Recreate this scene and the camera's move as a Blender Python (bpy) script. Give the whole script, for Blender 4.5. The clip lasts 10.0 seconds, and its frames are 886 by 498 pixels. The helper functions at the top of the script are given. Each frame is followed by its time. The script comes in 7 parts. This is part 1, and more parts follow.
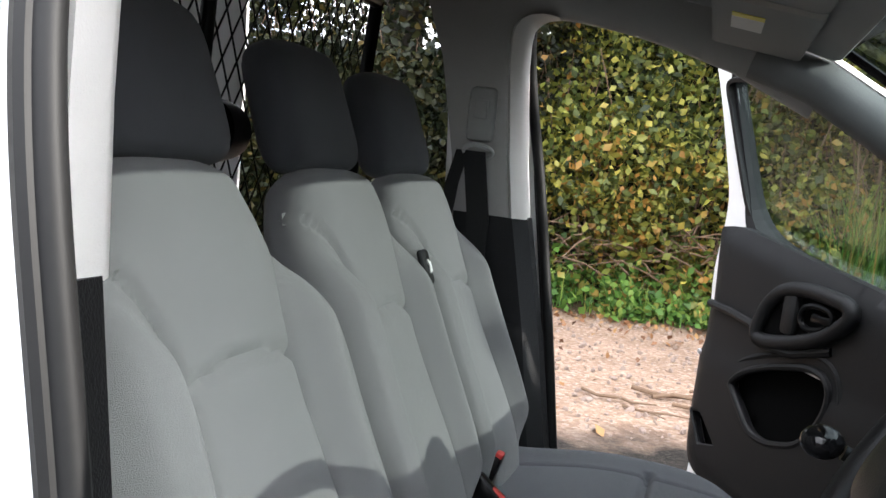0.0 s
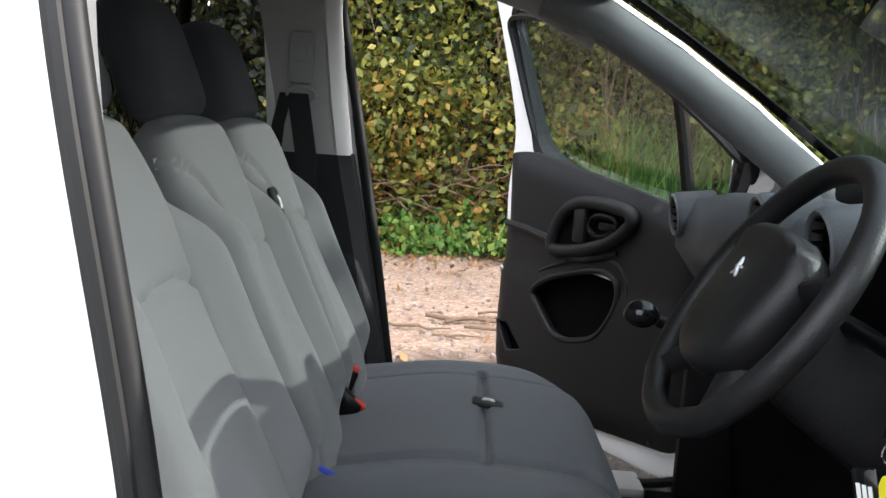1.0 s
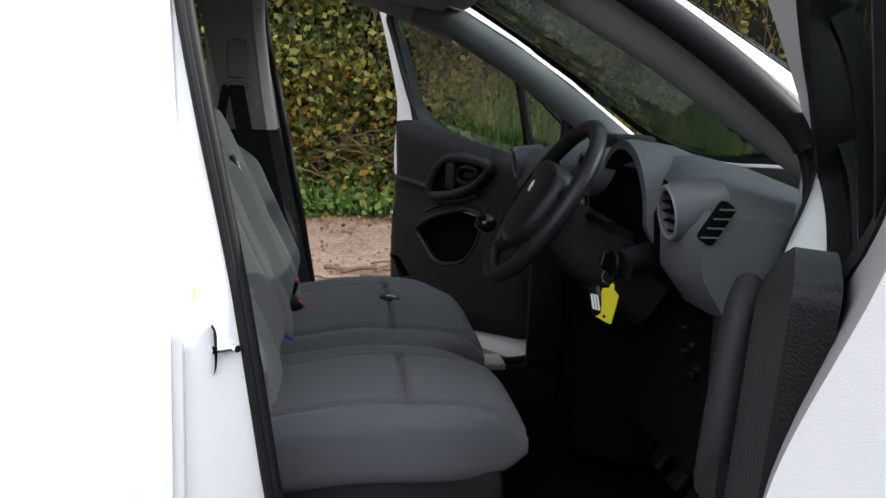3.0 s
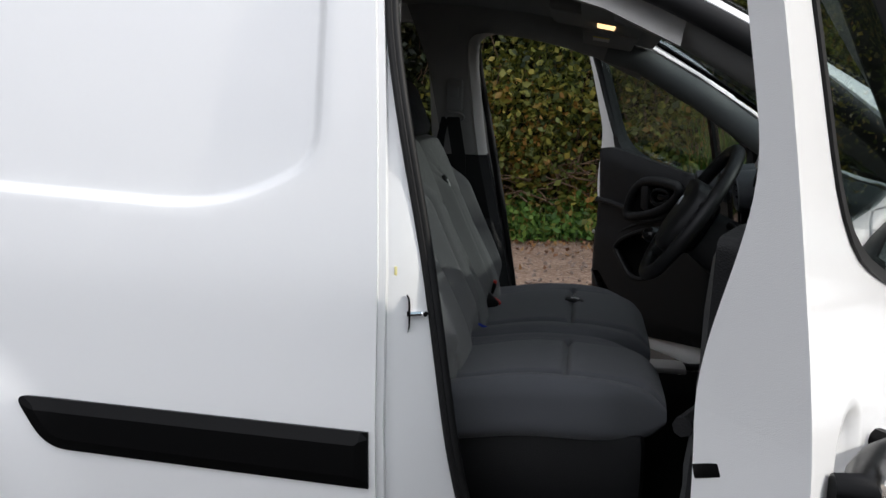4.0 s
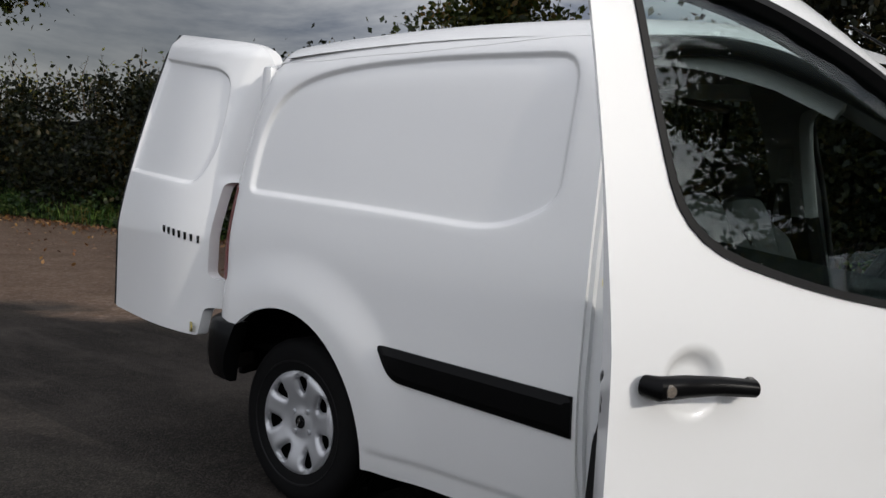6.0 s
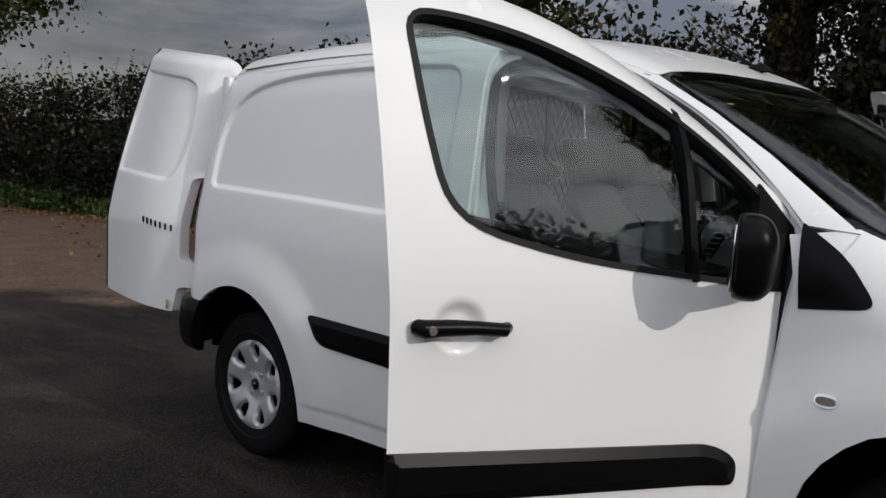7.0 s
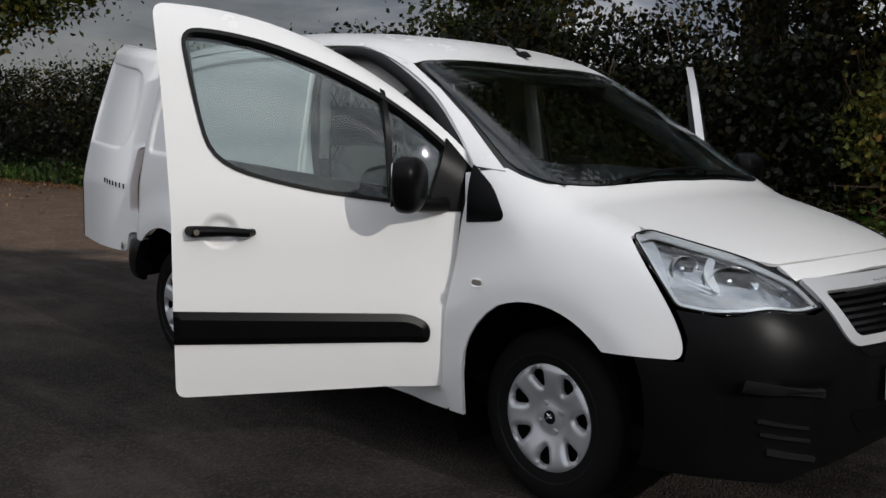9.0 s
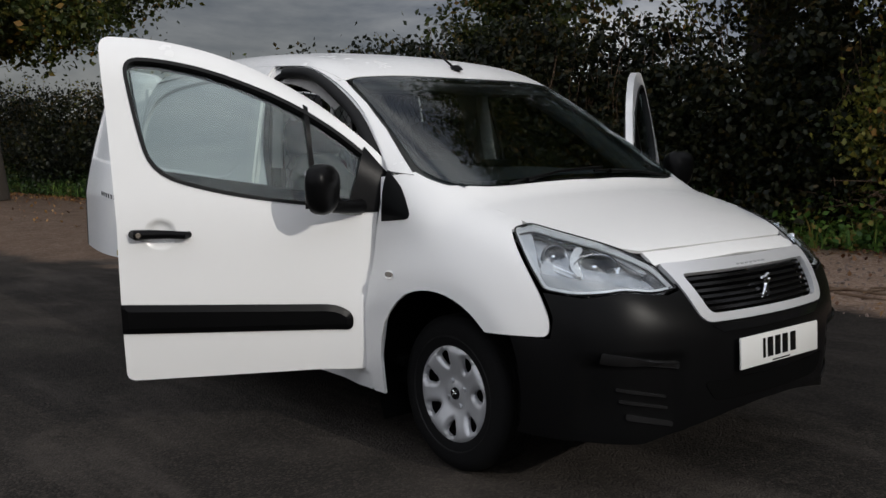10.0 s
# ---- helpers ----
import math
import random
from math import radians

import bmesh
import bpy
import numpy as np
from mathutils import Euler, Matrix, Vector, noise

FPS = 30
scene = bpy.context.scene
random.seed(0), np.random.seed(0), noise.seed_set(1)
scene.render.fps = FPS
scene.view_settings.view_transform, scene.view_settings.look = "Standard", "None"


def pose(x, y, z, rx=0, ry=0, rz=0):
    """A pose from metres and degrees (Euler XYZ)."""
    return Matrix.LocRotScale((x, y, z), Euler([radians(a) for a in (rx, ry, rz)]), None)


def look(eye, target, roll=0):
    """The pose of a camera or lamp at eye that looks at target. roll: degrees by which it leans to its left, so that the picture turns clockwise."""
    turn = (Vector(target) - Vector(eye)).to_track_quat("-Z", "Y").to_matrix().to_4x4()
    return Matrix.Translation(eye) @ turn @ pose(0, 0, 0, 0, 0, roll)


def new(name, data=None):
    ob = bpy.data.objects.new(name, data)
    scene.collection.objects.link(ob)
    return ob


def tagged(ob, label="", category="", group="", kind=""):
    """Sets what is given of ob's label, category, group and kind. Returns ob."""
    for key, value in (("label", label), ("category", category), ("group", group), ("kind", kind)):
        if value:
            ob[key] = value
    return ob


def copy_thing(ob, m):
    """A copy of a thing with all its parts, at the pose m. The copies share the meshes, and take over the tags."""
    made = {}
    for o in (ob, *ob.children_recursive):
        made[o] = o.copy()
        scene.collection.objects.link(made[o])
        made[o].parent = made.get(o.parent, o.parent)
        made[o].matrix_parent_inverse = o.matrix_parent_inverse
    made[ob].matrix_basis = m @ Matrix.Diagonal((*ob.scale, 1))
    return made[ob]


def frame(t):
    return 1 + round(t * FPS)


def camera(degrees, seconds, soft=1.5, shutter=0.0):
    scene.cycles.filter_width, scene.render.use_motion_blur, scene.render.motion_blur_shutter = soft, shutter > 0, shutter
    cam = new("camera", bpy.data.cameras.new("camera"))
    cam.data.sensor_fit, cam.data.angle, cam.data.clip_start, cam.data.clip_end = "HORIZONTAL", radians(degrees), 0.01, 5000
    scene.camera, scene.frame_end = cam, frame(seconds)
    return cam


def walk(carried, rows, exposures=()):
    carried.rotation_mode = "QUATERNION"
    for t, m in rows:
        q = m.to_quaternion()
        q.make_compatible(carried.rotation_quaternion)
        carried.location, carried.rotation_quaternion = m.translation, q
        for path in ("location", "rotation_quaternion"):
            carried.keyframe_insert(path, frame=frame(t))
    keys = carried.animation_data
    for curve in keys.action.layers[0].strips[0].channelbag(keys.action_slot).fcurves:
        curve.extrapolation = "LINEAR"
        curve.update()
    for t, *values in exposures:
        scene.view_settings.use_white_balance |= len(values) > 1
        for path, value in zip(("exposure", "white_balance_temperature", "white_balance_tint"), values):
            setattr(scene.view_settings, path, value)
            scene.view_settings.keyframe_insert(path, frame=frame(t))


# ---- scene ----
cam = camera(50.6, 10.0)
PATH = [
    (0, (-1.058, -1.261, 1.286), (-1.588, 0.659, 1.095), 7.3),
    (0.5, (-1.128, -1.341, 1.27), (-1.405, 0.627, 1.044), 6.4),
    (1, (-1.163, -1.438, 1.259), (-1.199, 0.545, 1.001), 4.1),
    (1.5, (-1.204, -1.622, 1.267), (-1.142, 0.357, 0.983), 2.4),
    (2, (-1.237, -1.807, 1.288), (-1.011, 0.153, 0.966), 2.7),
    (2.2, (-1.246, -1.878, 1.289), (-0.978, 0.075, 0.951), 2.1),
    (3.5, (-1.167, -2.461, 1.299), (-1.129, -0.484, 1.002), 1.7),
    (4, (-1.071, -2.665, 1.299), (-1.365, -0.705, 1.026), 1.6),
    (4.5, (-0.923, -2.88, 1.288), (-1.588, -1.011, 1.032), 2.0),
    (5, (-0.678, -2.956, 1.278), (-1.684, -1.242, 1.054), 1.0),
    (5.2, (-0.573, -2.956, 1.271), (-1.689, -1.312, 1.038), 2.6),
    (6.3, (0.077, -3.14, 1.273), (-1.243, -1.644, 1.129), 2.7),
    (6.5, (0.213, -3.16, 1.3), (-1.116, -1.675, 1.127), 2.0),
    (7, (0.574, -3.166, 1.311), (-0.786, -1.711, 1.124), 2.4),
    (7.5, (0.936, -3.182, 1.305), (-0.437, -1.739, 1.128), 1.9),
    (8, (1.327, -3.17, 1.308), (-0.067, -1.748, 1.124), 1.7),
    (8.5, (1.725, -3.17, 1.313), (0.303, -1.776, 1.128), 2.7),
    (9, (2.094, -3.279, 1.3), (0.642, -1.925, 1.058), 1.4),
    (9.5, (2.433, -3.279, 1.331), (0.939, -1.965, 1.125), 0.9),
    (10, (2.765, -3.148, 1.311), (1.238, -1.878, 1.082), -0.3),
]
EXPOSURES = [(0, 2.7), (1, 2.6), (1.5, 2.15), (2.2, 1.75), (3.5, 1.35), (4, 0.62), (4.5, 0.2), (5.2, 0.0), (6.3, -0.22), (7.5, -0.37), (9, -0.40), (10, -0.38)]
walk(cam, [(t, look(eye, target, roll)) for t, eye, target, roll in PATH], EXPOSURES)


# ---- light ----
SUN_AZ, SUN_EL = 1.0, 24.0
sun = new("sun", bpy.data.lights.new("sun", "SUN"))
sun.data.energy, sun.data.angle, sun.data.color = 2.05, radians(0.4), (1.0, 0.95, 0.88)
sun_way = Vector((math.cos(radians(SUN_AZ)) * math.cos(radians(SUN_EL)), math.sin(radians(SUN_AZ)) * math.cos(radians(SUN_EL)), math.sin(radians(SUN_EL))))
sun.matrix_world = look(sun_way * 30, (0, 0, 0))


def node(nt, kind, x=0, **values):
    n = nt.nodes.new(kind)
    for key, value in values.items():
        n.inputs[key.replace("_", " ")].default_value = value
    return n


def build_world():
    world = bpy.data.worlds.new("sky")
    scene.world = world
    world.use_nodes = True
    nt = world.node_tree
    nt.nodes.clear()
    link = nt.links.new
    out = nt.nodes.new("ShaderNodeOutputWorld")
    bg = nt.nodes.new("ShaderNodeBackground")
    sky = nt.nodes.new("ShaderNodeTexSky")
    sky.sky_type, sky.sun_disc = "NISHITA", False
    sky.sun_elevation, sky.sun_rotation = radians(SUN_EL), radians(90 - SUN_AZ)
    coord = nt.nodes.new("ShaderNodeTexCoord")
    sep = nt.nodes.new("ShaderNodeSeparateXYZ")
    link(coord.outputs["Generated"], sep.inputs[0])
    # cloud layer, flattened towards the horizon
    mapping = nt.nodes.new("ShaderNodeMapping")
    mapping.inputs["Scale"].default_value = (2.0, 2.0, 6.0)
    link(coord.outputs["Generated"], mapping.inputs[0])
    noise_a = node(nt, "ShaderNodeTexNoise", Scale=1.9, Detail=7.0, Roughness=0.58, Distortion=0.35)
    link(mapping.outputs[0], noise_a.inputs["Vector"])
    ramp = nt.nodes.new("ShaderNodeValToRGB")
    ramp.color_ramp.elements[0].position, ramp.color_ramp.elements[1].position = 0.38, 0.64
    ramp.color_ramp.elements[0].color = (0.27, 0.295, 0.37, 1)
    ramp.color_ramp.elements[1].color = (0.98, 0.98, 1.0, 1)
    link(noise_a.outputs["Fac"], ramp.inputs[0])
    # a dark rain front stands behind the van, brighter cloud on the sun's side
    front = node(nt, "ShaderNodeMapRange")
    front.inputs["From Min"].default_value, front.inputs["From Max"].default_value = -0.60, 0.75
    front.inputs["To Min"].default_value, front.inputs["To Max"].default_value = 1.8, 10.6
    front.interpolation_type = "SMOOTHSTEP"
    dot = nt.nodes.new("ShaderNodeVectorMath")
    dot.operation = "DOT_PRODUCT"
    dot.inputs[1].default_value = (0.58, -0.75, 0.33)
    link(coord.outputs["Generated"], dot.inputs[0])
    link(dot.outputs["Value"], front.inputs["Value"])
    mul = nt.nodes.new("ShaderNodeVectorMath")
    mul.operation = "SCALE"
    link(ramp.outputs[0], mul.inputs[0])
    link(front.outputs[0], mul.inputs["Scale"])
    # thin bright cloud round the sun
    near_sun = nt.nodes.new("ShaderNodeVectorMath")
    near_sun.operation = "DOT_PRODUCT"
    near_sun.inputs[1].default_value = sun_way
    link(coord.outputs["Generated"], near_sun.inputs[0])
    halo = node(nt, "ShaderNodeMapRange")
    halo.inputs["From Min"].default_value, halo.inputs["From Max"].default_value = 0.80, 1.0
    halo.inputs["To Min"].default_value, halo.inputs["To Max"].default_value = 1.0, 1.45
    halo.interpolation_type = "SMOOTHERSTEP"
    link(near_sun.outputs["Value"], halo.inputs["Value"])
    lit = nt.nodes.new("ShaderNodeVectorMath")
    lit.operation = "SCALE"
    link(mul.outputs[0], lit.inputs[0])
    link(halo.outputs[0], lit.inputs["Scale"])
    mix = nt.nodes.new("ShaderNodeMix")
    mix.data_type = "RGBA"
    mix.inputs["Factor"].default_value = 0.94
    # the cloud breaks up over the hedge
    over = nt.nodes.new("ShaderNodeVectorMath")
    over.operation = "DOT_PRODUCT"
    over.inputs[1].default_value = Vector((-0.30, 0.93, 0.22)).normalized()
    link(coord.outputs["Generated"], over.inputs[0])
    breaks = node(nt, "ShaderNodeMapRange")
    breaks.inputs["From Min"].default_value, breaks.inputs["From Max"].default_value = 0.74, 0.98
    breaks.inputs["To Min"].default_value, breaks.inputs["To Max"].default_value = 1.0, 2.8
    breaks.interpolation_type = "SMOOTHSTEP"
    link(over.outputs["Value"], breaks.inputs["Value"])
    opened = nt.nodes.new("ShaderNodeVectorMath")
    opened.operation = "SCALE"
    link(lit.outputs[0], opened.inputs[0])
    link(breaks.outputs[0], opened.inputs["Scale"])
    # and grows lighter overhead
    above = node(nt, "ShaderNodeMapRange")
    above.inputs["From Min"].default_value, above.inputs["From Max"].default_value = 0.28, 0.75
    above.inputs["To Min"].default_value, above.inputs["To Max"].default_value = 0.0, 4.0
    above.interpolation_type = "SMOOTHSTEP"
    link(sep.outputs["Z"], above.inputs["Value"])
    veil = nt.nodes.new("ShaderNodeVectorMath")
    veil.operation = "SCALE"
    link(ramp.outputs[0], veil.inputs[0])
    link(above.outputs[0], veil.inputs["Scale"])
    summed = nt.nodes.new("ShaderNodeVectorMath")
    summed.operation = "ADD"
    link(opened.outputs[0], summed.inputs[0])
    link(veil.outputs[0], summed.inputs[1])
    link(sky.outputs[0], mix.inputs["A"])
    link(summed.outputs[0], mix.inputs["B"])
    link(mix.outputs["Result"], bg.inputs["Color"])
    bg.inputs["Strength"].default_value = 0.15
    link(bg.outputs[0], out.inputs[0])


build_world()


# ---- materials ----
def material(name, colour, rough=0.5, metal=0.0, grain=0.0, grain_scale=40.0, bump=0.0, bump_scale=None, stain=0.0, stain_scale=2.0,
             coat=0.0, rough_var=0.0, colour2=None, spec=0.5, random_tone=0.0, sheen=0.0):
    """A procedural surface: base colour, fine grain and large stains, roughness and relief."""
    mat = bpy.data.materials.new(name)
    mat.use_nodes = True
    nt = mat.node_tree
    link = nt.links.new
    bsdf = nt.nodes["Principled BSDF"]
    bsdf.inputs["Roughness"].default_value, bsdf.inputs["Metallic"].default_value = rough, metal
    bsdf.inputs["Coat Weight"].default_value, bsdf.inputs["Coat Roughness"].default_value = coat, 0.09
    bsdf.inputs["Specular IOR Level"].default_value = spec
    bsdf.inputs["Sheen Weight"].default_value = sheen
    coord = nt.nodes.new("ShaderNodeTexCoord")
    fine = node(nt, "ShaderNodeTexNoise", Scale=grain_scale, Detail=4.0, Roughness=0.6)
    large = node(nt, "ShaderNodeTexNoise", Scale=stain_scale, Detail=5.0, Roughness=0.6)
    link(coord.outputs["Object"], fine.inputs["Vector"])
    link(coord.outputs["Object"], large.inputs["Vector"])
    second = colour2 or tuple(c * 0.55 for c in colour)
    add = nt.nodes.new("ShaderNodeMath")
    add.operation = "MULTIPLY_ADD"
    link(fine.outputs["Fac"], add.inputs[0])
    add.inputs[1].default_value, add.inputs[2].default_value = 2.0 * grain, -grain
    add2 = nt.nodes.new("ShaderNodeMath")
    add2.operation = "MULTIPLY_ADD"
    link(large.outputs["Fac"], add2.inputs[0])
    add2.inputs[1].default_value = 2.0 * stain
    link(add.outputs[0], add2.inputs[2])
    shift = nt.nodes.new("ShaderNodeMath")
    shift.operation, shift.use_clamp = "ADD", True
    shift.inputs[1].default_value = 0.30 - stain if (grain or stain) else 0.0
    link(add2.outputs[0], shift.inputs[0])
    mix = nt.nodes.new("ShaderNodeMix")
    mix.data_type = "RGBA"
    mix.inputs["A"].default_value, mix.inputs["B"].default_value = (*colour, 1), (*second, 1)
    link(shift.outputs[0], mix.inputs["Factor"])
    result = mix.outputs["Result"]
    if random_tone:
        info = nt.nodes.new("ShaderNodeObjectInfo")
        hsv = nt.nodes.new("ShaderNodeHueSaturation")
        spread = nt.nodes.new("ShaderNodeMapRange")
        spread.inputs["To Min"].default_value, spread.inputs["To Max"].default_value = 1 - random_tone, 1 + random_tone
        link(info.outputs["Random"], spread.inputs["Value"])
        link(spread.outputs[0], hsv.inputs["Value"])
        link(result, hsv.inputs["Color"])
        result = hsv.outputs["Color"]
    link(result, bsdf.inputs["Base Color"])
    if rough_var:
        spread = nt.nodes.new("ShaderNodeMapRange")
        spread.inputs["To Min"].default_value, spread.inputs["To Max"].default_value = max(rough - rough_var, 0.02), min(rough + rough_var, 1)
        link(large.outputs["Fac"], spread.inputs["Value"])
        link(spread.outputs[0], bsdf.inputs["Roughness"])
    if bump:
        relief = node(nt, "ShaderNodeBump", Strength=1.0, Distance=bump)
        source = fine
        if bump_scale:
            source = node(nt, "ShaderNodeTexNoise", Scale=bump_scale, Detail=3.0)
            link(coord.outputs["Object"], source.inputs["Vector"])
        link(source.outputs["Fac"], relief.inputs["Height"])
        link(relief.outputs[0], bsdf.inputs["Normal"])
    return mat


def glass_material(name, tint=(0.93, 0.97, 0.95), rough=0.0, gloss_base=0.05):
    """A thin pane: clear, with a mirror-like gloss that grows at a grazing angle."""
    mat = bpy.data.materials.new(name)
    mat.use_nodes = True
    nt = mat.node_tree
    nt.nodes.clear()
    out = nt.nodes.new("ShaderNodeOutputMaterial")
    clear = nt.nodes.new("ShaderNodeBsdfTransparent")
    clear.inputs["Color"].default_value = (*tint, 1)
    gloss = nt.nodes.new("ShaderNodeBsdfGlossy")
    gloss.inputs["Roughness"].default_value = rough
    facing = nt.nodes.new("ShaderNodeLayerWeight")
    facing.inputs["Blend"].default_value = 0.5
    power = nt.nodes.new("ShaderNodeMath")
    power.operation = "POWER"
    power.inputs[1].default_value = 5.0
    nt.links.new(facing.outputs["Facing"], power.inputs[0])
    double = nt.nodes.new("ShaderNodeMath")
    double.operation, double.use_clamp = "MULTIPLY_ADD", True
    double.inputs[1].default_value, double.inputs[2].default_value = 0.6, gloss_base
    nt.links.new(power.outputs[0], double.inputs[0])
    mix = nt.nodes.new("ShaderNodeMixShader")
    nt.links.new(double.outputs[0], mix.inputs[0])
    nt.links.new(clear.outputs[0], mix.inputs[1])
    nt.links.new(gloss.outputs[0], mix.inputs[2])
    nt.links.new(mix.outputs[0], out.inputs[0])
    return mat


WHITE = material("white_paint", (0.81, 0.81, 0.803), 0.26, coat=0.45, stain=0.03, stain_scale=1.5, colour2=(0.70, 0.70, 0.69), rough_var=0.04, bump=0.0004, bump_scale=900)
WHITE_IN = material("white_paint_jamb", (0.70, 0.715, 0.73), 0.35, coat=0.3, stain=0.12, stain_scale=6, colour2=(0.60, 0.58, 0.54))
BLACK = material("black_plastic", (0.0030, 0.0030, 0.0033), 0.30, grain=0.2, grain_scale=300, bump=0.0002, bump_scale=700, stain=0.2, colour2=(0.005, 0.005, 0.005), rough_var=0.06, spec=0.10)
BLACK_TRIM = material("black_trim", (0.007, 0.0072, 0.0078), 0.5, grain=0.2, grain_scale=250, bump=0.0010, bump_scale=450, stain=0.2, colour2=(0.014, 0.014, 0.0145), rough_var=0.1, spec=0.2)
GLOSS_BLACK = material("gloss_black", (0.006, 0.006, 0.0065), 0.12, rough_var=0.03, spec=0.3)
RUBBER = material("rubber", (0.006, 0.006, 0.0064), 0.55, grain=0.3, grain_scale=120, colour2=(0.011, 0.011, 0.011), spec=0.2)
TYRE = material("tyre_rubber", (0.005, 0.005, 0.0054), 0.75, grain=0.3, grain_scale=90, stain=0.3, stain_scale=5, colour2=(0.010, 0.0098, 0.0095), bump=0.001, bump_scale=150, spec=0.08)
HUBCAP = material("silver_paint", (0.55, 0.56, 0.58), 0.34, metal=0.55, grain=0.08, grain_scale=200, stain=0.1, stain_scale=8, colour2=(0.40, 0.40, 0.41))
CHROME = material("chrome", (0.85, 0.86, 0.88), 0.08, metal=1.0, rough_var=0.03)
# near-black: shade in the footwell, underneath and in openings is put into it
DARK = material("deep_shade", (0.004, 0.004, 0.004), 0.95, grain=0.3, grain_scale=30, spec=0.02)
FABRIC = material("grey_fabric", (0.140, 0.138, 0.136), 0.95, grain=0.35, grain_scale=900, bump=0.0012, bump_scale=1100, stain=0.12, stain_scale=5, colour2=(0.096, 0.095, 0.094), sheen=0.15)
FABRIC_DARK = material("dark_fabric", (0.036, 0.037, 0.041), 0.95, grain=0.35, grain_scale=900, bump=0.0012, bump_scale=1100, stain=0.12, stain_scale=5, colour2=(0.025, 0.026, 0.029), sheen=0.10)
HEADLINER = material("headliner", (0.30, 0.30, 0.29), 0.95, grain=0.25, grain_scale=500, bump=0.0006, bump_scale=700, stain=0.1, stain_scale=3)
GREY_TRIM = material("grey_trim", (0.33, 0.32, 0.305), 0.6, grain=0.15, grain_scale=300, bump=0.0005, bump_scale=500, stain=0.15, stain_scale=6)
GLASS = glass_material("clear_glass", (0.72, 0.79, 0.775), gloss_base=0.055)
SCREEN_GLASS = glass_material("windscreen_glass", (0.60, 0.65, 0.655), gloss_base=0.095)


# ---- mesh helpers ----
def mesh_ob(name, verts, faces, mat, parent=None, label="", normals=None, smooth=True):
    """One mesh object, as a part under its parent or as a thing."""
    me = bpy.data.meshes.new(name)
    me.from_pydata([tuple(map(float, v)) for v in verts], [], [tuple(map(int, f)) for f in faces])
    if smooth:
        me.polygons.foreach_set("use_smooth", [True] * len(me.polygons))
    for m in mat if isinstance(mat, (list, tuple)) else (mat,):
        me.materials.append(m)
    if normals is not None:
        me.normals_split_custom_set_from_vertices([tuple(map(float, n)) for n in normals])
    me.update()
    ob = new(name, me)
    if parent is not None:
        ob.parent = parent
    return tagged(ob, label=label)


def part(name, bm, mat, parent=None, label="", smooth=40):
    """Links a bmesh as one mesh object under a thing or under a part."""
    me = bpy.data.meshes.new(name)
    bm.normal_update()
    for f in bm.faces:
        f.smooth = True
    for e in bm.edges:
        if len(e.link_faces) == 2 and e.calc_face_angle(0) > radians(smooth):
            e.smooth = False
    bm.to_mesh(me)
    bm.free()
    for m in mat if isinstance(mat, (list, tuple)) else (mat,):
        me.materials.append(m)
    ob = new(name, me)
    if parent is not None:
        ob.parent = parent
    return tagged(ob, label=label)


def spl(t, xs, ys):
    """A smooth curve through few points (cubic, with finite slopes)."""
    t, xs, ys = np.asarray(t, float), np.asarray(xs, float), np.asarray(ys, float)
    d = np.diff(ys) / np.diff(xs)
    m = np.r_[d[0], (d[1:] + d[:-1]) / 2, d[-1]]
    i = np.clip(np.searchsorted(xs, t) - 1, 0, len(xs) - 2)
    h = xs[i + 1] - xs[i]
    s = (t - xs[i]) / h
    inside = ((2 * s**3 - 3 * s**2 + 1) * ys[i] + (s**3 - 2 * s**2 + s) * h * m[i] + (3 * s**2 - 2 * s**3) * ys[i + 1] + (s**3 - s**2) * h * m[i + 1])
    return np.where(t < xs[0], ys[0] + (t - xs[0]) * m[0], np.where(t > xs[-1], ys[-1] + (t - xs[-1]) * m[-1], inside))


def sstep(a, b, x):
    s = np.clip((x - a) / (b - a), 0, 1)
    return s * s * (3 - 2 * s)


def smax(a, b, k):
    h = np.maximum(k - np.abs(a - b), 0) / k
    return np.maximum(a, b) + h * h * k / 4


def smin(a, b, k):
    return -smax(-a, -b, k)


def rounded(points, n=6):
    """A closed outline from corners (u, v) or (u, v, radius)."""
    out = []
    count = len(points)
    for i, p in enumerate(points):
        r = p[2] if len(p) > 2 else 0
        c = np.array(p[:2], float)
        if not r:
            out.append(c)
            continue
        a, b = np.array(points[i - 1][:2], float), np.array(points[(i + 1) % count][:2], float)
        la, lb = np.linalg.norm(a - c), np.linalg.norm(b - c)
        p0, p1 = c + (a - c) / la * min(r, la * 0.49), c + (b - c) / lb * min(r, lb * 0.49)
        for s in np.linspace(0, 1, n):
            out.append((1 - s) ** 2 * p0 + 2 * s * (1 - s) * c + s * s * p1)
    return np.array(out)


def resampled(poly, step):
    out = []
    for a, b in zip(poly, np.roll(poly, -1, axis=0)):
        n = max(1, int(np.ceil(np.linalg.norm(b - a) / step)))
        out += [a + (b - a) * k / n for k in range(n)]
    return np.array(out)


def inside(poly, pts):
    hit = np.zeros(len(pts), bool)
    x, y = pts[:, 0], pts[:, 1]
    for (ax, ay), (bx, by) in zip(poly, np.roll(poly, -1, axis=0)):
        cross = (ay > y) != (by > y)
        hit ^= cross & (x < (bx - ax) * (y - ay) / ((by - ay) if by != ay else 1e-9) + ax)
    return hit


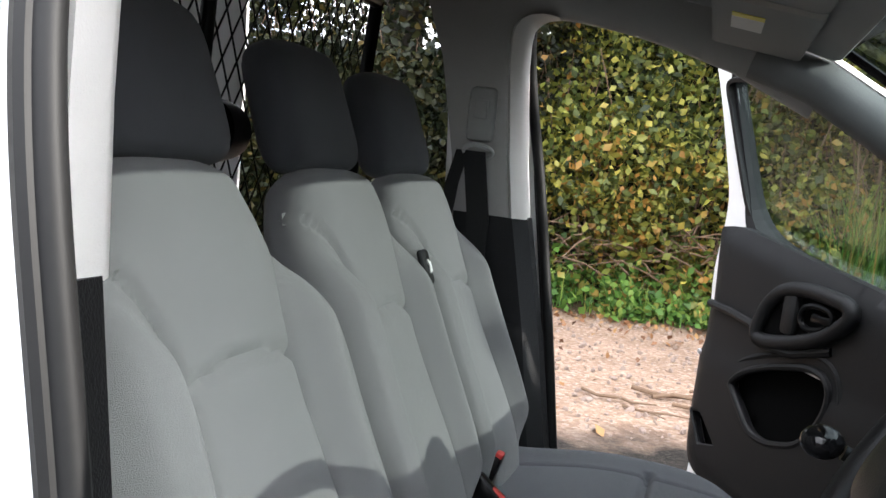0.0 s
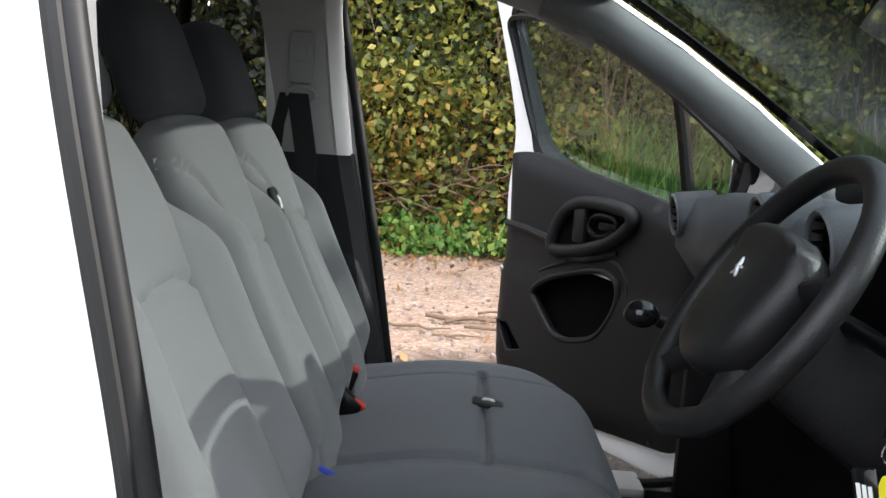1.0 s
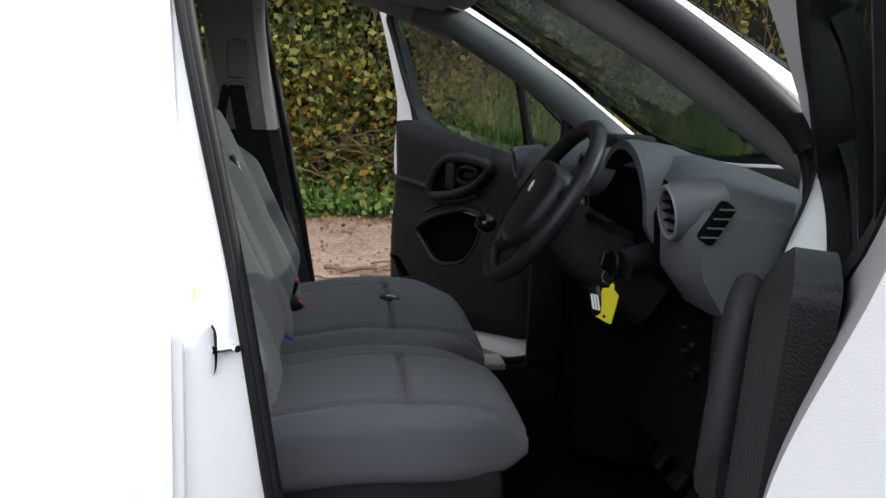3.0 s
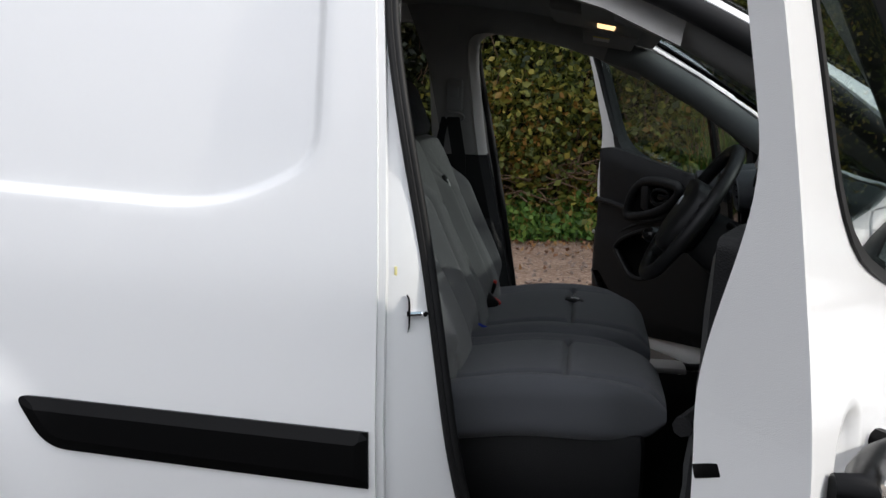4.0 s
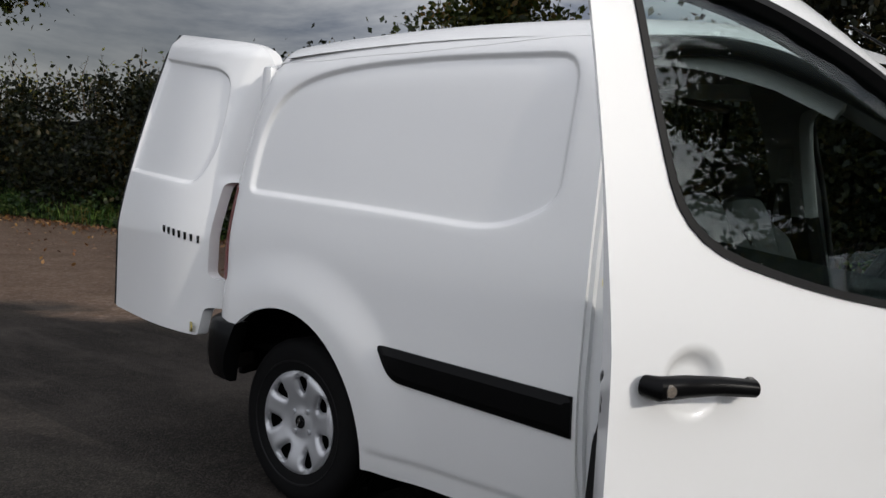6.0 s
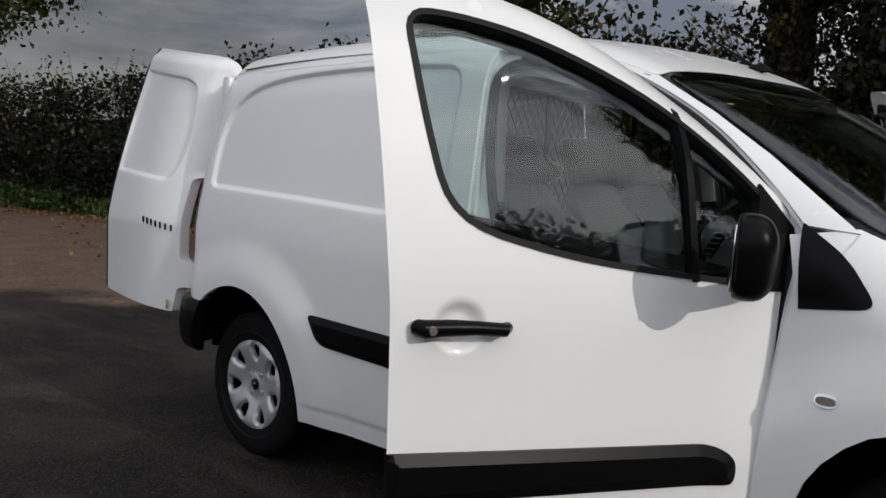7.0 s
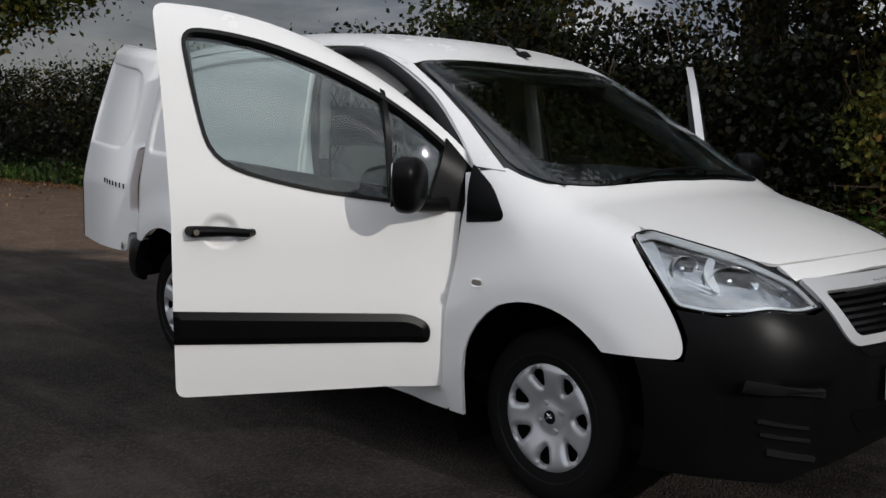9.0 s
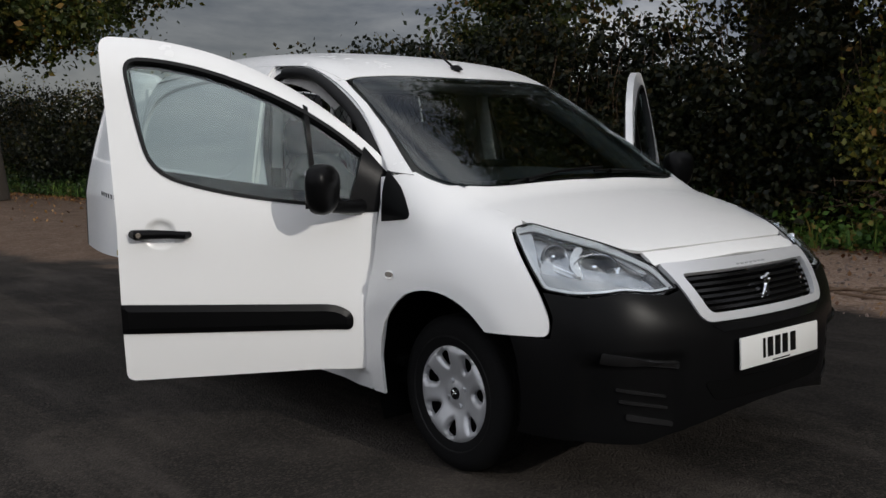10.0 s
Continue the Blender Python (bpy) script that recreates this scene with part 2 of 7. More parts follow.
def edge_distance(poly, pts):
    best = np.full(len(pts), 1e9)
    for a, b in zip(poly, np.roll(poly, -1, axis=0)):
        ab = b - a
        s = np.clip(((pts - a) @ ab) / max(ab @ ab, 1e-12), 0, 1)
        best = np.minimum(best, np.linalg.norm(pts - a - s[:, None] * ab, axis=1))
    return best


def offset(poly, d):
    """The outline moved inwards by d."""
    prev, nxt = np.roll(poly, 1, axis=0), np.roll(poly, -1, axis=0)
    t = nxt - prev
    t /= np.maximum(np.linalg.norm(t, axis=1), 1e-9)[:, None]
    area = np.sum(poly[:, 0] * nxt[:, 1] - nxt[:, 0] * poly[:, 1])
    return poly + d * np.c_[-t[:, 1], t[:, 0]] * (1 if area > 0 else -1)


def fill(outline, holes=(), step=0.04, edge=None, lines=()):
    """Triangles over a flat outline with holes: points, faces."""
    from mathutils.geometry import delaunay_2d_cdt
    rings = [resampled(np.asarray(p, float), edge or step) for p in (outline, *holes)]
    lo, hi = rings[0].min(0), rings[0].max(0)
    gx, gy = np.arange(lo[0] + step / 2, hi[0], step), np.arange(lo[1] + step / 2, hi[1], step)
    grid = np.array([(x + (step / 2 if j % 2 else 0), y) for j, y in enumerate(gy) for x in gx]) if len(gx) and len(gy) else np.zeros((0, 2))
    if len(grid):
        keep = inside(rings[0], grid) & (edge_distance(rings[0], grid) > 0.45 * step)
        for ring in rings[1:]:
            keep &= ~inside(ring, grid) & (edge_distance(ring, grid) > 0.45 * step)
        for ln in lines:
            keep &= np.min(np.hypot(grid[:, None, 0] - ln[None, :, 0], grid[:, None, 1] - ln[None, :, 1]), axis=1) > 0.4 * step
        grid = grid[keep]
    verts, edges, start = [], [], 0
    for ring in rings:
        n = len(ring)
        verts += [Vector(p) for p in ring]
        edges += [(start + k, start + (k + 1) % n) for k in range(n)]
        start += n
    for ln in lines:
        n = len(ln)
        verts += [Vector(p) for p in ln]
        edges += [(start + k, start + k + 1) for k in range(n - 1)]
        start += n
    verts += [Vector(p) for p in grid]
    v, e, f, *rest = delaunay_2d_cdt(verts, edges, [], 0, 1e-6)
    v = np.array([tuple(p) for p in v])
    f = np.array([tuple(t) for t in f if len(t) == 3])
    mid = v[f].mean(axis=1)
    keep = inside(rings[0], mid)
    for ring in rings[1:]:
        keep &= ~inside(ring, mid)
    f = f[keep]
    a, b, c = v[f[:, 0]], v[f[:, 1]], v[f[:, 2]]
    flip = (b[:, 0] - a[:, 0]) * (c[:, 1] - a[:, 1]) - (b[:, 1] - a[:, 1]) * (c[:, 0] - a[:, 0]) < 0
    f[flip] = f[flip][:, ::-1]
    return v, f


def shell(verts, faces, normals, back):
    """A sheet given thickness: its back is moved by the vectors back, and a rim closes the edges."""
    n = len(verts)
    count = {}
    for t in faces:
        for a, b in ((t[0], t[1]), (t[1], t[2]), (t[2], t[0])):
            count[(a, b)] = 1
    rim = [(a, b) for a, b in count if (b, a) not in count]
    inner = verts + back
    vs, ns, fs = [verts, inner], [normals, -normals], [tuple(t) for t in faces] + [tuple(x + n for x in t[::-1]) for t in faces]
    extra_v, extra_n, k = [], [], 2 * n
    for a, b in rim:
        side = np.cross(verts[b] - verts[a], inner[a] - verts[a])
        side = side / max(np.linalg.norm(side), 1e-9)
        extra_v += [verts[b], verts[a], inner[a], inner[b]]
        extra_n += [-side] * 4
        fs.append((k, k + 1, k + 2, k + 3))
        k += 4
    return np.vstack(vs + ([np.array(extra_v)] if rim else [])), fs, np.vstack(ns + ([np.array(extra_n)] if rim else []))


def lathe(profile, segs=48, axis="y", centre=(0, 0, 0), bm=None):
    """A turned form: profile of (radius, height along the axis)."""
    bm = bm or bmesh.new()
    rings = []
    for r, h in profile:
        ring = []
        for k in range(segs if r > 1e-6 else 1):
            a = 2 * math.pi * k / segs
            p = {"y": (r * math.cos(a), h, r * math.sin(a)), "z": (r * math.cos(a), r * math.sin(a), h), "x": (h, r * math.cos(a), r * math.sin(a))}[axis]
            ring.append(bm.verts.new(Vector(p) + Vector(centre)))
        rings.append(ring)
    for a, b in zip(rings, rings[1:]):
        for k in range(segs):
            quad = [a[k % len(a)], a[(k + 1) % len(a)], b[(k + 1) % len(b)], b[k % len(b)]]
            quad = [v for i, v in enumerate(quad) if v not in quad[:i]]
            if len(quad) > 2:
                bm.faces.new(quad)
    bmesh.ops.recalc_face_normals(bm, faces=bm.faces)
    return bm


def box(size, at=(0, 0, 0), bevel=0.0, segs=2, turn=None, bm=None):
    """A block with rounded edges."""
    own = bmesh.new()
    bmesh.ops.create_cube(own, size=1)
    bmesh.ops.scale(own, vec=size, verts=own.verts)
    if bevel:
        bmesh.ops.bevel(own, geom=own.edges[:], offset=bevel, segments=segs, profile=0.5, affect="EDGES")
    m = Matrix.Translation(at) @ (turn or Matrix.Identity(4))
    bmesh.ops.transform(own, matrix=m, verts=own.verts)
    if bm is None:
        return own
    me = bpy.data.meshes.new("tmp")
    own.to_mesh(me)
    own.free()
    bm.from_mesh(me)
    bpy.data.meshes.remove(me)
    return bm


def tube(points, radius, segs=8, closed=False, bm=None, flat=1.0):
    """A round bar along points; radius may be one number or one for each point."""
    bm = bm or bmesh.new()
    pts = [Vector(p) for p in points]
    n = len(pts)
    radii = radius if isinstance(radius, (list, tuple)) else [radius] * n
    rings, up = [], None
    for i, p in enumerate(pts):
        a = pts[i - 1] if i or closed else p
        b = pts[(i + 1) % n] if i < n - 1 or closed else p
        way = (b - a).normalized()
        if up is None:
            up = way.orthogonal().normalized()
        up = (up - way * up.dot(way)).normalized()
        side = way.cross(up)
        rings.append([bm.verts.new(p + (up * math.cos(t) * flat + side * math.sin(t)) * radii[i]) for t in (2 * math.pi * k / segs for k in range(segs))])
    pairs = list(zip(rings, rings[1:])) + ([(rings[-1], rings[0])] if closed else [])
    for a, b in pairs:
        for k in range(segs):
            bm.faces.new((a[k], a[(k + 1) % segs], b[(k + 1) % segs], b[k]))
    if not closed:
        bm.faces.new(rings[0][::-1])
        bm.faces.new(rings[-1])
    bmesh.ops.recalc_face_normals(bm, faces=bm.faces)
    return bm


def loft(rings, closed=True, caps=False, bm=None):
    """Quads between rings of equal count."""
    bm = bm or bmesh.new()
    vs = [[bm.verts.new(tuple(map(float, p))) for p in ring] for ring in rings]
    for a, b in zip(vs, vs[1:]):
        n = len(a)
        for k in range(n if closed else n - 1):
            bm.faces.new((a[k], a[(k + 1) % n], b[(k + 1) % n], b[k]))
    if caps:
        bm.faces.new(vs[0][::-1])
        bm.faces.new(vs[-1])
    return bm


# ---- the van's outer form ----
# x ahead from the front axle, y to its left, z up from the road
FRONT_AXLE, REAR_AXLE, WHEEL_Z, WHEEL_R = 0.0, -2.728, 0.312, 0.314
RECESS = rounded([(-1.602, 1.655, 0.12), (-1.592, 1.20, 0.08), (-1.80, 1.100, 0.14), (-2.40, 1.128, 0.1), (-3.045, 1.150, 0.05), (-3.035, 1.40, 0.2), (-2.94, 1.555, 0.15), (-2.70, 1.635, 0.25), (-2.2, 1.662, 0.2)])


CUP = (-1.300, 0.952)


def half_width(x, z):
    w = spl(z, (0.15, 0.30, 0.45, 0.62, 0.80, 1.00, 1.20, 1.40, 1.60, 1.80), (0.845, 0.872, 0.893, 0.905, 0.899, 0.885, 0.852, 0.812, 0.765, 0.705))
    w = w + spl(x, (-3.5, -3.2, -2.7, -2.0, -0.4, 0.1, 0.4, 0.7), (-0.075, -0.040, -0.012, 0.0, 0.0, -0.012, -0.035, -0.09))
    for cx, grow in ((REAR_AXLE, 0.022), (FRONT_AXLE, 0.026)):
        r = np.hypot((x - cx) * 0.93, z - WHEEL_Z)
        w = w + grow * (1 - sstep(0.47, 0.66, r)) * sstep(0.10, 0.30, z)
    # folded sill below the doors
    w = w - 0.006 * sstep(0.350, 0.322, z) * sstep(-2.32, -2.22, x) * (1 - sstep(-0.46, -0.40, x))
    return w


def roof_line(x):
    return spl(x, (-3.5, -3.2, -2.7, -2.0, -1.4, -0.95, -0.6), (1.705, 1.755, 1.792, 1.805, 1.775, 1.695, 1.57))


def top_height(x, y):
    w2 = (y / 0.7) ** 2
    roof = roof_line(x) - 0.045 * w2 * (0.6 + 0.4 * np.abs(y) / 0.7)
    screen = 1.675 - 0.585 * (x + 0.868) - 0.080 * w2
    hood = spl(x, (-0.4, -0.1, 0.1, 0.3, 0.5, 0.65, 0.76, 0.9), (1.215, 1.155, 1.108, 1.055, 0.995, 0.938, 0.885, 0.77)) - 0.055 * w2
    return smax(smin(roof, screen, 0.10), hood, 0.015)


def nose(y, z):
    f = spl(z, (0.15, 0.30, 0.45, 0.60, 0.72, 0.82, 0.90, 1.0), (0.86, 0.910, 0.928, 0.928, 0.910, 0.878, 0.830, 0.735))
    return f - 0.30 * y**2 - 0.45 * np.abs(y) ** 8


def tail(y, z):
    return -3.385 + 0.16 * (np.abs(y) / 0.78) ** 4 + 0.30 * np.maximum(z - 0.95, 0) ** 1.25


def body(P):
    """Below zero inside the van's closed outer form."""
    x, y, z = P[:, 0], P[:, 1], P[:, 2]
    side = np.abs(y) - half_width(x, z)
    g = smax(side, (z - top_height(x, y)) * 0.85, 0.16)
    g = smax(g, (x - nose(y, z)) * 0.9, 0.14)
    g = smax(g, (tail(y, z) - x), 0.07)
    # pressed panel in the load bay's side
    near = (x < -1.5) & (x > -3.15) & (z > 1.0) & (z < 1.7)
    if near.any():
        q = np.c_[x[near], z[near]]
        d = np.where(inside(RECESS, q), edge_distance(RECESS, q), 0)
        g[near] += 0.016 * sstep(0.0, 0.025, d)
    # hollow round the lamp slots in the bumper's corners
    a = np.abs(y)
    g += 0.024 * sstep(0.45, 0.52, a) * (1 - sstep(0.74, 0.80, a)) * sstep(0.20, 0.42, z) * (1 - sstep(0.545, 0.580, z)) * (x > 0.45)
    # round hollow behind each door handle
    g += 0.020 * (1 - sstep(0.030, 0.066, np.hypot(x - CUP[0], (z - CUP[1]) * 1.08))) * (np.abs(y) > 0.7)
    return g


def cast(start, way, far=1.7):
    lo, hi = np.zeros(len(start)), np.full(len(start), far)
    for _ in range(34):
        mid = (lo + hi) / 2
        into = body(start + mid[:, None] * way) < 0
        lo, hi = np.where(into, mid, lo), np.where(into, hi, mid)
    return start + ((lo + hi) / 2)[:, None] * way


def body_normal(P):
    h = 0.004
    n = np.c_[tuple(body(P + d) - body(P - d) for d in np.eye(3) * h)]
    return n / np.linalg.norm(n, axis=1)[:, None]


def axes(az):
    a = radians(az)
    return np.array([math.cos(a), math.sin(a), 0]), np.array([-math.sin(a), math.cos(a), 0])


def on_body(uv, az):
    """Points of the outer form. az: the way in which (u, z) is cast, or 'top' for (x, y)."""
    uv = np.asarray(uv, float)
    if az == "top":
        return cast(np.c_[uv, np.full(len(uv), 0.62)], np.array([0, 0, 1.0]))
    d, e = axes(az)
    base = np.array([-2.6, 0, 0]) if az in (-130, -140) else np.zeros(3)
    return cast(base + (uv[:, :1] - base @ e) * e + np.c_[np.zeros((len(uv), 2)), uv[:, 1]], d, 4.0 if az == 180 else 1.7)


def corners(points, az):
    """Corners given as ('s', x, z), ('f', y, z) or ('t', x, y) and a radius, as (u, z, radius) for a cast along az."""
    out = []
    for kind, a, b, *r in points:
        P = on_body([(a, b)], {"s": -90, "f": 0, "t": "top"}[kind])[0]
        out.append(((P[0], P[1]) if az == "top" else (P @ axes(az)[1], P[2])) + tuple(r))
    return out


def facing_out(P, faces, N):
    a, b, c = P[faces[:, 0]], P[faces[:, 1]], P[faces[:, 2]]
    return faces[:, ::-1] if np.sum(np.cross(b - a, c - a) * N[faces[:, 0]]) < 0 else faces


def panel(name, outline, az, mat, parent, label="", holes=(), step=0.04, edge=0.02, thick=0.012, lift=0.0, left=False, inward=None, lines=(), ridge=0.0):
    """A sheet of the outer form within an outline. left: its mirror on the van's left side. inward: thickness along y by height."""
    if ridge:
        ring = offset(resampled(np.asarray(outline, float), 0.012), ridge)
        lines = [np.vstack([ring, ring[:1]])]
    uv, faces = fill(outline, holes, step, edge, lines)
    P = on_body(uv, az)
    N = body_normal(P)
    P = P + lift * N
    if ridge:
        P = P - N * (0.011 * np.clip(1 - edge_distance(resampled(np.asarray(outline, float), 0.012), uv) / ridge, 0, 1))[:, None]
    back = -thick * N if inward is None else np.c_[0.52 * inward(P[:, 0], P[:, 2]) * (1 - sstep(-1.46, -1.33, P[:, 0])), inward(P[:, 0], P[:, 2]), np.zeros(len(P))]
    faces = facing_out(P, faces, N)
    P, fs, N = shell(P, faces, N, back)
    if left:
        P, N, fs = P * (1, -1, 1), N * (1, -1, 1), [f[::-1] for f in fs]
    if ridge:
        bm = bmesh.new()
        vs = [bm.verts.new(tuple(p)) for p in P]
        for f in fs:
            bm.faces.new([vs[i] for i in f])
        bmesh.ops.remove_doubles(bm, verts=bm.verts, dist=0.0003)
        bmesh.ops.recalc_face_normals(bm, faces=bm.faces)
        return part(name, bm, mat, parent, label, smooth=14)
    return mesh_ob(name, P, fs, mat, parent, label, N)


def mirrored(bm, left):
    """The right side's form, mirrored when it is for the left."""
    if left:
        bmesh.ops.scale(bm, vec=(1, -1, 1), verts=bm.verts)
        bmesh.ops.reverse_faces(bm, faces=bm.faces)
    return bm


def arc(cx, cz, r, a0, a1, n=14):
    return [(cx + r * math.cos(radians(a)), cz + r * math.sin(radians(a))) for a in np.linspace(a0, a1, n)]


DOOR = [(-1.450, 0.355, 0.04), (-1.458, 0.70), (-1.462, 1.00), (-1.482, 1.35, 0.2), (-1.515, 1.702, 0.05), (-1.27, 1.690, 0.15), (-0.985, 1.610, 0.2), (-0.690, 1.458, 0.2), (-0.455, 1.270, 0.1),
        (-0.355, 1.170, 0.03), (-0.378, 1.00), (-0.415, 0.60, 0.1), (-0.432, 0.42), (-0.436, 0.355, 0.05)]
WINDOW = [(-1.382, 1.375, 0.15), (-1.430, 1.637, 0.07), (-1.28, 1.632, 0.12), (-1.070, 1.588, 0.15), (-0.780, 1.474, 0.15), (-0.571, 1.342, 0.1), (-0.435, 1.225, 0.03), (-0.435, 1.024, 0.03),
          (-0.84, 1.068, 0.2), (-1.078, 1.108, 0.15), (-1.325, 1.180, 0.16)]
APERTURE = [(-1.265, 0.42, 0.10), (-1.312, 0.62, 0.1), (-1.365, 0.95, 0.3), (-1.413, 1.20, 0.2), (-1.470, 1.48, 0.1), (-1.482, 1.640, 0.08), (-1.20, 1.645, 0.15), (-0.975, 1.568, 0.2), (-0.69, 1.418, 0.2), (-0.48, 1.238, 0.06),
            (-0.47, 1.00, 0.1), (-0.51, 0.60, 0.1), (-0.53, 0.42, 0.10)]
# the door leaf laps over the body's opening along its top and its leading edge
DOOR_SKIN = [(-1.450, 0.355, 0.04), (-1.458, 0.70), (-1.462, 1.00), (-1.482, 1.35, 0.2), (-1.517, 1.722, 0.05), (-1.27, 1.712, 0.15), (-0.975, 1.634, 0.2), (-0.675, 1.482, 0.2), (-0.440, 1.290, 0.1),
             (-0.340, 1.178, 0.03), (-0.358, 1.00), (-0.392, 0.60, 0.1), (-0.408, 0.42), (-0.414, 0.355, 0.05)]
HINGE = (-0.434, -0.857)
LEAN = Matrix.Translation((0, -0.88, 0.95)) @ Matrix.Rotation(radians(3.6), 4, "X") @ Matrix.Translation((0, 0.88, -0.95))


def swing(deg, hinge):
    return Matrix.Translation((*hinge, 0)) @ Matrix.Rotation(radians(deg), 4, "Z") @ Matrix.Translation((-hinge[0], -hinge[1], 0))


def outline_tube(outline, az, radius, lift=0.0, left=False, step=0.03, shift=(0, 0, 0), flat=1.0):
    uv = resampled(np.asarray(outline), step)
    P = on_body(uv, az)
    P = P + lift * body_normal(P) + np.array(shift)
    if left:
        P = P * (1, -1, 1)
    return tube([tuple(p) for p in P], radius, 8, closed=True, flat=flat)


def deepen(z):
    """How far the door seal sits in from the outer skin."""
    return 0.032 + 0.050 * (1 - sstep(0.95, 1.35, z))


YELLOW_MARK = material("yellow_mark", (0.72, 0.62, 0.16), 0.6, stain=0.4, stain_scale=60, colour2=(0.75, 0.73, 0.6))


def build_body(van):
    door_gap = offset(resampled(rounded(DOOR), 0.03), -0.004)
    side = [c[:2] for c in corners([("s", -3.145, 0.645), ("s", -3.03, 0.618)], -90)] + arc(REAR_AXLE, 0.325, 0.425, 136, -9, 24)
    side += [(-2.270, 0.262), (-0.43, 0.262), (-0.365, 0.31), (-0.352, 0.55), (-0.335, 0.80), (-0.325, 0.99), (-0.378, 1.19)]
    side += [c[:2] for c in corners([("t", -0.245, -0.797), ("t", -0.51, -0.737), ("t", -0.70, -0.705), ("t", -0.90, -0.680), ("t", -1.2, -0.66), ("t", -1.7, -0.65), ("t", -1.9, -0.668), ("t", -2.1, -0.708), ("t", -2.3, -0.712), ("t", -2.55, -0.710), ("t", -2.8, -0.702), ("t", -3.00, -0.685)], -90)]
    side += [(-3.075, 1.62), (-3.115, 1.45), (-3.16, 1.19), (-3.13, 1.18), (-3.125, 0.80), (-3.175, 0.79)]
    slide = rounded([(-1.62, 0.36, 0.05), (-1.66, 1.64, 0.07), (-2.15, 1.66, 0.07), (-2.20, 0.85, 0.08), (-2.18, 0.36, 0.05)])
    press = resampled(RECESS, 0.015)
    creases = [np.vstack([r, r[:1]]) for r in (press, offset(press, 0.006), offset(press, 0.0125), offset(press, 0.019), offset(press, 0.026))]
    creases += [np.c_[np.linspace(x0, x1, 60), np.full(60, z)] for z in (0.348, 0.339, 0.330, 0.321) for x0, x1 in ((-2.24, -0.44),)]
    for k in (0.004, 0.009, 0.015, 0.022, 0.030):
        brow = np.array([c[:2] for c in corners([("t", x, -(y + k)) for x, y in ((-1.93, 0.676), (-2.1, 0.708), (-2.3, 0.712), (-2.55, 0.710), (-2.8, 0.702), (-2.97, 0.687))], -90)])
        along = np.linspace(-2.95, -1.95, 60)
        creases.append(np.c_[along, np.interp(along, brow[::-1, 0], brow[::-1, 1])])
    for left in (False, True):
        holes = [door_gap] + ([slide] if left else [])
        panel("body_side", np.array(side), -90, WHITE, van, "white painted steel side with pressed recess", holes, 0.022, 0.02, 0.012, left=left, lines=creases)
        # door jamb: painted return, flange and rubber seal
        s = -1 if not left else 1
        outer = resampled(rounded(DOOR), 0.03)
        n = len(outer)
        inner_raw = resampled(rounded(APERTURE), 0.004)
        mid = inner_raw.mean(axis=0)
        ia = np.arctan2(inner_raw[:, 1] - mid[1], inner_raw[:, 0] - mid[0])
        inner = inner_raw[[int(np.argmin(np.abs(np.angle(np.exp(1j * (ia - math.atan2(p[1] - mid[1], p[0] - mid[0]))))))) for p in outer]]
        rim = on_body(offset(outer, -0.006), -90)
        step_in = on_body(offset(outer, 0.010), -90)
        flange = on_body(offset(outer, 0.034), -90) + (0, 0.036, 0)
        rings = [rim + (0, 0.006, 0), rim + (0, 0.012, 0), step_in + (0, 0.014, 0), step_in + (0.001, 0.032, 0)]
        deep = on_body(inner, -90)
        rings += [flange, deep * (1, 0, 1) + np.c_[np.zeros(n), deep[:, 1] + deepen(deep[:, 2]), np.zeros(n)], deep * (1, 0, 1) + np.c_[np.zeros(n), deep[:, 1] + deepen(deep[:, 2]) + 0.012, np.zeros(n)]]
        bm = loft([r * (1, -s, 1) for r in rings])
        bmesh.ops.recalc_face_normals(bm, faces=bm.faces)
        jamb = part("door_jamb", bm, WHITE_IN, van, "white painted door jamb with a faint stain")
        seal = resampled(inner, 0.03)
        P = on_body(seal, -90)
        P = P + np.c_[np.zeros(len(P)), deepen(P[:, 2]) + 0.002, np.zeros(len(P))]
        bm = tube([tuple(p * (1, -s, 1)) for p in P], 0.0118, 10, closed=True)
        Q = on_body(offset(seal, -0.008), -90)
        Q = Q + np.c_[np.zeros(len(Q)), deepen(Q[:, 2]) - 0.007, np.zeros(len(Q))]
        tube([tuple(p * (1, -s, 1)) for p in Q], 0.0085, 8, closed=True, bm=bm)
        part("door_seal", bm, RUBBER, jamb, "black rubber door seal with a thin outer lip")
        top = np.array([tuple(p) for p in P if p[2] > 1.22 and p[0] > -1.40])
        top = top[np.argsort(top[:, 0])]
        part("roof_seal", tube([tuple((p + (0, -0.016, 0.008)) * (1, -s, 1)) for p in top], 0.026, 10), RUBBER, jamb, "thick black rubber seal under the roof edge")
        # dark bar added to paint the shade in the gap between door and wing
        strip = on_body(np.c_[np.full(10, -0.392), np.linspace(0.40, 1.12, 10)], -90) + (0, 0.030, 0)
        part("gap_seal", tube([tuple(p * (1, -s, 1)) for p in strip], 0.016, 8), RUBBER, jamb, "dark strip standing for the shade in the door gap")
        if not left:
            part("paint_mark", box((0.006, 0.0015, 0.030), (-1.4365, -0.8545, 0.992), 0.0005, turn=Matrix.Rotation(radians(8), 4, "Z")), YELLOW_MARK, jamb, "small yellow paint mark")
        # striker on the jamb
        where = Matrix.Translation((-1.412, s * 0.853, 0.912)) @ Matrix.Rotation(radians(-60 if s < 0 else 60), 4, "Z") @ Matrix.Rotation(radians(180 if s > 0 else 0), 4, "Z")
        bm = lathe([(0.0, 0.004), (0.016, 0.004), (0.019, 0.0)], 20)
        bmesh.ops.scale(bm, vec=(0.62, 1, 2.1), verts=bm.verts)
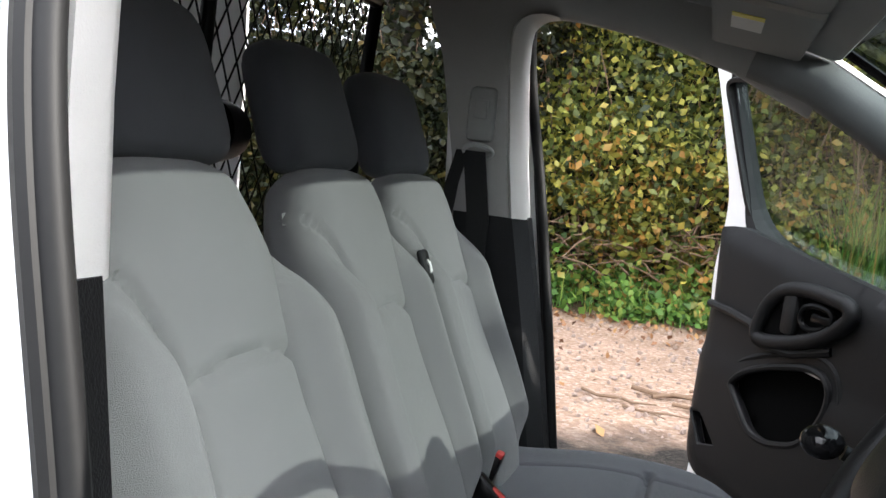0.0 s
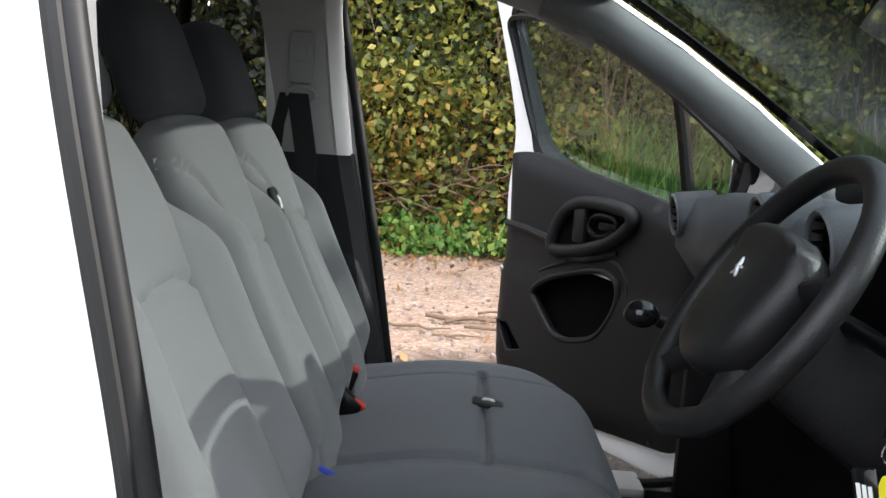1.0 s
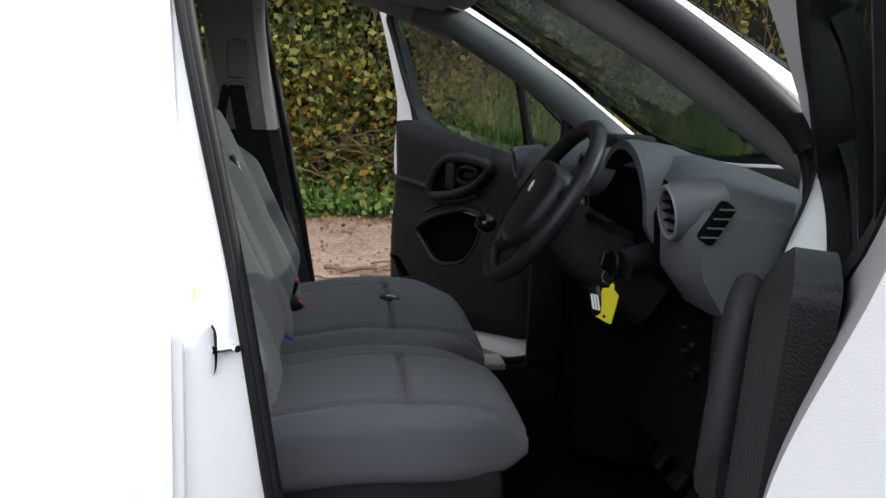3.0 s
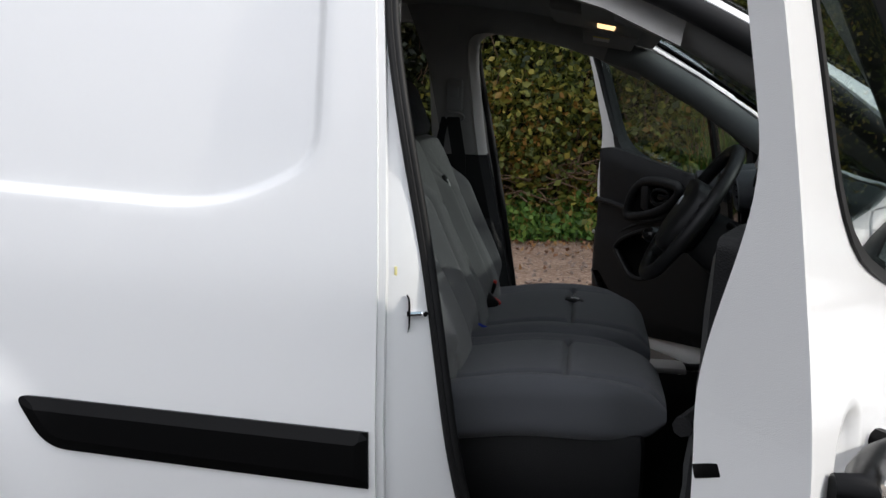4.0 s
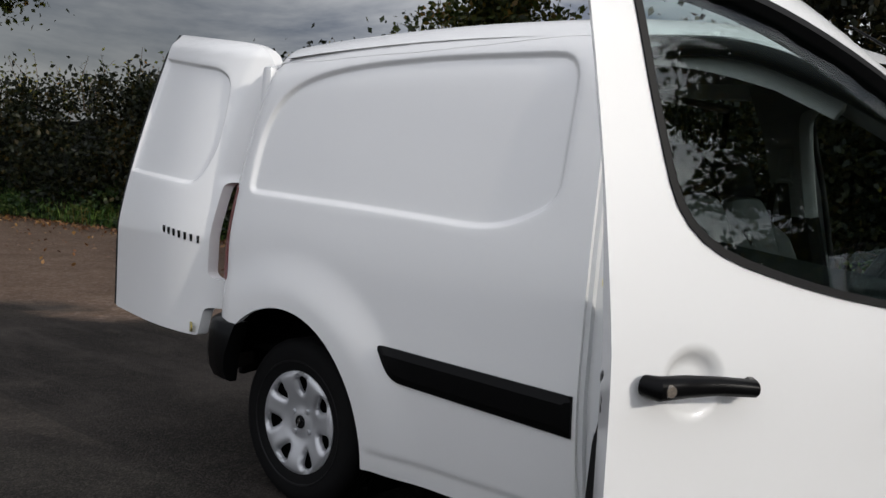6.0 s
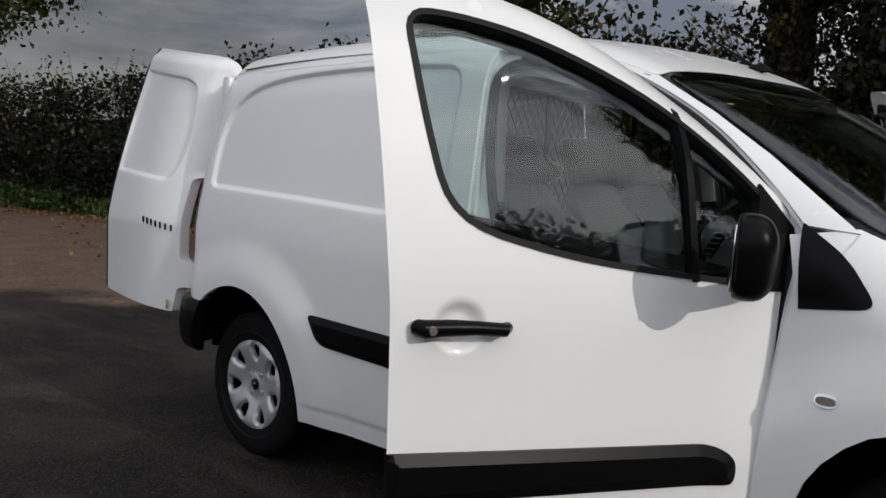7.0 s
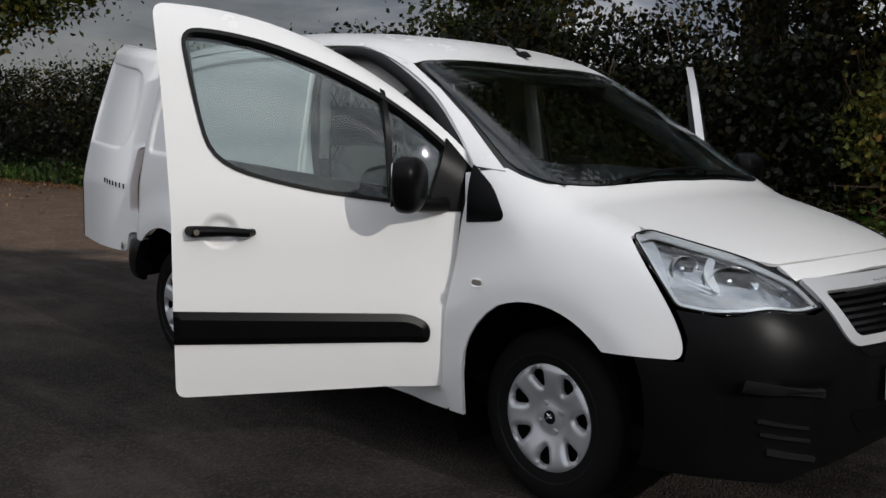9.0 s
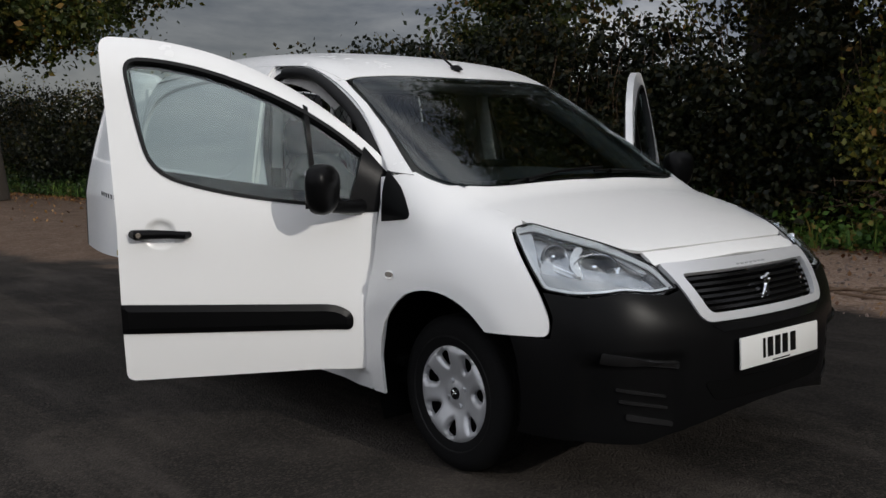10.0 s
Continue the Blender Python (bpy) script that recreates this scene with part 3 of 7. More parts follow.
        bmesh.ops.transform(bm, matrix=where, verts=bm.verts)
        part("striker_plate", bm, BLACK, jamb, "dark oval striker plate")
        bm = bmesh.new()
        tube([(0.0, -0.002, 0), (0.0, 0.035, 0)], 0.006, bm=bm)
        tube([(-0.012, 0.03, 0), (0.012, 0.035, 0)], 0.006, bm=bm)
        bmesh.ops.transform(bm, matrix=where, verts=bm.verts)
        part("striker", bm, CHROME, jamb, "chrome door striker")
    roof = rounded([(-3.06, -0.690, 0.02), (-3.06, 0.690, 0.02), (-2.8, 0.714), (-2.3, 0.724), (-2.0, 0.718), (-1.7, 0.702), (-1.5, 0.702), (-1.2, 0.690), (-0.90, 0.688, 0.03), (-0.865, 0.45, 0.2), (-0.81, 0.15, 0.2), (-0.81, -0.15, 0.2), (-0.865, -0.45, 0.2), (-0.90, -0.688, 0.03), (-1.2, -0.690), (-1.5, -0.702), (-1.7, -0.702), (-2.0, -0.718), (-2.3, -0.724), (-2.8, -0.714)])
    panel("roof", roof, "top", WHITE, van, "white painted steel roof", (), 0.025, 0.012, 0.0025, lift=0.0010)
    # inner sheet that closes the load bay and the cabin against the outer skin
    P = [(x, y, float(roof_line(np.array([x]))[0]) - 0.055 - 0.04 * (y / 0.7) ** 2) for x in np.linspace(-3.0, -0.92, 12) for y in np.linspace(-0.70, 0.70, 9)]
    f = [(i * 9 + j, i * 9 + j + 1, (i + 1) * 9 + j + 1, (i + 1) * 9 + j) for i in range(11) for j in range(8)]
    mesh_ob("headliner", P, f, HEADLINER, van, "grey fabric roof lining")
    # floor, underside and wheel houses
    part("underbody", box((3.55, 1.50, 0.10), (-1.30, 0, 0.31), 0.02), DARK, van, "dark underbody")
    part("cabin_floor", box((1.35, 1.60, 0.05), (-1.0, 0, 0.385), 0.015), DARK, van, "black moulded cabin floor darkened for footwell shade")
    part("load_floor", box((1.50, 1.50, 0.03), (-2.50, 0, 0.55), 0.005), DARK, van, "dark load floor")
    for cx in (FRONT_AXLE, REAR_AXLE):
        for s in (-1, 1):
            bm = bmesh.new()
            a0, a1 = (0.0, math.pi + 0.45) if cx == FRONT_AXLE else (-0.4, 2.72)
            r0 = [[(cx + 0.447 * math.cos(a), s * y, 0.322 + 0.447 * math.sin(a)) for a in np.linspace(a0, a1, 24)] for y in (0.845, 0.56)]
            loft(r0, closed=False, bm=bm)
            bm.faces.new([bm.verts.new(p) for p in r0[1]])
            part("wheel_house", bm, DARK, van, "dark wheel arch liner")
    # black moulding along the load bay
    for left in (False, True):
        rub = rounded([(-2.238, 0.702, 0.03), (-1.474, 0.680), (-1.472, 0.563), (-2.165, 0.592, 0.05)])
        panel("side_moulding", rub, -90, BLACK, van, "black plastic side moulding", (), 0.03, 0.015, 0.02, lift=0.018, left=left, ridge=0.026)


van = tagged(new("van"), "white panel van with open front and rear doors, parked on asphalt", "van")
build_body(van)


# ---- front, doors, rear and wheels ----
SATIN = material("satin_chrome", (0.80, 0.81, 0.83), 0.3, metal=0.5, stain=0.05, stain_scale=4, rough_var=0.05)
REPEATER = material("repeater_lens", (0.20, 0.17, 0.14), 0.15, grain=0.5, grain_scale=220, colour2=(0.02, 0.02, 0.02), bump=0.001, bump_scale=300)
RIDGE = material("ridge_plastic", (0.010, 0.010, 0.0105), 0.22, rough_var=0.05, spec=0.5)


def build_front(van):
    hood = rounded(corners([("t", -0.075, -0.690, 0.04), ("t", -0.012, -0.56, 0.1), ("t", 0.024, -0.318, 0.15), ("t", 0.042, 0.0), ("t", 0.024, 0.318, 0.15), ("t", -0.012, 0.56, 0.1), ("t", -0.075, 0.690, 0.04),
                            ("t", 0.300, 0.680, 0.05), ("t", 0.452, 0.628, 0.1), ("t", 0.590, 0.545, 0.1), ("t", 0.645, 0.46, 0.03), ("t", 0.680, 0.2, 0.1), ("t", 0.685, 0.0), ("t", 0.680, -0.2, 0.1), ("t", 0.645, -0.46, 0.03),
                            ("t", 0.590, -0.545, 0.1), ("t", 0.452, -0.628, 0.1), ("t", 0.300, -0.680, 0.05)], "top"))
    panel("bonnet", hood, "top", WHITE, van, "white painted bonnet", (), 0.03, 0.02, 0.012)
    screen = rounded(corners([("t", -0.884, -0.664, 0.03), ("t", -0.85, -0.45, 0.2), ("t", -0.80, -0.15, 0.2), ("t", -0.80, 0.15, 0.2), ("t", -0.85, 0.45, 0.2), ("t", -0.884, 0.664, 0.03), ("t", -0.51, 0.722, 0.2), ("t", -0.235, 0.775, 0.06),
                              ("t", -0.100, 0.727, 0.06), ("t", -0.022, 0.567, 0.1), ("t", 0.014, 0.318, 0.2), ("t", 0.032, 0.0), ("t", 0.014, -0.318, 0.2), ("t", -0.022, -0.567, 0.1), ("t", -0.100, -0.727, 0.06), ("t", -0.235, -0.775, 0.06), ("t", -0.51, -0.722, 0.2)], "top"))
    fine = resampled(screen, 0.03)
    glass = panel("windscreen", screen, "top", SCREEN_GLASS, van, "tinted glass windscreen", (), 0.05, 0.03, 0.004, lift=0.004)
    panel("black_border", fine, "top", GLOSS_BLACK, glass, "black glass border", [offset(fine, 0.032)], 0.03, 0.02, 0.003, lift=-0.004)
    # scuttle tray and wipers
    for y0, y1, hub in ((-0.50, 0.10, -0.40), (0.02, 0.58, 0.12)):
        pts = [(x, y) for x, y in zip(np.linspace(0.002, -0.022, 7), np.linspace(y0, y1, 7))]
        P = on_body(np.array(pts), "top") + (0, 0, 0.012)
        bm = tube([tuple(p) for p in P], 0.006)
        tube([tuple(on_body(np.array([(0.01, hub)]), "top")[0] + (0, 0, 0.015)), tuple(P[3])], [0.009, 0.005], bm=bm)
        part("wiper", bm, BLACK, van, "black windscreen wiper")
    for left in (False, True):
        az = -62
        wing = corners([("s", -0.412, 0.262), ("s", -0.405, 0.45), ("s", -0.388, 0.60), ("s", -0.340, 0.80), ("s", -0.329, 0.985), ("s", -0.188, 1.000, 0.02), ("s", -0.27, 1.115), ("t", -0.242, -0.792), ("t", -0.100, -0.740, 0.05), ("t", -0.080, -0.700),
                        ("t", 0.290, -0.688, 0.03), ("s", 0.290, 0.985), ("s", 0.425, 0.875, 0.1), ("s", 0.505, 0.775, 0.06), ("s", 0.548, 0.690, 0.06), ("s", 0.548, 0.634, 0.03)], az)
        wing += [c for c in corners([("s", x, z) for x, z in [(0.44, 0.630)] + arc(0.012, 0.325, 0.416, 46, 112, 11) + [(-0.198, 0.674), (-0.250, 0.622), (-0.288, 0.565), (-0.309, 0.51), (-0.322, 0.43), (-0.327, 0.36), (-0.334, 0.262)]], az)]
        panel("wing", rounded(wing), az, WHITE, van, "white painted front wing", (), 0.025, 0.018, 0.012, left=left)
        tri = rounded([(-0.348, 0.984), (-0.160, 1.004, 0.045), (-0.250, 1.115, 0.05), (-0.374, 1.196, 0.01)])
        panel("quarter_trim", tri, -90, BLACK, van, "black plastic corner trim", (), 0.03, 0.015, 0.012, lift=0.003, left=left)
        blink = resampled(rounded([(-0.278, 0.760, 0.026), (-0.278, 0.792, 0.026), (-0.219, 0.792, 0.026), (-0.219, 0.760, 0.026)]), 0.008)
        rep = panel("side_repeater", blink, -90, CHROME, van, "clear side indicator in chrome ring", (), 0.01, 0.008, 0.006, lift=0.006, left=left)
        panel("repeater_lens", offset(blink, 0.006), -90, REPEATER, rep, "dark indicator lens", (), 0.01, 0.008, 0.004, lift=0.010, left=left)
        build_headlight(van, left)
        fillet = corners([("s", -0.40, 1.165), ("s", -0.355, 0.965), ("s", -0.14, 0.965), ("t", -0.085, -0.745), ("t", -0.25, -0.785)], az)
        panel("scuttle_corner", np.array([c[:2] for c in fillet]), az, WHITE, van, "white painted corner under the windscreen", (), 0.02, 0.015, 0.008, lift=-0.005, left=left)
    # bumper with a grille opening
    half = [c[:2] for c in corners([("s", 0.415, 0.625), ("s", 0.555, 0.628), ("s", 0.560, 0.700), ("s", 0.515, 0.785), ("f", -0.760, 0.772), ("f", -0.700, 0.780), ("f", -0.640, 0.790), ("f", -0.500, 0.773), ("f", -0.444, 0.785)], 0)]
    low = [c[:2] for c in corners([("f", -0.10, 0.362), ("f", -0.25, 0.345), ("f", -0.42, 0.312), ("f", -0.60, 0.262), ("s", 0.42, 0.275)], 0)]
    top = [(-0.437, 0.852), (-0.36, 0.690), (-0.33, 0.672), (0.33, 0.672), (0.36, 0.690), (0.437, 0.852)]
    outline = half + top + [(-u, v) for u, v in half[::-1]] + [(-u, v) for u, v in low[::-1]] + low
    bump = panel("front_bumper", np.array(outline), 0, BLACK, van, "black textured plastic front bumper", (), 0.025, 0.018, 0.012, lift=0.004)
    # white nose strip over the grille
    strip = np.array([c[:2] for c in corners([("t", 0.650, -0.462), ("t", 0.685, -0.2), ("t", 0.690, 0.0), ("t", 0.685, 0.2), ("t", 0.650, 0.462)], 0)] + [(0.470, 0.868), (0.44, 0.872), (0.0, 0.882), (-0.44, 0.872), (-0.470, 0.868)])
    panel("nose_panel", strip, 0, WHITE, van, "white painted strip over the grille", (), 0.025, 0.018, 0.012)
    # chrome surround and grille bars
    outer = rounded([(-0.462, 0.868, 0.02), (0.462, 0.868, 0.02), (0.395, 0.672, 0.05), (-0.395, 0.672, 0.05)])
    inner = rounded([(-0.400, 0.832, 0.02), (0.400, 0.832, 0.02), (0.352, 0.700, 0.03), (-0.352, 0.700, 0.03)])
    ring = panel("grille_surround", resampled(outer, 0.02), 0, SATIN, van, "satin chrome grille surround", [resampled(inner, 0.02)], 0.02, 0.012, 0.02, lift=0.012)
    panel("grille_back", inner, 0, DARK, ring, "dark grille opening", (), 0.04, 0.03, 0.01, lift=-0.035)
    for z in np.linspace(0.718, 0.820, 6):
        w = 0.345 + (z - 0.700) * 0.33
        slat = np.array([(-w, z - 0.005), (w, z - 0.005), (w, z + 0.005), (-w, z + 0.005)])
        panel("grille_slat", slat, 0, GLOSS_BLACK, ring, "", (), 0.03, 0.03, 0.02, lift=-0.004)
    # raised emblem of plain chrome bars
    x0 = float(on_body(np.array([(0.0, 0.77)]), 0)[0][0]) + 0.012
    bm = tube([(x0, -0.02, 0.725), (x0 + 0.006, -0.012, 0.752), (x0, 0.004, 0.775), (x0, -0.004, 0.800), (x0, 0.018, 0.812)], [0.006, 0.009, 0.011, 0.009, 0.005])
    tube([(x0, 0.004, 0.775), (x0, 0.028, 0.790)], 0.006, bm=bm)
    tube([(x0, 0.000, 0.770), (x0, 0.020, 0.745), (x0, 0.016, 0.726)], 0.006, bm=bm)
    tube([(x0, 0.0, 0.790), (x0, -0.026, 0.800)], 0.005, bm=bm)
    part("emblem", bm, CHROME, ring, "raised chrome emblem")
    for i in range(7):
        y = -0.085 + 0.028 * i
        P = on_body(np.array([(y, 0.850)]), 0)[0]
        part("badge_bar", box((0.006, 0.020, 0.009), tuple(P + (0.016, 0, 0)), 0.002), HUBCAP, ring, "")
    # lower bumper: intake, ridges and slots
    # the intake is a flat dark sheet standing for a shaded opening
    intake = rounded([(-0.40, 0.468, 0.03), (0.40, 0.468, 0.03), (0.34, 0.392, 0.03), (-0.34, 0.392, 0.03)])
    panel("lower_intake", intake, 0, DARK, bump, "dark lower air intake", (), 0.03, 0.02, 0.01, lift=0.007)
    upper = rounded([(-0.36, 0.665, 0.015), (0.36, 0.665, 0.015), (0.31, 0.635, 0.01), (-0.31, 0.635, 0.01)])
    panel("upper_slot", upper, 0, GLOSS_BLACK, bump, "dark slot under the grille", (), 0.03, 0.02, 0.01, lift=0.007)
    for left in (False, True):
        for zs, y0, y1, h, lift in ((0.575, -0.74, -0.49, 0.020, 0.016), (0.462, -0.69, -0.53, 0.008, 0.012), (0.420, -0.68, -0.52, 0.008, 0.012), (0.362, -0.66, -0.50, 0.014, 0.013)):
            a = corners([("f", y0, zs - h / 2), ("f", y1, zs - 0.030 - h), ("f", y1, zs - 0.030 + h * 0.4), ("f", y0, zs + h)], -35)
            panel("bumper_ridge", rounded([(u, v, 0.006) for u, v in a]), -35, RIDGE, bump, "", (), 0.02, 0.012, 0.012, lift=lift, left=left)
    # plate with plain dark bars for its characters
    px = 0.937
    plate = part("number_plate", box((0.008, 0.525, 0.114), (px, 0, 0.555), 0.003, turn=Matrix.Rotation(radians(-3), 4, "Y")), material("plate_white", (0.75, 0.75, 0.73), 0.35, stain=0.08, stain_scale=6), van, "white front number plate with dark bars")
    for y in (-0.115, -0.075, -0.025, 0.025, 0.080):
        w = 0.016 if y == -0.115 else 0.036
        part("plate_bar", box((0.003, w, 0.072), (px + 0.005, y, 0.558), 0.001, turn=Matrix.Rotation(radians(-3), 4, "Y")), GLOSS_BLACK, plate, "")
    part("plate_line", box((0.003, 0.12, 0.005), (px + 0.006, 0.0, 0.506), 0.0005), GLOSS_BLACK, plate, "")


LAMP = [("s", 0.285, 0.992, 0.02), ("t", 0.300, -0.672, 0.02), ("t", 0.452, -0.615, 0.1), ("t", 0.590, -0.533, 0.1), ("f", -0.472, 0.870, 0.03), ("f", -0.446, 0.795, 0.010), ("f", -0.55, 0.783, 0.08), ("f", -0.640, 0.798, 0.05),
        ("f", -0.700, 0.788, 0.03), ("s", 0.610, 0.782, 0.03), ("s", 0.515, 0.795, 0.02), ("s", 0.425, 0.890, 0.1)]
LAMP_BACK = material("lamp_silver", (0.58, 0.58, 0.585), 0.12, metal=1.0, bump=0.006, bump_scale=34, stain=0.5, stain_scale=18, colour2=(0.18, 0.18, 0.182))
LAMP_RIM = material("lamp_rim_silver", (0.74, 0.74, 0.745), 0.3, metal=0.35, stain=0.2, stain_scale=12, colour2=(0.45, 0.45, 0.46))
LAMP_GLASS = glass_material("lamp_glass", (0.95, 0.97, 0.98), gloss_base=0.06)
AMBER = material("clear_lens", (0.42, 0.42, 0.42), 0.22, metal=0.6, grain=0.3, grain_scale=120, colour2=(0.15, 0.15, 0.15), bump=0.002, bump_scale=90)


def build_headlight(van, left):
    az = -40
    line = resampled(rounded(corners(LAMP, az)), 0.015)
    lamp = panel("headlight", line, az, LAMP_BACK, van, "clear headlight with silver reflectors", (), 0.02, 0.015, 0.02, lift=-0.036, left=left)
    panel("lens", line, az, LAMP_GLASS, lamp, "clear plastic lens", (), 0.025, 0.015, 0.003, lift=0.002, left=left)
    panel("housing_rim", line, az, LAMP_RIM, lamp, "silver inner rim", (offset(resampled(line, 0.02), 0.013),), 0.02, 0.01, 0.005, lift=-0.008, left=left)
    part("lamp_edge", outline_tube(line, az, 0.0035, 0.001, left), GLOSS_BLACK, lamp, "black lamp edge")
    d = Vector((0.86, -0.50, 0.10)).normalized()
    for u, z, r, name in ((-0.105, 0.868, 0.056, "main_reflector"), (-0.245, 0.900, 0.044, "dip_reflector")):
        P = on_body(np.array([(u, z)]), az)[0]
        bm = lathe([(0.010, -0.052), (r * 0.5, -0.045), (r * 0.8, -0.025), (r, 0.004), (r * 1.06, 0.006), (r * 1.06, -0.02)], 32, "z")
        lathe([(0.0, -0.012), (0.010, -0.016), (0.014, -0.03), (0.014, -0.05)], 16, "z", bm=bm)
        m = Matrix.Translation(Vector(P) - d * (0.040 if r > 0.05 else 0.042)) @ d.to_track_quat("Z", "Y").to_matrix().to_4x4()
        if name == "main_reflector":
            m = m @ Matrix.Diagonal((1.45, 0.90, 1, 1))
        bmesh.ops.transform(bm, matrix=m, verts=bm.verts)
        if left:
            bmesh.ops.scale(bm, vec=(1, -1, 1), verts=bm.verts)
            bmesh.ops.reverse_faces(bm, faces=bm.faces)
        part(name, bm, CHROME, lamp, "chrome reflector bowl")
    # curved silver band between the bowls, thin bars, and dark plates painting shaded gaps
    band = rounded([(-0.165, 0.945, 0.01), (-0.195, 0.925, 0.03), (-0.208, 0.895, 0.04), (-0.200, 0.865, 0.03), (-0.180, 0.845, 0.01), (-0.166, 0.852, 0.01), (-0.172, 0.870, 0.03), (-0.178, 0.895, 0.04), (-0.168, 0.918, 0.03), (-0.146, 0.936, 0.01)])
    panel("reflector_band", band, az, LAMP_RIM, lamp, "curved silver band", (), 0.015, 0.01, 0.008, lift=-0.012, left=left)
    for gap in ([(-0.135, 0.928, 0.01), (-0.020, 0.890, 0.02), (-0.030, 0.880, 0.01), (-0.130, 0.908, 0.01)], [(-0.275, 0.955, 0.01), (-0.215, 0.938, 0.01), (-0.225, 0.926, 0.01), (-0.278, 0.940, 0.01)], [(-0.165, 0.842, 0.008), (-0.060, 0.822, 0.01), (-0.055, 0.812, 0.008), (-0.170, 0.830, 0.008)]):
        panel("lamp_gap", rounded(gap), az, GLOSS_BLACK, lamp, "dark plate standing for the shaded gap between reflectors", (), 0.02, 0.012, 0.006, lift=-0.019, left=left)
    for z in (0.852, 0.838):
        P = on_body(np.array([(u, z + (u + 0.2) * -0.35) for u in np.linspace(-0.262, -0.195, 6)]), az) - 0.010 * np.array([0.766, -0.643, 0])
        part("lamp_bar", mirrored(tube([tuple(p) for p in P], 0.0032, 8), left), CHROME, lamp, "thin chrome bar")
    low = rounded(corners([("s", 0.455, 0.855, 0.02), ("s", 0.505, 0.850, 0.02), ("f", -0.66, 0.825, 0.03), ("f", -0.60, 0.806, 0.01), ("f", -0.70, 0.798, 0.03), ("s", 0.60, 0.790, 0.02), ("s", 0.520, 0.800, 0.02)], az))
    panel("indicator_lens", low, az, AMBER, lamp, "ribbed pale indicator lens", (), 0.02, 0.012, 0.006, lift=-0.010, left=left)
    brow = rounded(corners([("t", 0.330, -0.680, 0.01), ("t", 0.46, -0.625, 0.1), ("t", 0.60, -0.545, 0.1), ("f", -0.50, 0.862, 0.02), ("f", -0.52, 0.850, 0.02), ("t", 0.575, -0.585, 0.1), ("t", 0.44, -0.66, 0.1), ("t", 0.34, -0.705, 0.01)], az))
    panel("brow", brow, az, LAMP_BACK, lamp, "", (), 0.02, 0.012, 0.008, lift=-0.018, left=left)
    rim = rounded(corners([("s", 0.315, 0.975, 0.01), ("s", 0.345, 0.985, 0.01), ("s", 0.47, 0.872, 0.03), ("s", 0.515, 0.815, 0.01), ("s", 0.490, 0.825, 0.02)], az))
    panel("side_bezel", rim, az, HUBCAP, lamp, "", (), 0.02, 0.012, 0.008, lift=-0.014, left=left)


build_front(van)


def door_depth(x, z):
    return 0.038 + 0.100 * (1 - sstep(0.98, 1.30, z)) * sstep(0.30, 0.40, z)


CUP_LINES = [np.array([(CUP[0] + r * math.cos(a), CUP[1] + r * math.sin(a)) for a in np.linspace(0, 2 * math.pi, 33)]) for r in (0.022, 0.034, 0.046, 0.058, 0.070)]


MIRROR_SILVER = material("mirror_silver", (0.9, 0.9, 0.9), 0.02, metal=1.0)


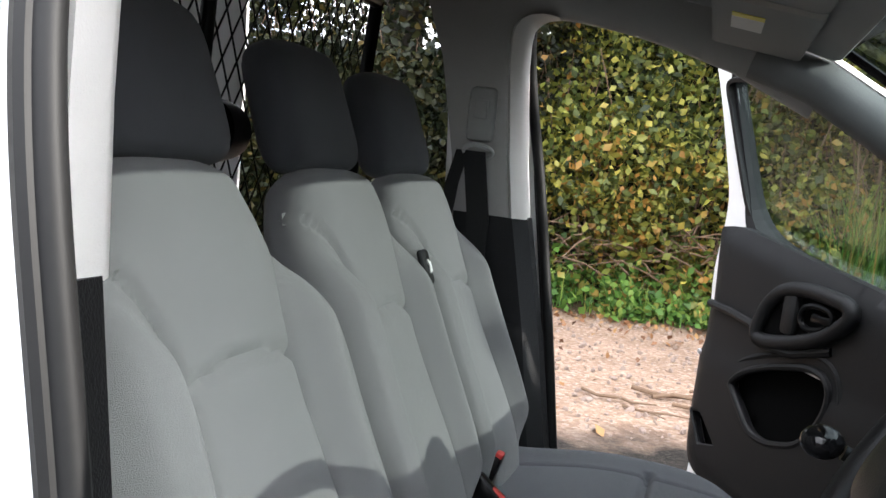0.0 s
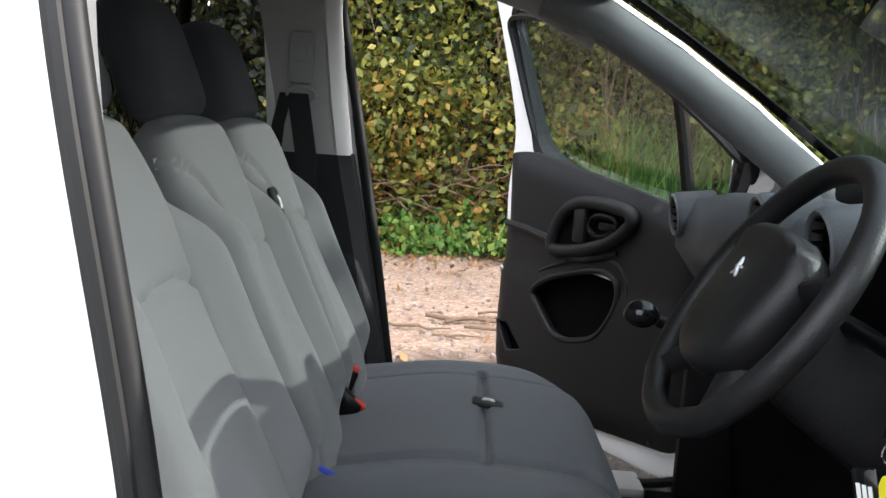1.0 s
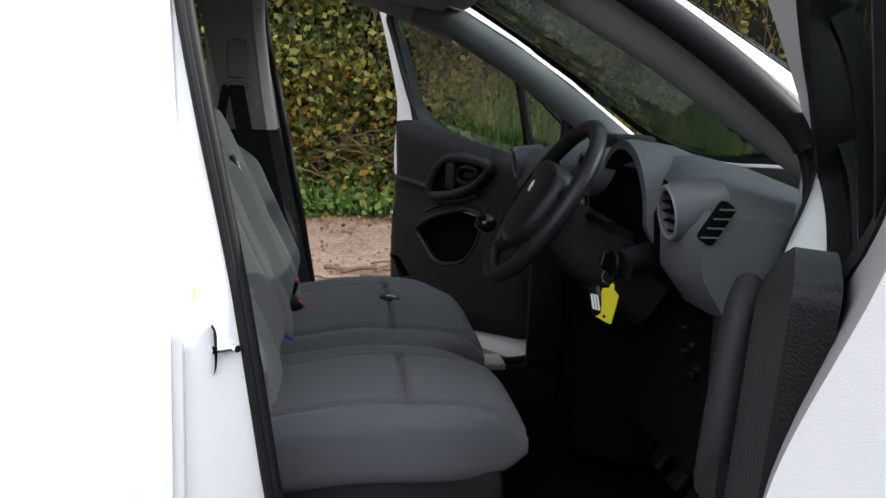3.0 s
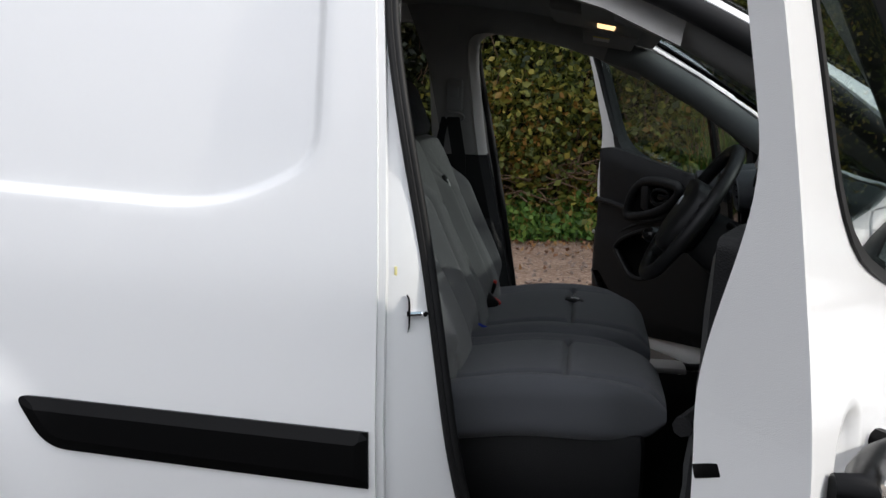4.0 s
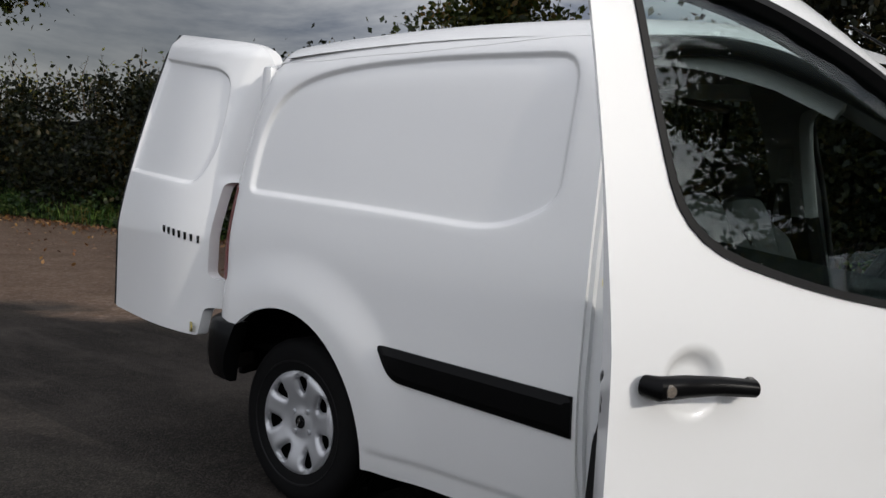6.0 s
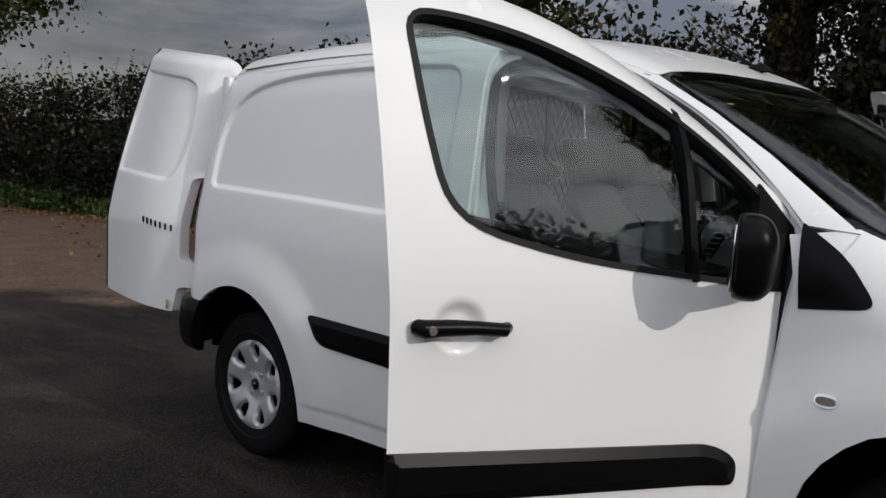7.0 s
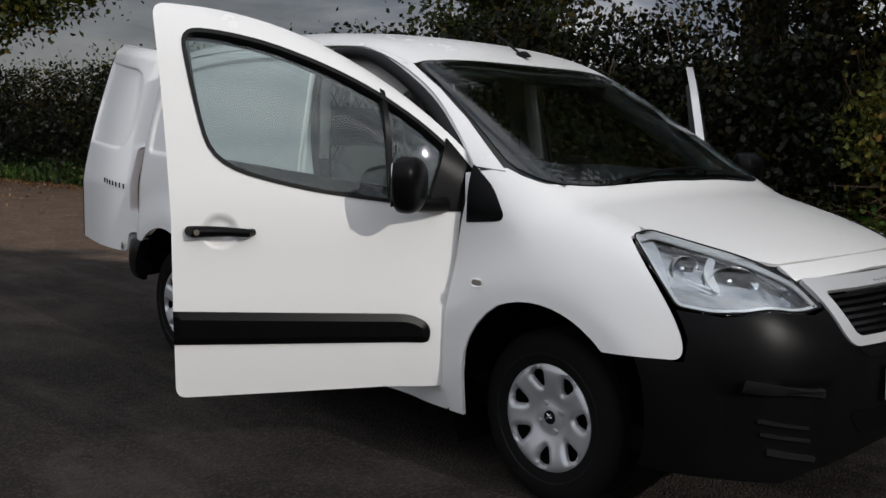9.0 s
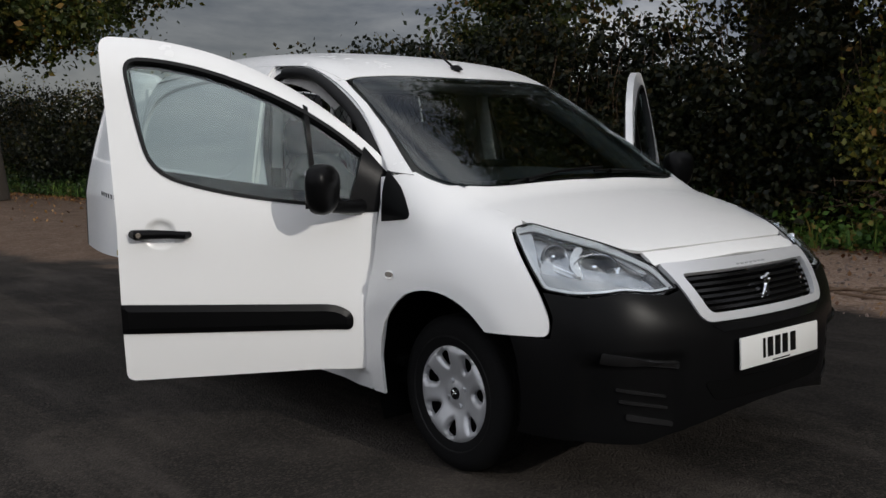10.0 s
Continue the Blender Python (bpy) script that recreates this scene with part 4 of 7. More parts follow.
def build_door(van, left, deg):
    ob = panel("front_door", rounded(DOOR_SKIN), -90, WHITE, van, "white painted front door, wide open", [rounded(WINDOW)], 0.025, 0.018, left=left, inward=door_depth, lines=CUP_LINES)
    line = resampled(rounded(WINDOW), 0.02)
    panel("window_pane", rounded([(x, z, *r) for x, z, *r in WINDOW]), -90, GLASS, ob, "clear door glass", (), 0.05, 0.03, 0.004, lift=-0.016, left=left)
    panel("window_seal", offset(line, -0.002), -90, RUBBER, ob, "black rubber window surround", [offset(line, 0.012)], 0.02, 0.02, 0.060, lift=0.004, left=left)
    uv, f = fill(offset(line, -0.020), [offset(line, 0.011)], 0.02, 0.015)
    P = on_body(uv, -90)
    d = door_depth(P[:, 0], P[:, 2])
    P = P + np.c_[0.52 * d * (1 - sstep(-1.46, -1.33, P[:, 0])), d + 0.003, np.zeros(len(P))]
    P, fs, N = shell(P, f, np.tile((0, 1.0, 0), (len(P), 1)), np.tile((0, -0.004, 0), (len(P), 1)))
    bm = bmesh.new()
    vs = [bm.verts.new(tuple(p)) for p in P]
    for t in fs:
        bm.faces.new([vs[i] for i in t])
    bmesh.ops.remove_doubles(bm, verts=bm.verts, dist=0.0002)
    bmesh.ops.recalc_face_normals(bm, faces=bm.faces)
    part("inner_window_seal", mirrored(bm, left), RUBBER, ob, "black rubber inner window seal")
    bar = np.array([(-0.720, 1.456), (-0.701, 1.446), (-0.676, 1.045), (-0.696, 1.045)])
    panel("window_bar", bar, -90, BLACK, ob, "black window divider", (), 0.03, 0.03, 0.03, lift=0.002, left=left)
    sail = rounded([(-0.475, 1.285, 0.01), (-0.378, 1.172, 0.01), (-0.400, 1.018, 0.01), (-0.560, 1.022, 0.02), (-0.535, 1.10, 0.03)])
    panel("mirror_sail", sail, -90, BLACK, ob, "black plastic mirror base", (), 0.03, 0.02, 0.03, lift=0.006, left=left)
    rub = rounded([(-1.459, 0.676), (-0.610, 0.640, 0.05), (-0.535, 0.600, 0.04), (-0.540, 0.530, 0.025), (-1.456, 0.558)])
    panel("door_moulding", rub, -90, BLACK, ob, "black plastic door moulding", (), 0.03, 0.015, 0.02, lift=0.018, left=left, ridge=0.026)
    # handle over its cup
    grip = [on_body(np.array([(x, z)]), -90)[0] + (0, -o, 0) for x, z, o in ((-1.404, 0.955, 0.006), (-1.392, 0.955, 0.030), (-1.34, 0.955, 0.040), (-1.27, 0.953, 0.042), (-1.205, 0.950, 0.034), (-1.190, 0.949, 0.008))]
    bm = tube([tuple(p) for p in grip], [0.017, 0.021, 0.0195, 0.0165, 0.0155, 0.0135], 10)
    part("door_handle", mirrored(bm, left), BLACK, ob, "black plastic pull handle")
    p = grip[1]
    bm = lathe([(0.0, -0.003), (0.009, -0.003), (0.011, 0.002)], 16, "y", centre=(p[0] + 0.012, p[1] - 0.017, p[2]))
    part("lock", mirrored(bm, left), REPEATER, ob, "silver door lock")
    # mirror
    bm = bmesh.new()
    bmesh.ops.create_icosphere(bm, subdivisions=4, radius=1)
    for v in bm.verts:
        c = v.co
        q = Vector([math.copysign(abs(t) ** 0.78, t) for t in c])
        q = Vector((q.x * 0.064, q.y * (0.082 + 0.014 * q.z), q.z * 0.099))
        if q.x < -0.028:
            q.x = -0.028 + (q.x + 0.028) * 0.15
        v.co = q
    place = Matrix.Translation((-0.680, -1.055, 1.136)) @ Matrix.Rotation(radians(-37), 4, "Z")
    bmesh.ops.transform(bm, matrix=place, verts=bm.verts)
    mirror = part("door_mirror", mirrored(bm, left), BLACK, ob, "black plastic door mirror")
    bm = box((0.004, 0.126, 0.150), (-0.0345, 0, 0.002), 0.0015)
    bmesh.ops.bevel(bm, geom=[e for e in bm.edges if abs((e.verts[0].co - e.verts[1].co).x) > 0.003], offset=0.03, segments=4, affect="EDGES")
    bmesh.ops.transform(bm, matrix=place, verts=bm.verts)
    part("mirror_glass", mirrored(bm, left), MIRROR_SILVER, mirror, "silvered mirror glass")
    bm = tube([(-0.50, -0.885, 1.045), (-0.56, -0.945, 1.050), (-0.62, -0.985, 1.060), (-0.66, -1.01, 1.075)], [0.032, 0.028, 0.028, 0.032], 12, flat=1.0)
    part("mirror_arm", mirrored(bm, left), BLACK, mirror, "")
    # latch in the slanting shut face; its holes are dark discs that paint their shade
    turn = Matrix.Rotation(math.atan2(-0.5, 1.0), 4, "Z")

    def on_shut(z, k):
        d = float(door_depth(0, np.array(z)))
        p = on_body(np.array([(-1.459, z)]), -90)[0]
        return Matrix.Translation((p[0] + 0.52 * d * k, p[1] + d * k, z)) @ turn

    for z, k, r in ((0.972, 0.63, 0.0045), (0.945, 0.53, 0.0105), (0.960, 0.155, 0.016), (0.899, 0.78, 0.0105), (0.879, 0.83, 0.0095)):
        bm = lathe([(0.0, -0.0015), (r * 0.8, -0.0015), (r, -0.0008), (r, 0.004)], 20, "x")
        bmesh.ops.transform(bm, matrix=on_shut(z, k), verts=bm.verts)
        part("shut_face_hole", mirrored(bm, left), DARK, ob, "")
    bm = box((0.006, 0.040, 0.016), (0, 0, 0), 0.002, turn=Matrix.Rotation(radians(-24), 4, "X"))
    bmesh.ops.transform(bm, matrix=on_shut(0.935, 0.86), verts=bm.verts)
    part("latch", mirrored(bm, left), BLACK, ob, "black door latch")
    build_door_trim(ob, left)
    if left:
        # this door's window frame stands straighter than the roof's curve
        for piece in [ob, *ob.children_recursive]:
            high = [v for v in piece.data.vertices if v.co.z > 1.15]
            if high:
                at = np.array([(v.co.x, v.co.z) for v in high])
                grow = np.clip(half_width(at[:, 0], at[:, 1]) + on_body(at, -90)[:, 1], 0, 0.25)
                for v, g in zip(high, grow):
                    v.co.y += g
    ob.matrix_basis = Matrix.Translation((0, 0, 0.014)) @ swing(-deg, (HINGE[0], -HINGE[1])) if left else swing(deg, HINGE) @ LEAN
    return ob


def build_door_trim(ob, left):
    """The moulded inner panel: pull, opener, pocket and bin."""
    y0 = -0.885 + 0.135
    trim = [(-1.385, 0.62), (-1.378, 0.945, 0.015), (-1.366, 0.955, 0.015), (-1.384, 1.178, 0.015), (-1.29, 1.190, 0.05), (-1.04, 1.150, 0.1), (-0.66, 1.092, 0.1), (-0.50, 1.060, 0.03), (-0.49, 0.46, 0.08), (-1.00, 0.413, 0.05), (-1.335, 0.455, 0.06), (-1.378, 0.50, 0.05)]
    bin_hole = rounded([(-1.185, 0.757, 0.02), (-1.139, 0.800, 0.04), (-1.029, 0.843, 0.1), (-0.859, 0.883, 0.05), (-0.784, 0.868, 0.05), (-0.776, 0.791, 0.08), (-0.855, 0.685, 0.05), (-0.985, 0.648, 0.05), (-1.065, 0.655, 0.03)])
    slot_hole = rounded([(-1.358, 0.636, 0.01), (-1.300, 0.645, 0.02), (-1.197, 0.568, 0.02), (-1.290, 0.545, 0.01)])

    def sheet(name, outline, holes, base, thick, mat, parent, label="", dome=0.0):
        uv, f = fill(outline, holes, 0.03, 0.015)
        edge = edge_distance(resampled(np.asarray(outline), 0.03), uv)
        y = base + dome * sstep(0, 0.05, edge) + 0.010 * sstep(0.84, 0.80, uv[:, 1]) * (1 if name == "door_trim" else 0)
        P = np.c_[uv[:, 0], y, uv[:, 1]]
        n = np.tile((0, 1.0, 0), (len(P), 1))
        P2, fs, N = shell(P, f[:, ::-1], n, np.tile((0, -thick, 0), (len(P), 1)))
        if left:
            P2, fs = P2 * (1, -1, 1), [t[::-1] for t in fs]
        bmm = bmesh.new()
        vs = [bmm.verts.new(tuple(p)) for p in P2]
        for t in fs:
            bmm.faces.new([vs[i] for i in t])
        bmesh.ops.remove_doubles(bmm, verts=bmm.verts, dist=0.0004)
        bmesh.ops.recalc_face_normals(bmm, faces=bmm.faces)
        return part(name, bmm, mat, parent, label, smooth=35)

    sheet("door_trim", rounded(trim), [bin_hole, slot_hole], y0, 0.03, BLACK_TRIM, ob, "black moulded plastic inner door panel", 0.022)
    sheet("bin_back", offset(bin_hole, -0.02), [], y0 - 0.012, 0.008, DARK, ob, "dark door bin")
    sheet("slot_back", offset(slot_hole, -0.02), [], y0 - 0.012, 0.008, DARK, ob, "")
    for hole, r in ((bin_hole, 0.010), (slot_hole, 0.006)):
        P = [(p[0], y0 + 0.026, p[1]) for p in resampled(hole, 0.03)]
        part("bin_rim", mirrored(tube(P, r, 8, closed=True), left), BLACK_TRIM, ob, "")
    P = [(p[0], y0 + 0.018, p[1]) for p in resampled(offset(resampled(bin_hole, 0.02), -0.034), 0.03)]
    part("trim_bead", mirrored(tube(P, 0.009, 8, closed=True), left), BLACK_TRIM, ob, "")
    pull = resampled(rounded([(-1.095, 0.912, 0.04), (-1.059, 1.005, 0.06), (-0.990, 1.056, 0.06), (-0.883, 1.068, 0.08), (-0.743, 1.055, 0.03), (-0.735, 1.022, 0.03), (-0.814, 0.965, 0.08), (-0.917, 0.929, 0.08), (-1.046, 0.905, 0.04)]), 0.02)
    P = [(p[0], y0 + 0.035, p[1]) for p in pull]
    part("pull_handle", mirrored(tube(P, 0.020, 10, closed=True), left), BLACK_TRIM, ob, "black moulded door pull")
    # dark sheet that paints the shade inside the pull
    sheet("pull_recess", offset(pull, 0.006), [], y0 + 0.026, 0.01, DARK, ob, "")
    op = resampled(rounded([(-0.912, 0.990, 0.02), (-0.905, 1.022, 0.02), (-0.860, 1.036, 0.03), (-0.800, 1.030, 0.02), (-0.790, 1.008, 0.02), (-0.830, 0.978, 0.03), (-0.885, 0.972, 0.02)]), 0.012)
    P = [(p[0], y0 + 0.040, p[1]) for p in op]
    part("door_opener", mirrored(tube(P, 0.008, 8, closed=True), left), BLACK, ob, "black inside door release")
    part("opener_bridge", mirrored(box((0.055, 0.028, 0.105), (-0.955, y0 + 0.034, 0.995), 0.012), left), BLACK_TRIM, ob, "")
    part("opener_lever", mirrored(box((0.075, 0.012, 0.020), (-0.822, y0 + 0.046, 1.006), 0.005), left), BLACK, ob, "")
    step = [(-1.345, y0 + 0.024, 0.955), (-1.225, y0 + 0.030, 0.951), (-1.115, y0 + 0.032, 0.938), (-1.060, y0 + 0.032, 0.895), (-0.930, y0 + 0.032, 0.900), (-0.80, y0 + 0.020, 0.935)]
    part("trim_ledge", mirrored(tube(step, 0.012, 8), left), BLACK_TRIM, ob, "")
    part("trim_screw", mirrored(lathe([(0, 0.006), (0.007, 0.006), (0.009, 0)], 12, "y", centre=(-1.360, y0 + 0.024, 0.807)), left), HUBCAP, ob, "")
    spk = [(0.0, 0.004), (0.065, 0.008), (0.07, 0.0)]
    part("speaker_grille", mirrored(lathe(spk, 28, "y", centre=(-0.62, y0 + 0.024, 0.60)), left), BLACK, ob, "black speaker grille")


build_door(van, False, 64)
build_door(van, True, 59)


def build_rear(van):
    # open right rear door, closed left one, bumper and lamps
    def leaf_x(u, z):
        top = 0.030 * sstep(0.06, 0.0, 1.838 - 0.12 * u - z) + 0.05 * sstep(0.10, 0.0, 0.760 - u) * sstep(1.16, 1.22, z)
        return -3.385 + 0.16 * (u / 0.78) ** 4 + 0.28 * np.maximum(z - 0.95, 0) ** 1.25 + top

    line = [(0.025, 0.592, 0.01), (0.025, 1.835, 0.02), (0.63, 1.762, 0.05), (0.712, 1.725, 0.06), (0.750, 1.63, 0.08), (0.760, 1.50), (0.762, 1.187, 0.008), (0.714, 1.183, 0.02), (0.704, 1.00), (0.700, 0.798, 0.035), (0.770, 0.790, 0.006),
            (0.768, 0.677, 0.006), (0.690, 0.676, 0.03), (0.668, 0.557, 0.015)]
    recess = resampled(rounded([(0.03, 1.722, 0.005), (0.53, 1.658, 0.05), (0.612, 1.610, 0.06), (0.640, 1.456, 0.2), (0.650, 1.300, 0.1), (0.585, 1.160, 0.06), (0.03, 1.198, 0.005)]), 0.015)
    rings = [np.vstack([r, r[:1]]) for r in (recess, offset(recess, 0.007), offset(recess, 0.014), offset(recess, 0.021))]
    uv, f = fill(rounded(line), (), 0.022, 0.015, rings)

    def at(uv, lift=0.0):
        deep = np.where(inside(recess, uv), edge_distance(recess, uv), 0)
        return np.c_[leaf_x(uv[:, 0], uv[:, 1]) + 0.017 * sstep(0, 0.020, deep) - lift, -uv[:, 0], uv[:, 1]]

    P = at(uv)
    du, dz = at(uv + (0.003, 0)) - at(uv - (0.003, 0)), at(uv + (0, 0.003)) - at(uv - (0, 0.003))
    N = np.cross(du, dz)
    N = N / np.linalg.norm(N, axis=1)[:, None]
    N = N * np.sign(-N[:, :1])
    f = facing_out(P, f, N)
    P2, fs, N2 = shell(P, f, N, np.tile((0.045, 0, 0), (len(P), 1)))
    door = mesh_ob("rear_door", P2, fs, WHITE, van, "white painted rear door, swung wide open", N2)
    # dark lettering strip as plain bars
    for i in range(7):
        u, z = 0.458 + 0.0325 * i, 0.975 - 0.0045 * i
        p = at(np.array([(u, z)]))[0]
        part("lettering_bar", box((0.004, 0.022, 0.030), tuple(p), 0.001), GLOSS_BLACK, door, "")
    p = at(np.array([(0.636, 0.590)]))[0]
    bm = lathe([(0, -0.004), (0.032, -0.004), (0.035, 0.002)], 24, "x")
    bmesh.ops.scale(bm, vec=(1, 1, 0.60), verts=bm.verts)
    bmesh.ops.transform(bm, matrix=Matrix.Translation(tuple(p)) @ Matrix.Rotation(radians(-18), 4, "Z"), verts=bm.verts)
    part("round_badge", bm, material("badge_gold", (0.45, 0.36, 0.08), 0.35, metal=0.3, stain=0.3, stain_scale=60, colour2=(0.08, 0.10, 0.06)), door, "small oval yellow badge")
    edge = [tuple(at(np.array([(0.022, z)]))[0] + (0.012, 0.006, 0)) for z in np.linspace(0.60, 1.825, 14)]
    part("edge_seal", tube(edge, 0.016, 8), RUBBER, door, "black rubber edge seal")
    door.matrix_basis = swing(81.2, (-3.191, -0.764))
    closed = np.array([(-0.015, 0.53), (-0.70, 0.53), (-0.72, 1.18), (-0.60, 1.66), (-0.015, 1.71)])
    panel("rear_door", closed, 180, WHITE, van, "white painted rear door, closed", (), 0.04, 0.03, 0.03)
    for left in (False, True):
        lamp = rounded([(c[0], c[1], 0.02) for c in corners([("s", -3.115, 0.805), ("s", -3.118, 1.175)], -140)] + [(c[0], c[1], 0.02) for c in [(on_body(np.array([(0.655, z)]), 180)[0] @ axes(-140)[1], z) for z in (1.175, 0.805)]])
        panel("tail_lamp", lamp, -140, TAIL_RED, van, "dark red tail lamp", (), 0.02, 0.015, 0.02, lift=0.002, left=left)
        # a bumper corner that wraps from the wheel arch round to the rear
        plan = np.array([(-3.08, -0.902), (-3.15, -0.888), (-3.205, -0.848), (-3.25, -0.785), (-3.30, -0.69), (-3.338, -0.60)])
        heart = np.array((-2.95, -0.50))
        rings = []
        for z, grow, front in ((0.660, -0.012, -2.990), (0.648, 0.006, -2.992), (0.60, 0.016, -3.005), (0.53, 0.020, -3.030), (0.47, 0.012, -3.042), (0.430, -0.006, -3.046), (0.418, -0.030, -3.048)):
            run = np.vstack([[(front, -0.905)], plan])
            way = run - heart
            way = way / np.linalg.norm(way, axis=1)[:, None]
            out_line, in_line = run + way * grow, run - way * 0.06
            out_line[0, 0] = in_line[0, 0] = front
            ring = np.vstack([out_line, in_line[::-1]])
            rings.append(np.c_[ring, np.full(len(ring), z)])
        bm = loft(rings, caps=True)
        bmesh.ops.recalc_face_normals(bm, faces=bm.faces)
        part("rear_bumper_corner", mirrored(bm, left), BLACK, van, "black plastic rear bumper corner", smooth=50)
    mid = rounded([(0.61, 0.36, 0.02), (0.61, 0.515, 0.02), (-0.61, 0.515, 0.02), (-0.61, 0.36, 0.02)])
    panel("rear_bumper", mid, 180, BLACK, van, "black plastic rear bumper", (), 0.04, 0.03, 0.015, lift=0.014)
    # inner walls of the load bay
    for s in (-1, 1):
        part("load_bay_frame", box((0.06, 0.06, 1.15), (-3.13, s * 0.70, 1.08), 0.02, turn=Matrix.Rotation(radians(4), 4, "Y")), WHITE_IN, van, "white painted rear door frame")


TAIL_RED = material("tail_lamp_red", (0.16, 0.012, 0.008), 0.3, grain=0.3, grain_scale=160, bump=0.001, bump_scale=220, colour2=(0.05, 0.006, 0.005), spec=0.25)
build_rear(van)


def build_wheel_parts():
    """One wheel at the origin, its outer face towards -y."""
    prof = [(0.185, -0.070), (0.195, -0.088), (0.205, -0.092), (0.235, -0.099), (0.262, -0.100), (0.283, -0.096), (0.300, -0.086), (0.309, -0.074)]
    for k in range(-3, 4):
        h = k * 0.0195
        prof += [(0.3135, h - 0.0075), (0.3135, h + 0.0055), (0.3075, h + 0.0065), (0.3075, h + 0.0110)]
    prof += [(0.309, 0.078), (0.300, 0.088), (0.262, 0.100), (0.205, 0.092), (0.185, 0.070)]
    tyre = part("wheel", lathe(prof, 72), TYRE, None, "black rubber tyre with silver hubcap", smooth=30)
    # raised ring on the side wall
    part("side_wall_ring", lathe([(0.228, -0.0975), (0.230, -0.1005), (0.234, -0.1010), (0.236, -0.0985)], 72), RUBBER, tyre)
    windows = []
    for k in range(7):
        a0 = 2 * math.pi * (k + 0.5) / 7
        hole = []
        for r, da, rad in ((0.172, -0.20, 0.018), (0.178, 0.0, 0.0), (0.172, 0.20, 0.018), (0.118, 0.125, 0.022), (0.108, 0.0, 0.0), (0.118, -0.125, 0.022)):
            hole.append((r * math.cos(a0 + da), r * math.sin(a0 + da), rad))
        windows.append(rounded(hole, 5))
    rim = np.array([(0.193 * math.cos(a), 0.193 * math.sin(a)) for a in np.linspace(0, 2 * math.pi, 72, endpoint=False)])

    def height(uv):
        r = np.hypot(uv[:, 0], uv[:, 1])
        h = spl(r, (0.0, 0.03, 0.06, 0.10, 0.15, 0.18, 0.195), (0.074, 0.076, 0.070, 0.082, 0.096, 0.097, 0.088))
        for w in windows:
            h = h - 0.012 * (1 - sstep(0, 0.012, edge_distance(w, uv)))
        return -h

    uv, f = fill(rim, windows, 0.011, 0.008)
    P = np.c_[uv[:, 0], height(uv), uv[:, 1]]
    bm = bmesh.new()
    P2, fs, N2 = shell(P, f, np.tile((0, -1.0, 0), (len(P), 1)), np.tile((0, 0.014, 0), (len(P), 1)))
    vs = [bm.verts.new(tuple(p)) for p in P2]
    for t in fs:
        bm.faces.new([vs[i] for i in t])
    bmesh.ops.remove_doubles(bm, verts=bm.verts, dist=0.0002)
    bmesh.ops.recalc_face_normals(bm, faces=bm.faces)
    part("hubcap", bm, HUBCAP, tyre, "silver plastic hubcap with seven openings", smooth=50)
    part("rim", lathe([(0.0, -0.045), (0.17, -0.05), (0.188, -0.070), (0.188, 0.07)], 48), DARK, tyre, "dark steel rim")
    for k in range(4):
        a = math.pi / 4 + k * math.pi / 2
        part("wheel_bolt", lathe([(0.0, -0.079), (0.009, -0.079), (0.011, -0.070)], 14, "y", centre=(0.052 * math.cos(a), 0, 0.052 * math.sin(a))), HUBCAP, tyre)
    part("hub_disc", lathe([(0.0, -0.080), (0.024, -0.080), (0.027, -0.072)], 28), GLOSS_BLACK, tyre, "dark hub centre")
    bm = tube([(-0.010, -0.082, -0.014), (0.0, -0.083, 0.0), (0.004, -0.082, 0.015)], [0.003, 0.005, 0.003], 6)
    tube([(-0.012, -0.082, 0.008), (0.012, -0.082, 0.004)], 0.003, 6, bm=bm)
    part("hub_emblem", bm, CHROME, tyre)
    return tyre


def build_wheels(van):
    first = build_wheel_parts()
    first.parent = van
    spots = [(FRONT_AXLE, -1, 18), (REAR_AXLE, -1, -9), (FRONT_AXLE, 1, 0), (REAR_AXLE, 1, 30)]
    for i, (x, s, spin) in enumerate(spots):
        m = Matrix.Translation((x, s * 0.712, WHEEL_R)) @ Matrix.Rotation(radians(180 if s > 0 else 0), 4, "Z") @ Matrix.Rotation(radians(spin), 4, "Y")
        if i == 0:
            first.matrix_basis = m
        else:
            copy_thing(first, m)


build_wheels(van)

# roof aerial on its foot
bm = lathe([(0.0, 0.022), (0.012, 0.020), (0.022, 0.008), (0.026, 0.0)], 20, "z")
bmesh.ops.scale(bm, vec=(2.2, 0.9, 1.3), verts=bm.verts)
tube([(-0.01, 0, 0.015), (-0.20, 0, 0.135)], [0.007, 0.003], 8, bm=bm)
bmesh.ops.transform(bm, matrix=Matrix.Translation((-0.915, 0, float(on_body(np.array([(-0.915, 0.0)]), "top")[0][2]) - 0.002)), verts=bm.verts)
part("aerial", bm, BLACK, van, "black roof aerial")


# ---- cabin ----
def ring_loft(rings, mat, name, parent, label="", smooth=60):
    bm = loft(rings, caps=True)
    bmesh.ops.recalc_face_normals(bm, faces=bm.faces)
    return part(name, bm, mat, parent, label, smooth=smooth)


def super_ring(n, a, b, power):
    t = np.linspace(0, 2 * math.pi, n, endpoint=False)
    c, s = np.cos(t), np.sin(t)
    return np.sign(c) * np.abs(c) ** (2 / power) * a, np.sign(s) * np.abs(s) ** (2 / power) * b


